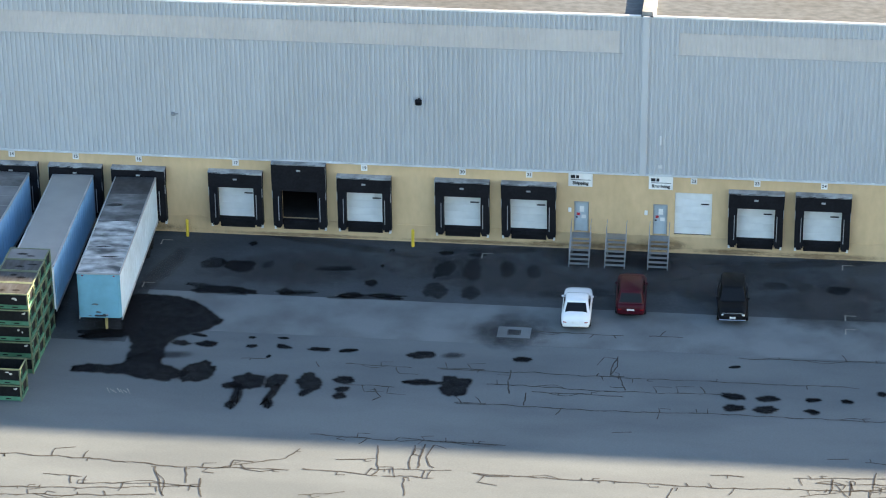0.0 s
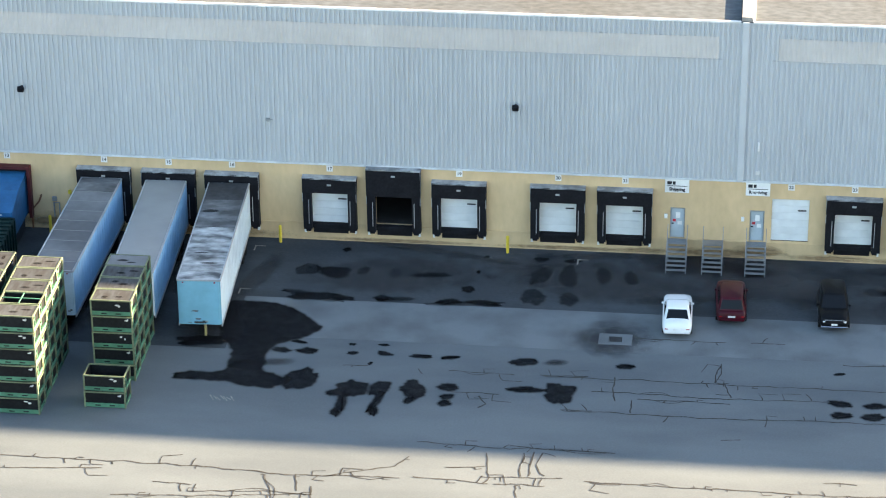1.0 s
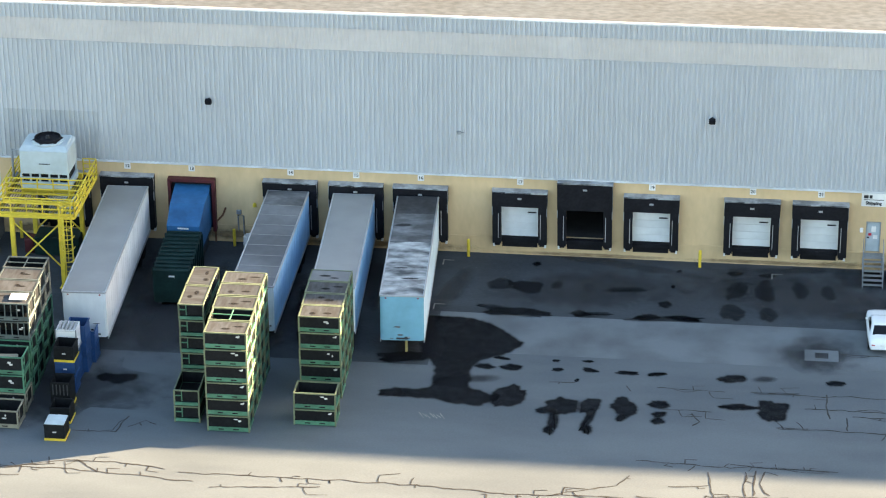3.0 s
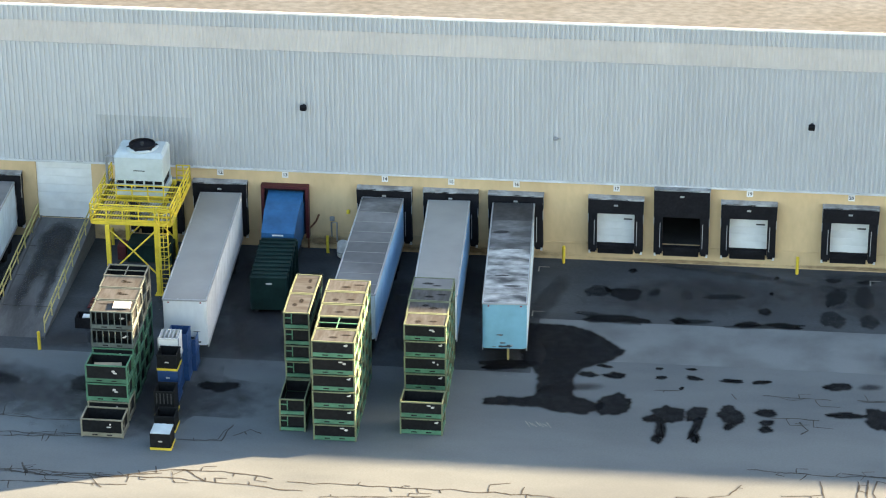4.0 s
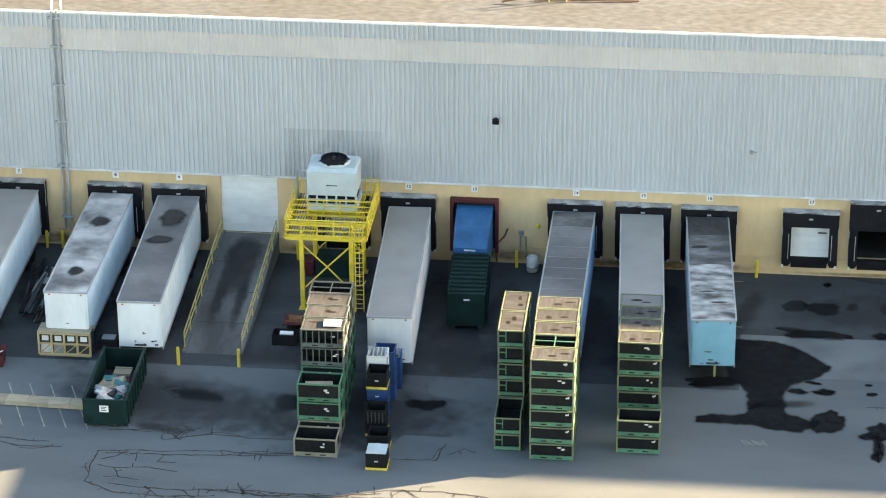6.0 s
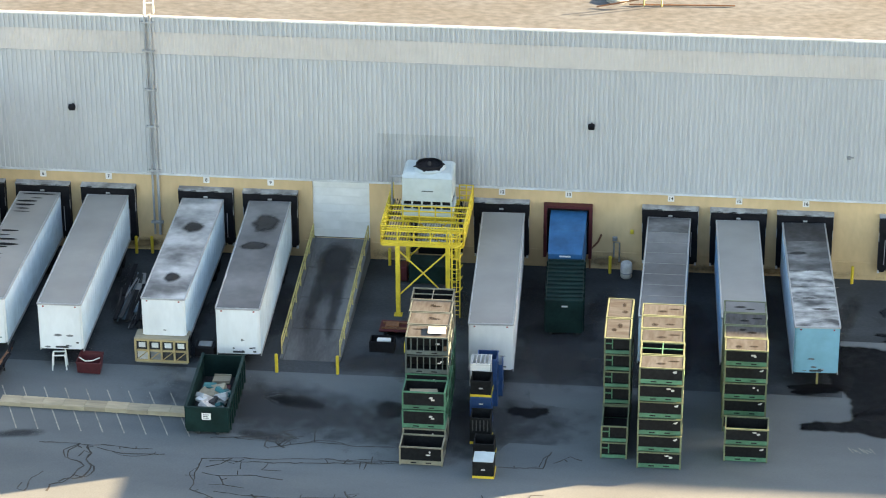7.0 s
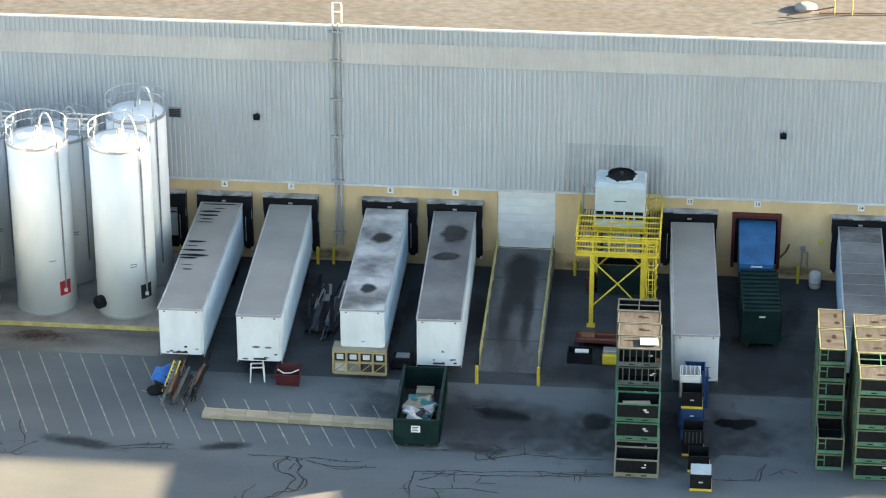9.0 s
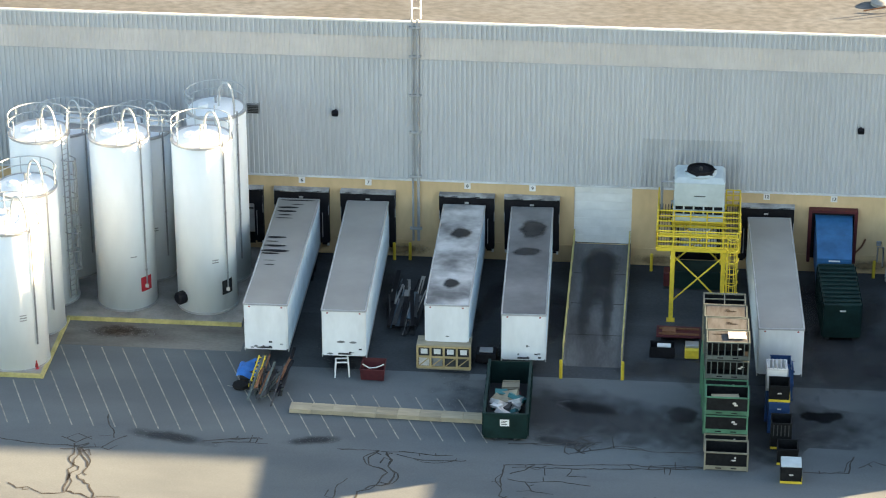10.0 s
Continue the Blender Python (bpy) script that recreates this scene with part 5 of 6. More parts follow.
part("hood", bm, TOWER, tower)
part("fan_collar", lathe([(1.02, 2.82), (0.93, 2.92), (0.86, 2.94)], 36), TOWER, tower, smooth=True).location.y = FAN_Y
part("fan_ring", lathe([(0.84, 2.9), (0.82, 3.1), (0.78, 3.1), (0.78, 2.95)], 36), RUBBER, tower, "dark fan cylinder").location.y = FAN_Y
part("fan_floor", lathe([(0.78, 2.955), (0.05, 2.965)], 32), RUBBER, tower).location.y = FAN_Y
for k in range(6):
    bm = bmesh.new()
    box(bm, 0.08, 0.72, -0.1, 0.1, 3.0, 3.02, Matrix.Rotation(k * math.pi / 3, 4, "Z") @ Matrix.Rotation(0.2, 4, "X"))
    part("fan_blade", bm, RUBBER, tower).location.y = FAN_Y
part("fan_hub", lathe([(0.11, 2.94), (0.11, 3.16), (0.06, 3.2)], 16), DARK_STEEL, tower).location.y = FAN_Y
for y in (-0.9, -0.2):
    part("corner_lug", soft_box(-1.68, -1.55, y, y + 0.16, 2.2, 2.34, 0.02, 1), STEEL, tower)
part("side_pipe", path_rod([(-1.6, -0.6, 2.2), (-2.3, -0.6, 2.2), (-2.3, -0.6, 0.3), (-2.3, 0.3, 0.2)], 0.08), STEEL, tower)
part("name_bar", boxes((-0.35, 0.35, -1.712, -1.7, 1.75, 1.8)), DARK_STEEL, tower, "dark bar in place of a name plate")


# ---- cars ----
def car(m, label, paint, length, width, height, suv=False, tail=True):
    """Rear bumper at y = 0, nose at y = length."""
    t = empty("suv" if suv else "sedan", m, label, "car")
    w, belt = width / 2, (1.02 if suv else 0.92)
    hood = 1.05 if suv else 0.88
    deck = belt if suv else 0.98
    L = length
    stations = ((0.0, 0.80, 0.42, deck - 0.24), (0.015, 0.88, 0.32, deck - 0.08), (0.05, 0.95, 0.26, deck), (0.16, 1.0, 0.22, deck + 0.01), (0.35, 1.0, 0.2, belt + 0.03), (0.6, 1.0, 0.2, belt + 0.03), (0.72, 1.0, 0.22, belt), (0.86, 0.97, 0.24, hood), (0.95, 0.9, 0.28, hood - 0.1), (0.985, 0.8, 0.34, hood - 0.22), (1.0, 0.7, 0.42, hood - 0.34))
    bm = bmesh.new()
    rows = []
    for f, k, zb, zt in stations:
        h = zt - zb
        half = ((k * w * 0.9, zb), (k * w * 0.985, zb + 0.25 * h), (k * w, zb + 0.55 * h), (k * w * 0.965, zb + 0.82 * h), (k * w * 0.86, zb + 0.96 * h), (k * w * 0.5, zt + 0.02))
        ring = [(x, z) for x, z in half] + [(-x, z) for x, z in half[::-1]]
        rows.append([bm.verts.new((x, f * L, z)) for x, z in ring])
    n = len(rows[0])
    for a, b in zip(rows, rows[1:]):
        for i in range(n):
            j = (i + 1) % n
            bm.faces.new((a[i], a[j], b[j], b[i]))
    bm.faces.new(rows[0])
    bm.faces.new(rows[-1][::-1])
    bmesh.ops.recalc_face_normals(bm, faces=bm.faces)
    part("body", bm, paint, t, smooth=True)
    y0, y1, r0, r1 = (0.1, L * 0.72, 0.42, L * 0.56) if suv else (L * 0.14, L * 0.72, L * 0.31, L * 0.54)
    cw, rw = w - 0.08, w - 0.24
    bm = bmesh.new()
    levels = ((0.0, 0.0), (0.3, 0.3), (0.65, 0.66), (0.88, 0.9), (0.97, 1.02), (1.0, 1.12))
    rings, m = [], 40

    def hull(f, grow=0.0):
        ya, yb, half = y0 + (r0 - y0) * f, y1 + (r1 - y1) * f, cw + (rw - cw) * f
        return (ya + yb) / 2, (yb - ya) / 2 + grow, half + grow

    for up, f in levels:
        mid, ly, lx = hull(f)
        ring = []
        for i in range(m):
            a = 2 * math.pi * i / m
            c, d = math.cos(a), math.sin(a)
            ring.append(bm.verts.new((lx * math.copysign(abs(c) ** 0.3, c), mid + ly * math.copysign(abs(d) ** 0.3, d), belt + (height - belt) * up)))
        rings.append(ring)
    for a, b in zip(rings, rings[1:]):
        for i in range(m):
            j = (i + 1) % m
            bm.faces.new((a[i], a[j], b[j], b[i]))
    bm.faces.new(rings[-1])
    part("cabin", bm, paint, t, smooth=True)

    def pane(name, side, lo, hi, inset):
        bm = bmesh.new()
        vs = []
        for f, (u0, u1) in ((lo, (-1, 1)), (hi, (1, -1))):
            mid, ly, lx = hull(f, 0.012)
            for u in (u0, u1):
                if side in ("rear", "front"):
                    vs.append((u * (lx - inset), mid + (ly if side == "front" else -ly), belt + (height - belt) * f))
                else:
                    vs.append((lx * (1 if side == "right" else -1), mid + u * (ly - inset), belt + (height - belt) * f))
        bm.faces.new([bm.verts.new(p) for p in vs])
        part(name, bm, GLASS, t)

    pane("rear_window", "rear", 0.12, 0.85, 0.14)
    pane("windscreen", "front", 0.08, 0.88, 0.1)
    pane("side_window", "left", 0.15, 0.82, 0.32)
    pane("side_window", "right", 0.15, 0.82, 0.32)
    for s in (-1, 1):
        part("mirror", soft_box(s * (w + 0.01) - 0.08, s * (w + 0.01) + 0.08, y1 - 0.5, y1 - 0.4, belt - 0.02, belt + 0.1, 0.03, 1), paint, t)
        part("tail_light", soft_box(s * (w - 0.27) - 0.11, s * (w - 0.27) + 0.11, -0.01, 0.12, 0.62, 0.72, 0.03, 1), LIGHT_RED, t)
        lamp_z = 0.66 if suv else 0.48
        part("head_light", soft_box(s * w * 0.6 - 0.16, s * w * 0.6 + 0.12, L - 0.14, L - 0.01, lamp_z, lamp_z + 0.13, 0.03, 1), LIGHT_CLEAR, t)
        for y in (L * 0.19, L * 0.81):
            wheel = part("wheel", lathe([(0.22, -0.1), (0.31, -0.11), (0.34, -0.05), (0.34, 0.05), (0.31, 0.11), (0.22, 0.1)], 20), TYRE, t)
            wheel.matrix_basis = pose(s * (w - 0.1), y, 0.34, 0, 90, 0)
            part("rim", lathe([(0.06, -0.08), (0.22, -0.105), (0.22, 0.105), (0.06, 0.08)], 12), RIM, wheel)
    part("number_plate", boxes((-0.22, 0.22, -0.02, 0.02, 0.6, 0.72)), SIGN_WHITE, t, "blank pale number plate")
    if tail:
        part("bumper_strip", soft_box(-w + 0.15, w - 0.15, -0.03, 0.05, 0.4, 0.5, 0.02, 1), paint, t)
    else:
        part("grille", soft_box(-0.55, 0.55, L - 0.08, L + 0.015, 0.62, 0.84, 0.03, 1), RUBBER, t)
        part("bumper_strip", soft_box(-w + 0.15, w - 0.15, L - 0.08, L + 0.03, 0.36, 0.44, 0.02, 1), CHROME, t, "chrome bumper strip")
        part("grille_bar", boxes((-0.6, 0.6, L - 0.02, L + 0.022, 0.84, 0.88)), CHROME, t)
        part("number_plate", boxes((-0.18, 0.18, L + 0.015, L + 0.03, 0.52, 0.64)), SIGN_WHITE, t, "blank pale number plate")


car(pose(28.95, -11.6, 0.006, 0, 0, 1.5), "white sedan parked facing the warehouse", CAR_WHITE, 4.7, 1.8, 1.42)
car(pose(32.15, -9.6, 0.006, 0, 0, 2), "dark red sport utility car parked facing the warehouse", CAR_RED, 4.6, 1.85, 1.72, True)
car(pose(38.2, -5.5, 0.006, 0, 0, 181.5), "black sport utility car parked with its grille to the yard", CAR_BLACK, 4.35, 1.87, 1.72, True, False)


# ---- open roll-off container with waste ----
roll = empty("rolloff_container", pose(-33.5, -23.35, 0, 0, 0, 1.5), "open dark green roll-off container filled with waste", "container")
W2, LL, HT = 1.2, 6.5, 1.68
part("end_wall", boxes((-W2, W2, 0.0, 0.08, 0.2, HT)), DARK_GREEN, roll)
part("end_wall", boxes((-W2, W2, LL - 0.08, LL, 0.2, HT)), DARK_GREEN, roll)
for s in (-1, 1):
    part("side_wall", boxes((s * W2 - 0.04, s * W2 + 0.04, 0.08, LL - 0.08, 0.2, HT)), DARK_GREEN, roll)
    part("top_rail", boxes((s * W2 - 0.08, s * W2 + 0.08, 0.0, LL, HT, HT + 0.1)), DARK_GREEN, roll)
    for k in range(8):
        part("side_rib", boxes((s * (W2 + 0.08) - 0.04, s * (W2 + 0.08) + 0.04, 0.3 + k * 0.8, 0.42 + k * 0.8, 0.2, HT)), DARK_GREEN, roll)
    part("skid", boxes((s * 0.55 - 0.08, s * 0.55 + 0.08, 0.0, LL, 0.05, 0.2)), DARK_STEEL, roll)
    for y in (0.3, LL - 0.5):
        part("wheel", rods([((s * 0.75 - 0.12, y, 0.12), (s * 0.75 + 0.12, y, 0.12))], 0.12, 14), DARK_STEEL, roll)
part("floor", boxes((-W2 + 0.04, W2 - 0.04, 0.08, LL - 0.08, 0.2, 0.26)), DARK_STEEL, roll)
part("end_rail", boxes((-W2 + 0.08, W2 - 0.08, -0.03, 0.1, HT - 0.02, HT + 0.1)), DARK_GREEN, roll)
part("sign_plate", boxes((-0.3, 0.22, -0.012, 0.0, 0.98, 1.4)), SIGN_WHITE, roll, "white worn sign plate")
part("sign_bar", boxes((-0.22, 0.12, -0.018, -0.012, 1.28, 1.32), (-0.22, 0.04, -0.018, -0.012, 1.18, 1.22), (-0.22, 0.1, -0.018, -0.012, 1.07, 1.11)), INK, roll, "dark bars of unreadable text")
junk = random.Random(5)
waste = empty("waste_heap", pose(-33.5, -23.3, 0.26, 0, 0, 1.5), "heap of white boxes, boards and mixed waste", "waste")
for k in range(26):
    s = junk.uniform(0.2, 0.6)
    bm = bmesh.new()
    box(bm, -s, s, -s * 0.7, s * 0.7, -s * 0.25, s * 0.25, pose(0, 0, 0, junk.uniform(-35, 35), junk.uniform(-35, 35), junk.uniform(0, 180)))
    y = junk.uniform(0.7, 3.3)
    o = part("waste_piece", bm, junk.choice([PAPER, PAPER, PAPER, SIGN_WHITE, SIGN_WHITE, TIMBER, CARD, TEAL]), waste)
    o.location = (junk.uniform(-0.62, 0.62), y, 0.25 + junk.uniform(0.0, 1.0) * (1 - abs(y - 2) / 3))
part("board", boxes((-0.75, -0.05, 3.3, 3.9, 0.9, 0.96)), TEAL, waste, "teal board")
part("pallet", boxes((-0.4, 0.6, 4.5, 5.5, 0.55, 0.65), (-0.4, 0.6, 4.55, 4.65, 0.65, 0.72), (-0.4, 0.6, 5.3, 5.4, 0.65, 0.72)), TIMBER, waste, "brown wooden pallet")
part("scrap", boxes((-0.2, 0.7, 3.2, 4.3, 0.5, 0.6)), DULL_RED, waste)

# ---- long timber boards ----
mat_row = empty("timber_mat", pose(-46.05, -20.75, 0, 0, 0, -1.9), "long row of weathered timber boards lying on the asphalt", "timber boards")
for k in range(9):
    part("board", soft_box(k * 1.25 + 0.006, k * 1.25 + 1.244, -0.42 + 0.01 * (k % 3), 0.42 + 0.01 * (k % 3), 0.02, 0.29 + 0.01 * (k % 2), 0.012, 1), TIMBER, mat_row)
part("runner", boxes((0, 11.2, -0.3, -0.2, 0.0, 0.02), (0, 11.2, 0.2, 0.3, 0.0, 0.02)), TIMBER, mat_row)

# ---- glazed cabinet crates ----
cabs = empty("cage_cabinet", pose(-37.72, -15.2, 0), "light wood-framed glazed crate with a pale wooden top", "crate")
part("top", soft_box(-1.6, 1.6, 0.0, 1.15, 1.55, 1.66, 0.02, 1), TIMBER, cabs)
part("back_panel", boxes((-1.55, 1.55, 0.15, 1.1, 0.12, 1.55)), DARK_STEEL, cabs)
for k in range(5):
    x = -1.55 + k * 0.775
    part("upright", boxes((x - 0.06, x + 0.06, 0.0, 0.12, 0.1, 1.55)), CRATE_WOOD, cabs)
for z in (0.1, 0.78, 1.45):
    part("cross_rail", boxes((-1.55, 1.55, 0.01, 0.11, z, z + 0.1)), CRATE_WOOD, cabs)
for k in range(4):
    x = -1.16 + k * 0.775
    part("card", boxes((x - 0.2, x + 0.2, 0.1, 0.13, 1.0, 1.32)), SIGN_WHITE, cabs, "white card")
    part("brace", rods([((x - 0.3, 0.08, 0.22), (x + 0.3, 0.08, 0.75))], 0.03, 6), CRATE_WOOD, cabs)
    part("pane", boxes((x - 0.3, x + 0.3, 0.125, 0.14, 0.2, 0.78)), [PAPER, STEEL, CARD, DARK_STEEL][k], cabs)
part("skid", boxes((-1.55, 1.55, 0.05, 0.2, 0.0, 0.1), (-1.55, 1.55, 0.9, 1.05, 0.0, 0.1)), TIMBER, cabs)

# ---- small loose things near the trailer noses ----
redbin = empty("red_bin", pose(-41.75, -16.95, 0, 0, 0, -2), "dull red open steel tipping bin", "bin")
bm = bmesh.new()
a = [bm.verts.new(p) for p in ((-0.68, 0.05, 0.05), (0.68, 0.05, 0.05), (0.6, 0.9, 0.05), (-0.6, 0.9, 0.05))]
b = [bm.verts.new(p) for p in ((-0.72, 0.0, 0.75), (0.72, 0.0, 0.75), (0.68, 1.1, 0.95), (-0.68, 1.1, 0.95))]
for i in range(4):
    j = (i + 1) % 4
    bm.faces.new((a[i], a[j], b[j], b[i]))
bm.faces.new(a[::-1])
part("tub", bm, DULL_RED, redbin)
part("rim", rods([((-0.72, 0, 0.75), (0.72, 0, 0.75)), ((-0.68, 1.1, 0.95), (0.68, 1.1, 0.95)), ((-0.72, 0, 0.75), (-0.68, 1.1, 0.95)), ((0.72, 0, 0.75), (0.68, 1.1, 0.95))], 0.035), DULL_RED, redbin)
part("hose", path_rod([(-0.6, 0.3, 0.95), (-0.2, 0.15, 0.8), (0.2, 0.2, 0.82), (0.65, 0.35, 0.98)], 0.04), PAPER, redbin, "pale hose laid over the bin")

stand = empty("trailer_stand", pose(-43.6, -16.3, 0, 0, 0, 8), "white tubular steel stand under a trailer nose", "stand")
for x in (-0.42, 0.42):
    for y in (-0.3, 0.35):
        part("leg", rods([((x, y, 0.0), (x * 0.85, y * 0.8, 0.95))], 0.045), SIGN_WHITE, stand)
part("frame", rods([((-0.36, -0.24, 0.95), (0.36, -0.24, 0.95)), ((-0.36, 0.28, 0.95), (0.36, 0.28, 0.95)), ((-0.36, -0.24, 0.95), (-0.36, 0.28, 0.95)), ((0.36, -0.24, 0.95), (0.36, 0.28, 0.95)), ((0.36, 0.28, 0.95), (0.3, 0.3, 1.25))], 0.045), SIGN_WHITE, stand)

bars = empty("steel_bar_bundle", pose(-40.75, -8.0, 0), "heap of long galvanised steel bars and sheets between trailers", "steel bars")
bundle = random.Random(9)
for k in range(60):
    x = bundle.uniform(-0.85, 0.85)
    y = bundle.uniform(-3.2, 0.3)
    z = 0.05 + 0.07 * (k % 9)
    ln = bundle.uniform(2.2, 4.2)
    bm = bmesh.new()
    wd = bundle.choice((0.035, 0.05, 0.12))
    box(bm, -wd, wd, 0, ln, 0, 0.05, pose(0, 0, 0, bundle.uniform(0, 7), 0, bundle.uniform(-7, 7)))
    part("bar", bm, bundle.choice([STEEL, DARK_STEEL, ROOF_EDGE, DARK_STEEL, CHASE_BLUE, RUBBER]), bars).location = (x, y, z)

ladders = empty("rack_pile", pose(-47.75, -19.4, 0), "pile of rusty racks and timbers with a yellow ladder", "pile")
heap = random.Random(21)
for k in range(22):
    bm = bmesh.new()
    wd = heap.uniform(0.04, 0.1)
    ln = heap.uniform(1.8, 3.6)
    box(bm, -wd, wd, -ln / 2, ln / 2, -0.04, 0.04, pose(0, 0, 0, heap.uniform(-4, 22), 0, heap.uniform(-16, 6)))
    part("bar", bm, heap.choice([RUST, RUST, DARK_STEEL, DARK_STEEL, RUBBER, RUBBER, RACK_DARK]), ladders).location = (heap.uniform(-0.9, 1.1), heap.uniform(-0.2, 2.2), 0.35 + 0.03 * k)
part("rack_leg", boxes((-0.9, -0.8, 0.2, 0.3, 0.0, 0.9), (0.9, 1.0, 0.2, 0.3, 0.0, 0.9), (-0.9, -0.8, 2.4, 2.5, 0.0, 1.0), (0.9, 1.0, 2.4, 2.5, 0.0, 1.0), (-0.9, 1.0, 0.2, 0.3, 0.3, 0.38), (-0.9, 1.0, 2.4, 2.5, 0.3, 0.38)), DARK_STEEL, ladders)
bm = bmesh.new()
mm = pose(-0.75, 0.2, 0.55, 16, 0, -6)
for s in (-0.18, 0.18):
    rod(bm, mm @ Vector((s, 0, 0)), mm @ Vector((s, 2.6, 0)), 0.05, 6)
for i in range(8):
    rod(bm, mm @ Vector((-0.18, 0.15 + i * 0.33, 0)), mm @ Vector((0.18, 0.15 + i * 0.33, 0)), 0.03, 6)
part("ladder", bm, YELLOW, ladders, "yellow ladder")
bm = bmesh.new()
bmesh.ops.create_grid(bm, x_segments=10, y_segments=10, size=0.9)
for v in bm.verts:
    v.co.z = 0.75 + 0.35 * noise.noise((v.co.x * 1.4, v.co.y * 1.4, 4.0)) - 0.4 * max(abs(v.co.x), abs(v.co.y)) ** 2
    v.co.x *= 0.75
tarp = tagged(part("tarpaulin", bm, TARP, smooth=True), "crumpled blue tarpaulin over stored goods", "tarpaulin")
tarp.location = (-49.0, -16.9, 0.05)
under = tagged(part("covered_box", soft_box(-0.5, 0.5, -0.6, 0.6, 0.0, 0.6, 0.04), DARK_STEEL), "dark box under the blue tarpaulin", "box")
under.location = (-49.0, -16.9, 0.0)
drum = tagged(part("tyre", lathe([(0.25, 0), (0.45, 0.02), (0.5, 0.12), (0.45, 0.24), (0.25, 0.26)], 20), TYRE), "black tyre lying on the asphalt", "tyre")
drum.location = (-49.3, -18.3, 0.0)

jack = empty("machine_box", pose(-35.3, -14.0, 0), "low black machine box beside a trailer nose", "machine")
part("body", soft_box(-0.6, 0.6, -0.35, 0.6, 0.12, 0.75, 0.05), RUBBER, jack)
part("cover", soft_box(-0.4, 0.4, -0.2, 0.4, 0.75, 0.82, 0.02, 1), STEEL, jack)
part("wheel", rods([((-0.62, 0, 0.14), (-0.5, 0, 0.14)), ((0.5, 0, 0.14), (0.62, 0, 0.14))], 0.14, 14), TYRE, jack)

cart = empty("flat_cart", pose(-24.0, -10.0, 0), "dull red flatbed steel cart under the yellow platform", "cart")
part("bed", soft_box(-1.35, 1.3, -0.7, 0.7, 0.42, 0.52, 0.02, 1), DULL_RED, cart)
part("load_bar", boxes((-1.2, 1.2, -0.5, -0.4, 0.52, 0.62), (-1.2, 1.2, 0.2, 0.3, 0.52, 0.62), (-1.0, -0.2, -0.4, 0.2, 0.52, 0.7)), RUST, cart)
for x in (-1.0, 1.0):
    for y in (-0.5, 0.5):
        part("wheel", rods([((x - 0.06, y, 0.21), (x + 0.06, y, 0.21))], 0.21, 14), TYRE, cart)
battery = empty("black_skip", pose(-24.95, -12.1, 0), "low black skip holding a white panel", "skip")
part("tub", boxes((-0.75, 0.75, -0.45, -0.4, 0.05, 0.7), (-0.75, 0.75, 0.4, 0.45, 0.05, 0.7), (-0.75, -0.7, -0.4, 0.4, 0.05, 0.7), (0.7, 0.75, -0.4, 0.4, 0.05, 0.7), (-0.75, 0.75, -0.45, 0.45, 0.0, 0.06)), RUBBER, battery)
part("panel", boxes((-0.3, 0.5, -0.3, 0.1, 0.55, 0.72)), SIGN_WHITE, battery, "white panel")
ybin = empty("yellow_bin", pose(-23.2, -12.2, 0), "small yellow tub with a grey lid", "bin")
part("tub", soft_box(-0.42, 0.42, -0.35, 0.35, 0.02, 0.62, 0.05), YELLOW, ybin)
part("lid", soft_box(-0.4, 0.4, -0.1, 0.5, 0.6, 0.8, 0.04), STEEL, ybin)
under_rack = empty("dark_tank", pose(-22.9, -2.6, 0), "dark machine tank beneath the yellow platform", "tank")
part("body", soft_box(-1.5, 1.4, -0.8, 0.8, 0.1, 1.35, 0.06), DARK_GREEN, under_rack)
part("pump", soft_box(-2.2, -1.6, -0.6, 0.3, 0.1, 1.1, 0.08), DULL_RED, under_rack)
part("skid", boxes((-2.2, 1.4, -0.7, -0.5, 0, 0.1), (-2.2, 1.4, 0.5, 0.7, 0, 0.1)), DARK_STEEL, under_rack)

barrel = empty("barrel", pose(-10.95, -1.1, 0), "pale plastic drum beside the dock wall", "drum")
part("body", lathe([(0.28, 0), (0.36, 0.1), (0.38, 0.5), (0.36, 0.95), (0.3, 1.05), (0.26, 1.05), (0.26, 0.8)], 24), PAPER, barrel, smooth=True)
part("band", lathe([(0.385, 0.35), (0.395, 0.38), (0.385, 0.41)], 24), STEEL, barrel)
pipes = empty("wall_pipes", pose(-12.4, -0.002, 0), "rusty conduit and valves on the ochre wall", "pipes")
part("pipe", path_rod([(-0.9, -0.06, 0.0), (-0.9, -0.06, 1.3), (-0.4, -0.06, 1.9), (-0.2, -0.06, 2.4)], 0.06), RUST, pipes)
part("pipe", path_rod([(0.6, -0.1, 0.9), (0.6, -0.1, 1.9), (0.95, -0.1, 1.9), (0.95, -0.1, 0.6)], 0.05), STEEL, pipes)
part("valve", lathe([(0.12, 0), (0.12, 0.2), (0.05, 0.25)], 12), YELLOW, pipes).matrix_basis = pose(1.7, -0.12, 2.6)
part("cover", soft_box(0.5, 0.8, -0.14, 0.0, 2.0, 2.3, 0.02, 1), STEEL, pipes)
small_pipe = empty("wall_conduit", pose(33.35, -0.1, 5.9), "short white vent pipe on the metal wall", "pipe")
part("pipe", rods([((0, -0.05, 1.6), (0, -0.05, 2.2))], 0.06), CAP_WHITE, small_pipe)
part("plate", boxes((-0.12, 0.12, -0.06, 0.04, 0.0, 0.2)), CAP_WHITE, small_pipe)
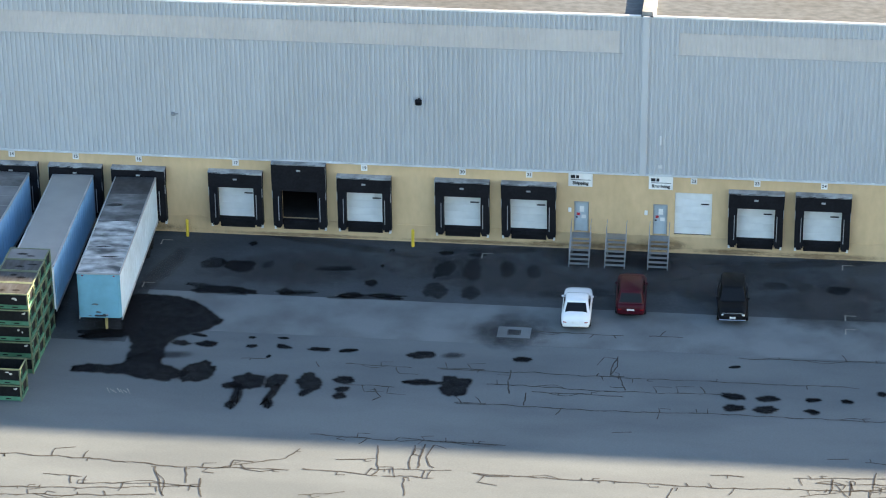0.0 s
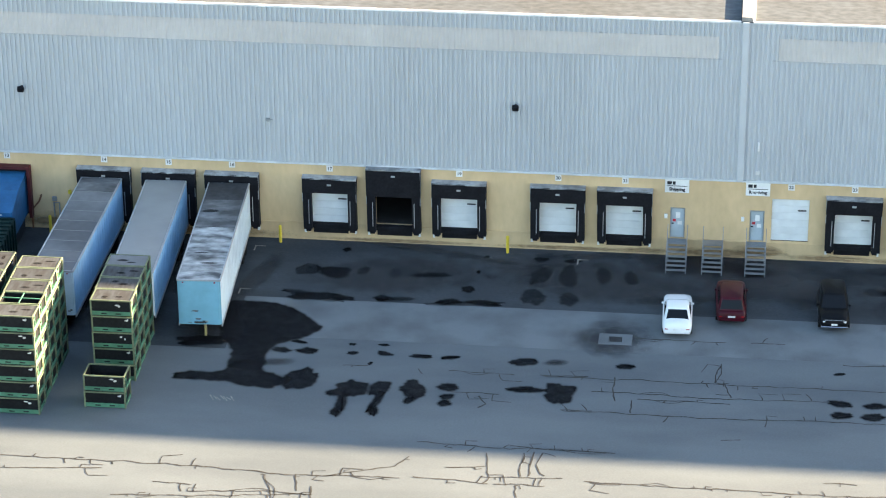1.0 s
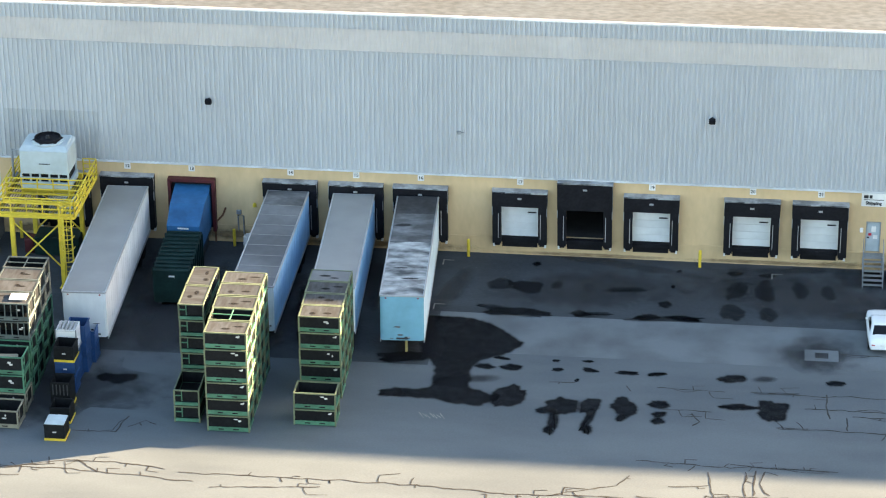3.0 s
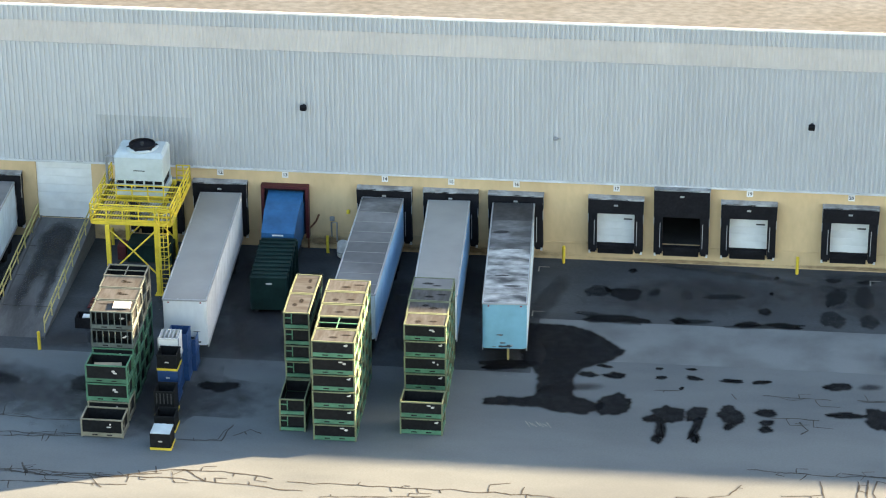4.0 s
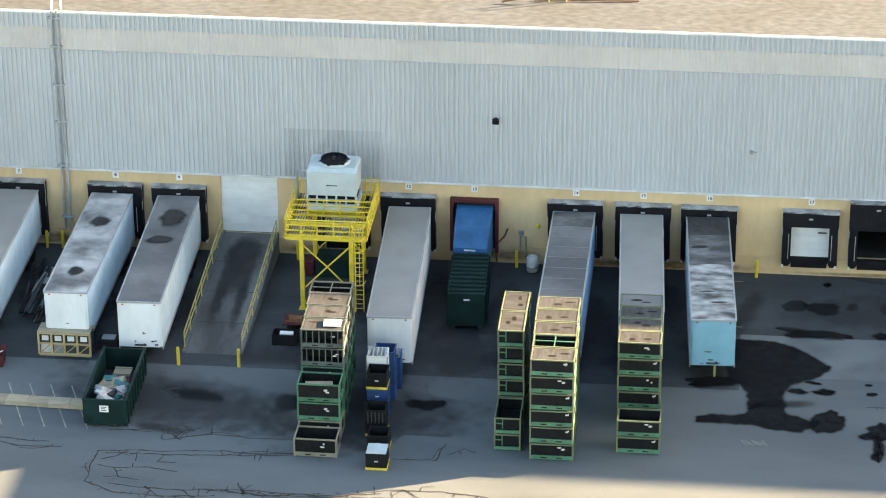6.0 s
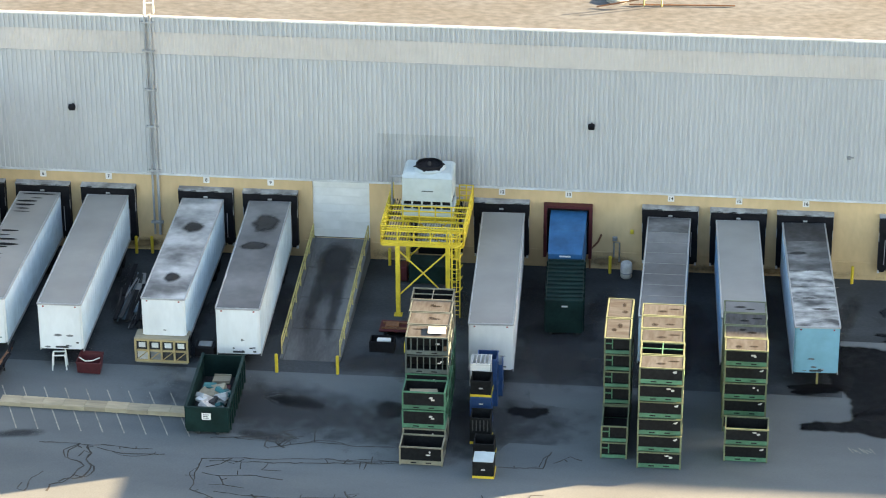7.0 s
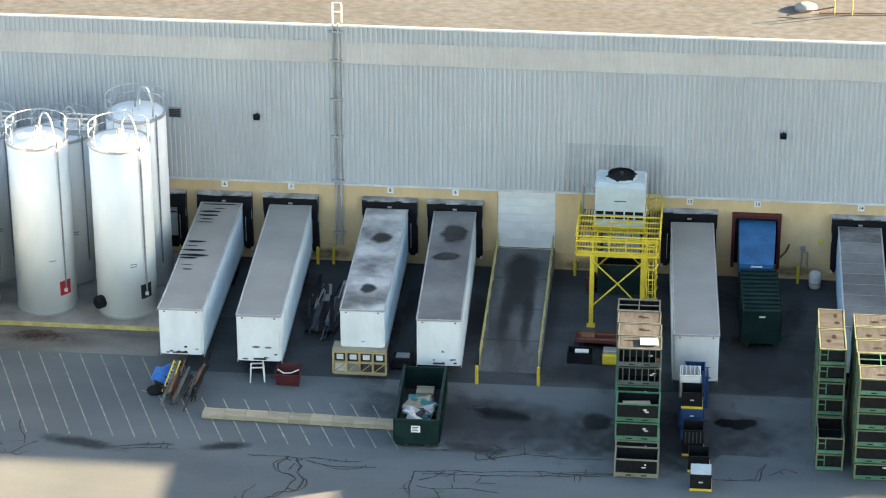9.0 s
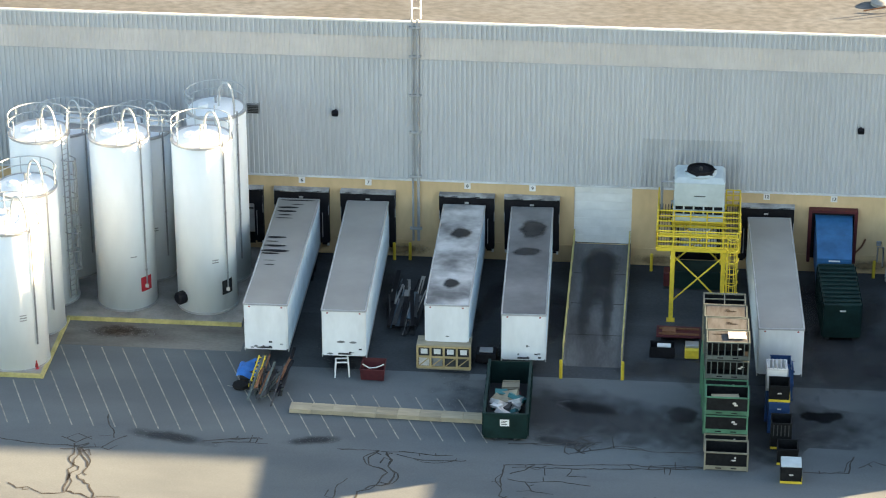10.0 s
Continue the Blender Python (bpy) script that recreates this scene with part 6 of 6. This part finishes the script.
for x in (27.72, 32.55):
    sw = tagged(part("wall_switch_box", soft_box(-0.1, 0.1, -0.1, 0.0, -0.15, 0.15, 0.02, 1), SIGN_WHITE), "small white switch box beside a staff door", "switch box")
    sw.location = (x, -0.002, 2.75)


# ---- marks on the yard ----
count = [0]


def stain_at(x, y, rx, ry, material=STAIN, name="stain"):
    count[0] += 1
    o = part(name, spill(rx, ry, count[0]) if material in (STAIN, STAIN_DULL) else blob(rx * 1.06, ry * 1.06, count[0], rough=0.26), material, ground)
    o.location = (x, y, 0.009 + 0.0004 * (count[0] % 9))
    o.rotation_euler = (0, 0, 0.25 * math.sin(count[0] * 2.1))
    return o


NEAR = [(5.5, -4.3, 0.78, 0.8), (7.2, -4.6, 0.9, 0.83), (7.5, -1.3, 0.28, 0.3), (15.8, -6.2, 0.42, 0.45), (16.5, -1.5, 0.16, 0.21), (16.2, -3.7, 0.14, 0.22), (6.4, -8.0, 1.5, 0.5), (8.2, -8.1, 0.8, 0.36), (10.7, -7.9, 0.6, 0.4), (14.8, -8.0, 0.75, 0.38), (17.0, -8.0, 1.0, 0.38), (20.0, -1.5, 0.46, 0.3), (22.1, -1.5, 0.56, 0.3)]
TRACKS = [(20.1, -3.8, 0.64, 1.3), (21.9, -3.8, 0.6, 1.35), (20.0, -6.9, 0.75, 1.0), (22.1, -7.0, 0.63, 0.85), (24.1, -3.4, 0.4, 1.1), (25.8, -3.6, 0.4, 0.9), (9.0, -4.2, 0.3, 0.5), (11.0, -4.4, 0.3, 0.6), (13.4, -4.4, 1.3, 0.4), (40.9, -4.1, 0.7, 0.5), (42.6, -4.1, 0.6, 0.6), (44.7, -4.4, 0.7, 0.6), (6.4, -8.0, 2.2, 0.45), (11.5, -8.0, 1.2, 0.35), (16.0, -8.1, 2.2, 0.35), (-28.9, -19.1, 1.6, 0.6), (-23.6, -19.4, 0.8, 0.9)]
WHEELS = [(25.2, -11.9, 2.3, 2.2), (22.0, -15.3, 0.7, 0.44), (5.0, -17.0, 1.6, 0.5)]
MID = [(5.6, -15.3, 0.6, 0.33), (7.2, -15.3, 0.65, 0.41), (9.9, -15.3, 0.38, 0.24), (11.8, -15.2, 0.5, 0.28), (14.0, -15.3, 0.68, 0.28), (15.7, -15.3, 0.6, 0.26), (9.7, -14.2, 0.23, 0.17), (11.6, -14.1, 0.35, 0.17), (20.1, -15.4, 0.9, 0.48), (11.1, -16.5, 0.14, 0.22), (26.1, -15.4, 0.55, 0.32), (38.6, -15.1, 0.34, 0.16), (6.5, -14.2, 0.5, 0.2)]
FAR = [(10.5, -19.7, 1.1, 1.0), (9.5, -20.3, 0.5, 0.4), (12.0, -19.5, 0.62, 0.95), (10.1, -21.4, 0.34, 1.0), (9.9, -22.6, 0.32, 0.5), (12.05, -21.0, 0.28, 1.2), (12.05, -22.3, 0.32, 0.55), (14.0, -19.4, 0.82, 1.06), (13.9, -20.8, 0.34, 0.4), (16.0, -19.0, 0.68, 0.48), (16.0, -20.1, 0.4, 0.36), (16.0, -20.9, 0.4, 0.4), (20.5, -18.8, 1.05, 0.4), (22.5, -19.1, 0.97, 1.25)]
# the last two darken the ground under the blue trailer nose
LEFT = [(7.25, -18.9, 1.02, 1.35), (0.9, -14.5, 1.7, 0.6), (0.2, -15.0, 0.9, 0.35)]
RIGHT = [(38.6, -18.7, 0.72, 0.39), (40.6, -18.8, 0.62, 0.34), (43.1, -18.7, 0.47, 0.28), (45.1, -18.7, 0.41, 0.26), (38.6, -20.1, 0.65, 0.43), (40.5, -20.1, 0.73, 0.47), (43.1, -20.1, 0.45, 0.3), (47.1, -17.6, 0.31, 0.3)]
YARD = [(-15.5, -19.0, 0.88, 0.6), (-16.4, -18.9, 0.5, 0.5), (-12.3, -13.0, 0.83, 0.87), (0.4, -19.1, 0.7, 0.5)]
WALL_FOOT = [(30.5, -0.9, 5.5, 0.9), (28.5, -1.6, 1.6, 1.3), (33.2, -1.6, 1.8, 1.3), (24.0, -0.7, 4.0, 0.6), (43.0, -0.8, 5.0, 0.6), (12.0, -0.6, 7.0, 0.5), (29.0, -6.4, 3.0, 0.6), (36.5, -5.0, 2.0, 1.6)]
WASH = [(11.0, -4.5, 7.0, 3.4), (24.5, -4.0, 8.0, 3.6), (36.0, -3.5, 9.0, 3.2), (45.0, -6.5, 5.0, 4.0), (30.5, -2.2, 5.0, 1.7), (-20.0, -20.5, 8.0, 5.0), (-10.0, -12.0, 9.0, 5.0), (-30.0, -20.5, 9.0, 4.0)]
YARD_FAINT = [(-29.0, -19.1, 1.54, 0.66), (-23.7, -19.4, 0.8, 1.15), (-44.3, -24.2, 1.59, 0.5), (-52.4, -24.5, 2.4, 0.6), (-16.0, -6.0, 1.5, 4.0), (-25.5, -14.0, 2.0, 1.2), (-30.5, -23.2, 1.6, 0.5)]
for group in (NEAR, MID, FAR, LEFT, RIGHT, YARD):
    for x, y, rx, ry in group:
        stain_at(x, y, rx, ry)
for group in (WHEELS, YARD_FAINT, WALL_FOOT):
    for x, y, rx, ry in group:
        stain_at(x, y, rx * 1.25, ry * 1.25, STAIN_SHADE_FAINT, "faint_stain")
for x, y, rx, ry in TRACKS:
    stain_at(x, y, rx, ry, STAIN_DULL, "tyre_stain")
for x, y, rx, ry in WASH:
    stain_at(x, y, rx, ry, STAIN_SHADE_FAINT, "damp_patch")
# shade beside and under the trailers, laid on the ground as dark patches
for k, x in enumerate((-43.8, -37.6, -33.4, -23.0, -14.7, -8.3, -4.0, 0.4)):
    stain_at(x + 1.9, -5.5 - (k % 3), 1.1, 4.6, STAIN_SHADE_FAINT, "faint_stain")
    stain_at(x, -12.0, 1.9, 5.2, STAIN_SHADE_FAINT, "faint_stain")


def smooth_loop(corners, steps=10, seed=1):
    """A closed wavy line through a few corners."""
    out, n = [], len(corners)
    for i in range(n):
        p = [Vector(corners[(i + k) % n]) for k in (-1, 0, 1, 2)]
        for j in range(steps):
            f = j / steps
            q = 0.5 * (2 * p[1] + (p[2] - p[0]) * f + (2 * p[0] - 5 * p[1] + 4 * p[2] - p[3]) * f ** 2 + (3 * p[1] - p[0] - 3 * p[2] + p[3]) * f ** 3)
            out.append(q + 0.24 * Vector((noise.noise((q.x * 2.2, q.y * 2.2, seed)), noise.noise((q.x * 2.2, q.y * 2.2, seed + 9)))))
    return out


WIDE = [(1.3, -9.6), (1.6, -13.6), (2.3, -14.8), (2.7, -16.2), (2.8, -17.8), (4.8, -17.8), (4.8, -15.9), (5.3, -14.6), (6.5, -13.7), (7.45, -12.6), (7.3, -11.9), (6.3, -10.6), (5.0, -9.6), (3.4, -9.1)]
CIGAR = [(-0.2, -19.1), (0.6, -19.5), (2.6, -19.6), (4.6, -20.1), (6.0, -20.0), (6.6, -18.9), (5.2, -18.2), (4.4, -17.3), (3.0, -17.5), (2.3, -18.4), (0.6, -18.5)]
for k, corners in enumerate((WIDE, CIGAR)):
    o = part("wet_patch", feathered(smooth_loop(corners, seed=k), 0.22), STAIN, ground, "wide dark oily spill on the asphalt")
    o.location = (0, 0, 0.0128 + 0.0004 * k)


def crack(points, seed, width=0.06, per_metre=0.35, loops=False):
    """One sealed crack through the points, with short side branches, as a thin ribbon on the asphalt."""
    rng = random.Random(seed)
    bm = bmesh.new()

    def ribbon(pts, wd):
        prev = None
        for i, p in enumerate(pts):
            q = pts[min(i + 1, len(pts) - 1)] - pts[max(i - 1, 0)]
            nrm = Vector((-q.y, q.x)).normalized() * wd * rng.uniform(0.3, 0.75)
            a, b = bm.verts.new((p.x + nrm.x, p.y + nrm.y, 0)), bm.verts.new((p.x - nrm.x, p.y - nrm.y, 0))
            if prev:
                bm.faces.new((prev[0], prev[1], b, a))
            prev = (a, b)

    pts = []
    sway = 0.42 if loops else 0.16
    for a, b in zip(points, points[1:]):
        a, b = Vector(a), Vector(b)
        n = max(2, int((b - a).length / 0.3))
        side = Vector((-(b - a).y, (b - a).x)).normalized()
        for i in range(n + (b == Vector(points[-1]))):
            p = a.lerp(b, i / n)
            pts.append(p + side * sway * (noise.noise((p.x * 0.8, p.y * 0.8, seed * 1.7)) + 0.6 * noise.noise((p.x * 2.4, p.y * 2.4, seed * 0.7))))
    ribbon(pts, width)
    reach = sum((b - a).length for a, b in zip(pts, pts[1:]))
    for k in range(int(reach * per_metre + 0.5)):
        i = rng.randrange(0, len(pts) - 1)
        d = (pts[i + 1] - pts[i]).normalized()
        side = Vector((-d.y, d.x)) * rng.choice((-1, 1))
        ln = rng.choice((0.25, 0.35, 0.5, 0.8))
        turn = rng.uniform(-0.4, 0.4)
        line = [pts[i] + side * ln * f + d * ln * turn * f * f for f in (0, 0.35, 0.7, 1)]
        if rng.random() < 0.35:
            line += [line[-1] + d * ln * f for f in (0.4, 0.9, 1.4)]
        ribbon(line, width * 0.75)
    if rng.random() < 0.6 and reach > 3:
        i, m = rng.randrange(0, max(1, len(pts) - 8)), rng.randrange(5, 9)
        d = (pts[min(i + m, len(pts) - 1)] - pts[i]).normalized()
        off = Vector((-d.y, d.x)) * rng.choice((-0.28, 0.28))
        ribbon([p + off * math.sin(math.pi * k / m) for k, p in enumerate(pts[i:i + m + 1])], width * 0.7)
    o = part("crack", bm, CRACK, ground)
    o.location = (0, 0, 0.0135)


LIT_WEST = [((-1.9, -29.4), (4.1, -29.5), (8.5, -29.9), (10.3, -29.8), (14.1, -28.4), (14.7, -27.2)), ((10.3, -29.8), (14.5, -29.5)), ((15.2, -29.4), (17.5, -29.5), (19.4, -29.8)), ((19.0, -26.4), (19.4, -29.1), (19.1, -29.8)), ((21.1, -26.2), (21.0, -28.8)), ((21.6, -26.0), (21.5, -28.7)), ((22.2, -26.1), (21.8, -27.4), (22.4, -28.6)), ((19.4, -29.0), (23.4, -28.8)), ((19.7, -29.7), (22.5, -29.7)), ((20.9, -29.8), (21.2, -31.7)), ((24.9, -29.1), (26.6, -29.1)), ((16.9, -28.3), (19.1, -27.9))]
LIT_LOW = [((-0.9, -33.0), (3.3, -32.7), (10.0, -31.8)), ((3.2, -32.2), (7.3, -31.8), (9.7, -32.0)), ((-0.7, -33.8), (5.6, -33.3), (7.7, -32.9)), ((7.1, -30.0), (8.1, -33.1)), ((8.8, -29.8), (9.1, -31.6)), ((9.8, -31.0), (10.2, -33.0)), ((1.1, -31.4), (3.3, -31.5)), ((15.4, -32.2), (17.9, -31.7)), ((5.6, -32.8), (5.7, -31.9)), ((-10.0, -29.4), (-1.9, -29.4)), ((-8.0, -30.8), (-2.0, -30.2))]
LIT_EAST = [((24.6, -29.0), (30.0, -29.1), (34.5, -29.1), (38.6, -29.1), (47.1, -28.7)), ((37.6, -27.9), (39.4, -27.8)), ((35.4, -29.4), (35.3, -30.6)), ((42.1, -27.7), (47.1, -27.3)), ((43.3, -28.2), (47.1, -28.0)), ((42.4, -29.6), (47.1, -28.3)), ((44.2, -27.6), (44.0, -29.2)), ((45.1, -27.7), (45.2, -29.3)), ((46.0, -25.6), (47.2, -25.7)), ((46.5, -26.7), (46.4, -28.6))]
SHADE_EAST = [((21.4, -17.1), (29.1, -17.0), (34.8, -17.1), (45.8, -17.0)), ((24.3, -18.6), (32.3, -18.8), (37.9, -18.5)), ((27.0, -19.3), (32.3, -19.4)), ((22.8, -21.1), (27.9, -21.1), (31.7, -21.2), (37.8, -20.9), (47.3, -20.9)), ((25.5, -16.8), (25.7, -19.7)), ((26.6, -19.5), (26.7, -21.0)), ((32.0, -16.9), (32.4, -18.6)), ((26.4, -11.7), (31.9, -11.8)), ((33.4, -11.7), (35.4, -11.6)), ((38.8, -14.0), (47.5, -13.7)), ((22.4, -25.7), (25.0, -25.7), (26.1, -25.8)), ((31.9, -23.6), (33.0, -23.5)), ((43.9, -25.4), (45.1, -25.4))]
SHADE_MID = [((15.0, -25.5), (19.2, -25.8), (21.2, -25.6), (25.8, -25.7)), ((20.2, -25.4), (22.3, -25.7)), ((9.5, -16.9), (11.0, -16.8)), ((15.8, -16.9), (19.7, -17.1)), ((21.2, -17.0), (24.0, -16.9)), ((16.2, -19.6), (19.0, -19.5)), ((22.7, -21.1), (24.5, -21.0)), ((14.0, -16.9), (14.3, -17.5)), ((17.6, -20.0), (18.0, -19.8), (18.4, -20.8), (17.9, -21.2)), ((31.8, -14.5), (31.4, -16.0), (31.4, -16.8), (32.2, -16.9))]
WEST = [((-68.0, -25.4), (-61.9, -25.5), (-59.3, -26.0), (-56.0, -26.0), (-55.3, -25.1), (-54.8, -24.6)), ((-58.5, -25.0), (-57.5, -25.6), (-56.8, -24.8)), ((-56.3, -22.2), (-55.5, -24.9)), ((-60.3, -30.3), (-59.7, -30.9), (-59.1, -30.6), (-58.2, -31.4), (-57.0, -31.1)), ((-55.2, -31.4), (-53.9, -31.4)), ((-50.5, -24.8), (-47.3, -24.2)), ((-49.9, -25.0), (-47.5, -24.7)), ((-49.2, -24.4), (-47.1, -24.3)), ((-42.8, -25.0), (-40.0, -25.1), (-36.3, -25.2)), ((-39.4, -25.3), (-37.9, -25.9), (-35.5, -25.7)), ((-42.4, -30.4), (-42.3, -29.0), (-41.9, -28.2))]
WINDING = [((-57.4, -25.7), (-57.6, -27.5), (-56.7, -28.3), (-57.1, -29.2), (-57.1, -31.0), (-55.2, -31.4)), ((-57.2, -26.0), (-56.5, -28.0), (-56.5, -29.5), (-55.6, -30.3), (-55.2, -31.4)), ((-40.4, -25.0), (-40.7, -26.5), (-39.9, -27.4), (-40.2, -28.8), (-41.2, -30.3)), ((-40.0, -25.1), (-39.7, -26.7), (-39.4, -27.4), (-39.9, -28.8), (-40.8, -29.1)), ((-28.6, -22.4), (-29.3, -22.6), (-28.7, -23.2), (-29.2, -24.5), (-30.0, -23.7)), ((-57.3, -26.2), (-56.9, -27.2), (-57.3, -28.6), (-56.8, -29.6))]
MIDDLE = [((-33.3, -23.6), (-30.2, -23.2), (-28.3, -23.2)), ((-30.1, -23.2), (-30.1, -24.3), (-29.8, -24.5)), ((-29.8, -24.4), (-27.5, -23.6), (-24.9, -23.8), (-22.8, -23.8)), ((-27.5, -22.3), (-27.4, -23.6)), ((-33.4, -26.0), (-27.3, -25.5), (-24.8, -25.6), (-22.4, -25.3)), ((-33.4, -26.0), (-33.4, -29.4)), ((-33.1, -27.6), (-32.1, -27.8), (-30.4, -27.6), (-28.5, -27.9)), ((-32.1, -27.8), (-31.7, -28.6), (-32.5, -28.8)), ((-31.7, -28.6), (-30.5, -29.0)), ((-33.0, -26.9), (-32.2, -26.5), (-31.6, -25.9)), ((-16.9, -25.4), (-14.4, -25.3), (-14.1, -23.4)), ((-13.8, -24.7), (-13.0, -23.9), (-12.3, -24.2))]
SOUTH = [((-32.9, -26.2), (-28.1, -26.0), (-22.4, -25.5)), ((-32.1, -29.6), (-28.2, -29.8), (-24.8, -29.5), (-19.4, -29.7), (-16.5, -28.7)), ((-31.2, -30.4), (-25.5, -30.8), (-18.7, -30.5)), ((-27.9, -29.8), (-26.7, -30.9)), ((-16.5, -28.7), (-12.7, -28.7), (-10.8, -29.2)), ((-25.0, -28.8), (-24.5, -30.2)), ((-15.8, -28.6), (-14.4, -29.8)), ((-27.0, -29.7), (-21.0, -30.1), (-17.0, -29.2)), ((-24.0, -30.0), (-16.0, -29.6), (-9.0, -30.3)), ((-21.0, -29.7), (-20.0, -31.0)), ((-30.0, -29.6), (-29.0, -30.6), (-26.0, -30.2)), ((-33.4, -29.4), (-31.0, -30.5))]
for g, (group, often) in enumerate(((LIT_WEST, 0.55), (LIT_LOW, 0.5), (LIT_EAST, 0.6), (SHADE_EAST, 0.3), (SHADE_MID, 0.6), (WEST, 0.25), (MIDDLE, 0.3), (SOUTH, 0.6))):
    for k, points in enumerate(group):
        crack(points, 20 * g + k, 0.075, often)
for k, points in enumerate(WINDING):
    crack(points, 300 + k, 0.1, 0.3, True)


def painted(x0, y0, x1, y1, width=0.075):
    bm = bmesh.new()
    d = Vector((x1 - x0, y1 - y0))
    s = Vector((-d.y, d.x)).normalized() * width / 2
    vs = [bm.verts.new((x0 + k * s.x, y0 + k * s.y, 0)) for k in (1, -1)] + [bm.verts.new((x1 + k * s.x, y1 + k * s.y, 0)) for k in (-1, 1)]
    bm.faces.new(vs)
    o = part("painted_line", bm, LINE_PAINT, ground)
    o.location = (0, 0, 0.0145)


for k in range(-4, 23):
    x = -61.9 + k * 1.246
    far = -18.6 if x < -58.9 else -17.3 if x < -57.5 else -14.1 if x < -46.5 else -18.7
    part_way = (far + 23.65) / 9.68
    painted(x, -23.65, x - 4.0 * part_way, far)
painted(-47.6, -17.0, -48.4, -14.2)
painted(-50.1, -18.2, -48.7, -18.7)
for x, y in ((1.9, -1.3), (2.0, -7.5), (45.3, -0.8), (45.4, -7.8), (45.4, -9.6), (22.6, -1.3)):
    painted(x - 0.35, y, x + 0.35, y, 0.09)
    painted(x - 0.3, y, x - 0.3, y - 0.7, 0.09)
for k in range(7):
    painted(2.4 + k * 0.2, -21.3 - 0.1 * (k % 3), 2.7 + k * 0.2, -21.9 + 0.12 * (k % 2), 0.05)

rust_mark = part("rust_stain", blob(2.6, 0.9, 41, rough=0.4), RUST_WASH, ground, "rusty run-off stain")
rust_mark.location = (-57.6, -12.0, 0.011)
cone = empty("traffic_cone", pose(-61.6, -17.4, 0.2), "small red plastic traffic cone on the pad corner", "cone")
part("base", soft_box(-0.18, 0.18, -0.18, 0.18, 0.0, 0.04, 0.015, 1), RED, cone)
part("body", lathe([(0.14, 0.04), (0.05, 0.6), (0.035, 0.68)], 18), RED, cone, smooth=True)

grate = empty("drain_cover", pose(25.3, -12.0, 0), "square concrete drain cover set in the yard", "drain cover")
part("collar", boxes((-1.0, 1.0, -0.7, -0.35, 0.0, 0.03), (-1.0, 1.0, 0.35, 0.7, 0.0, 0.03), (-1.0, -0.4, -0.35, 0.35, 0.0, 0.03), (0.4, 1.0, -0.35, 0.35, 0.0, 0.03)), CONCRETE_SLAB, grate)
part("grid", boxes(*[(-0.38 + 0.11 * k, -0.32 + 0.11 * k, -0.35, 0.35, 0.0, 0.025) for k in range(7)]), DARK_STEEL, grate)
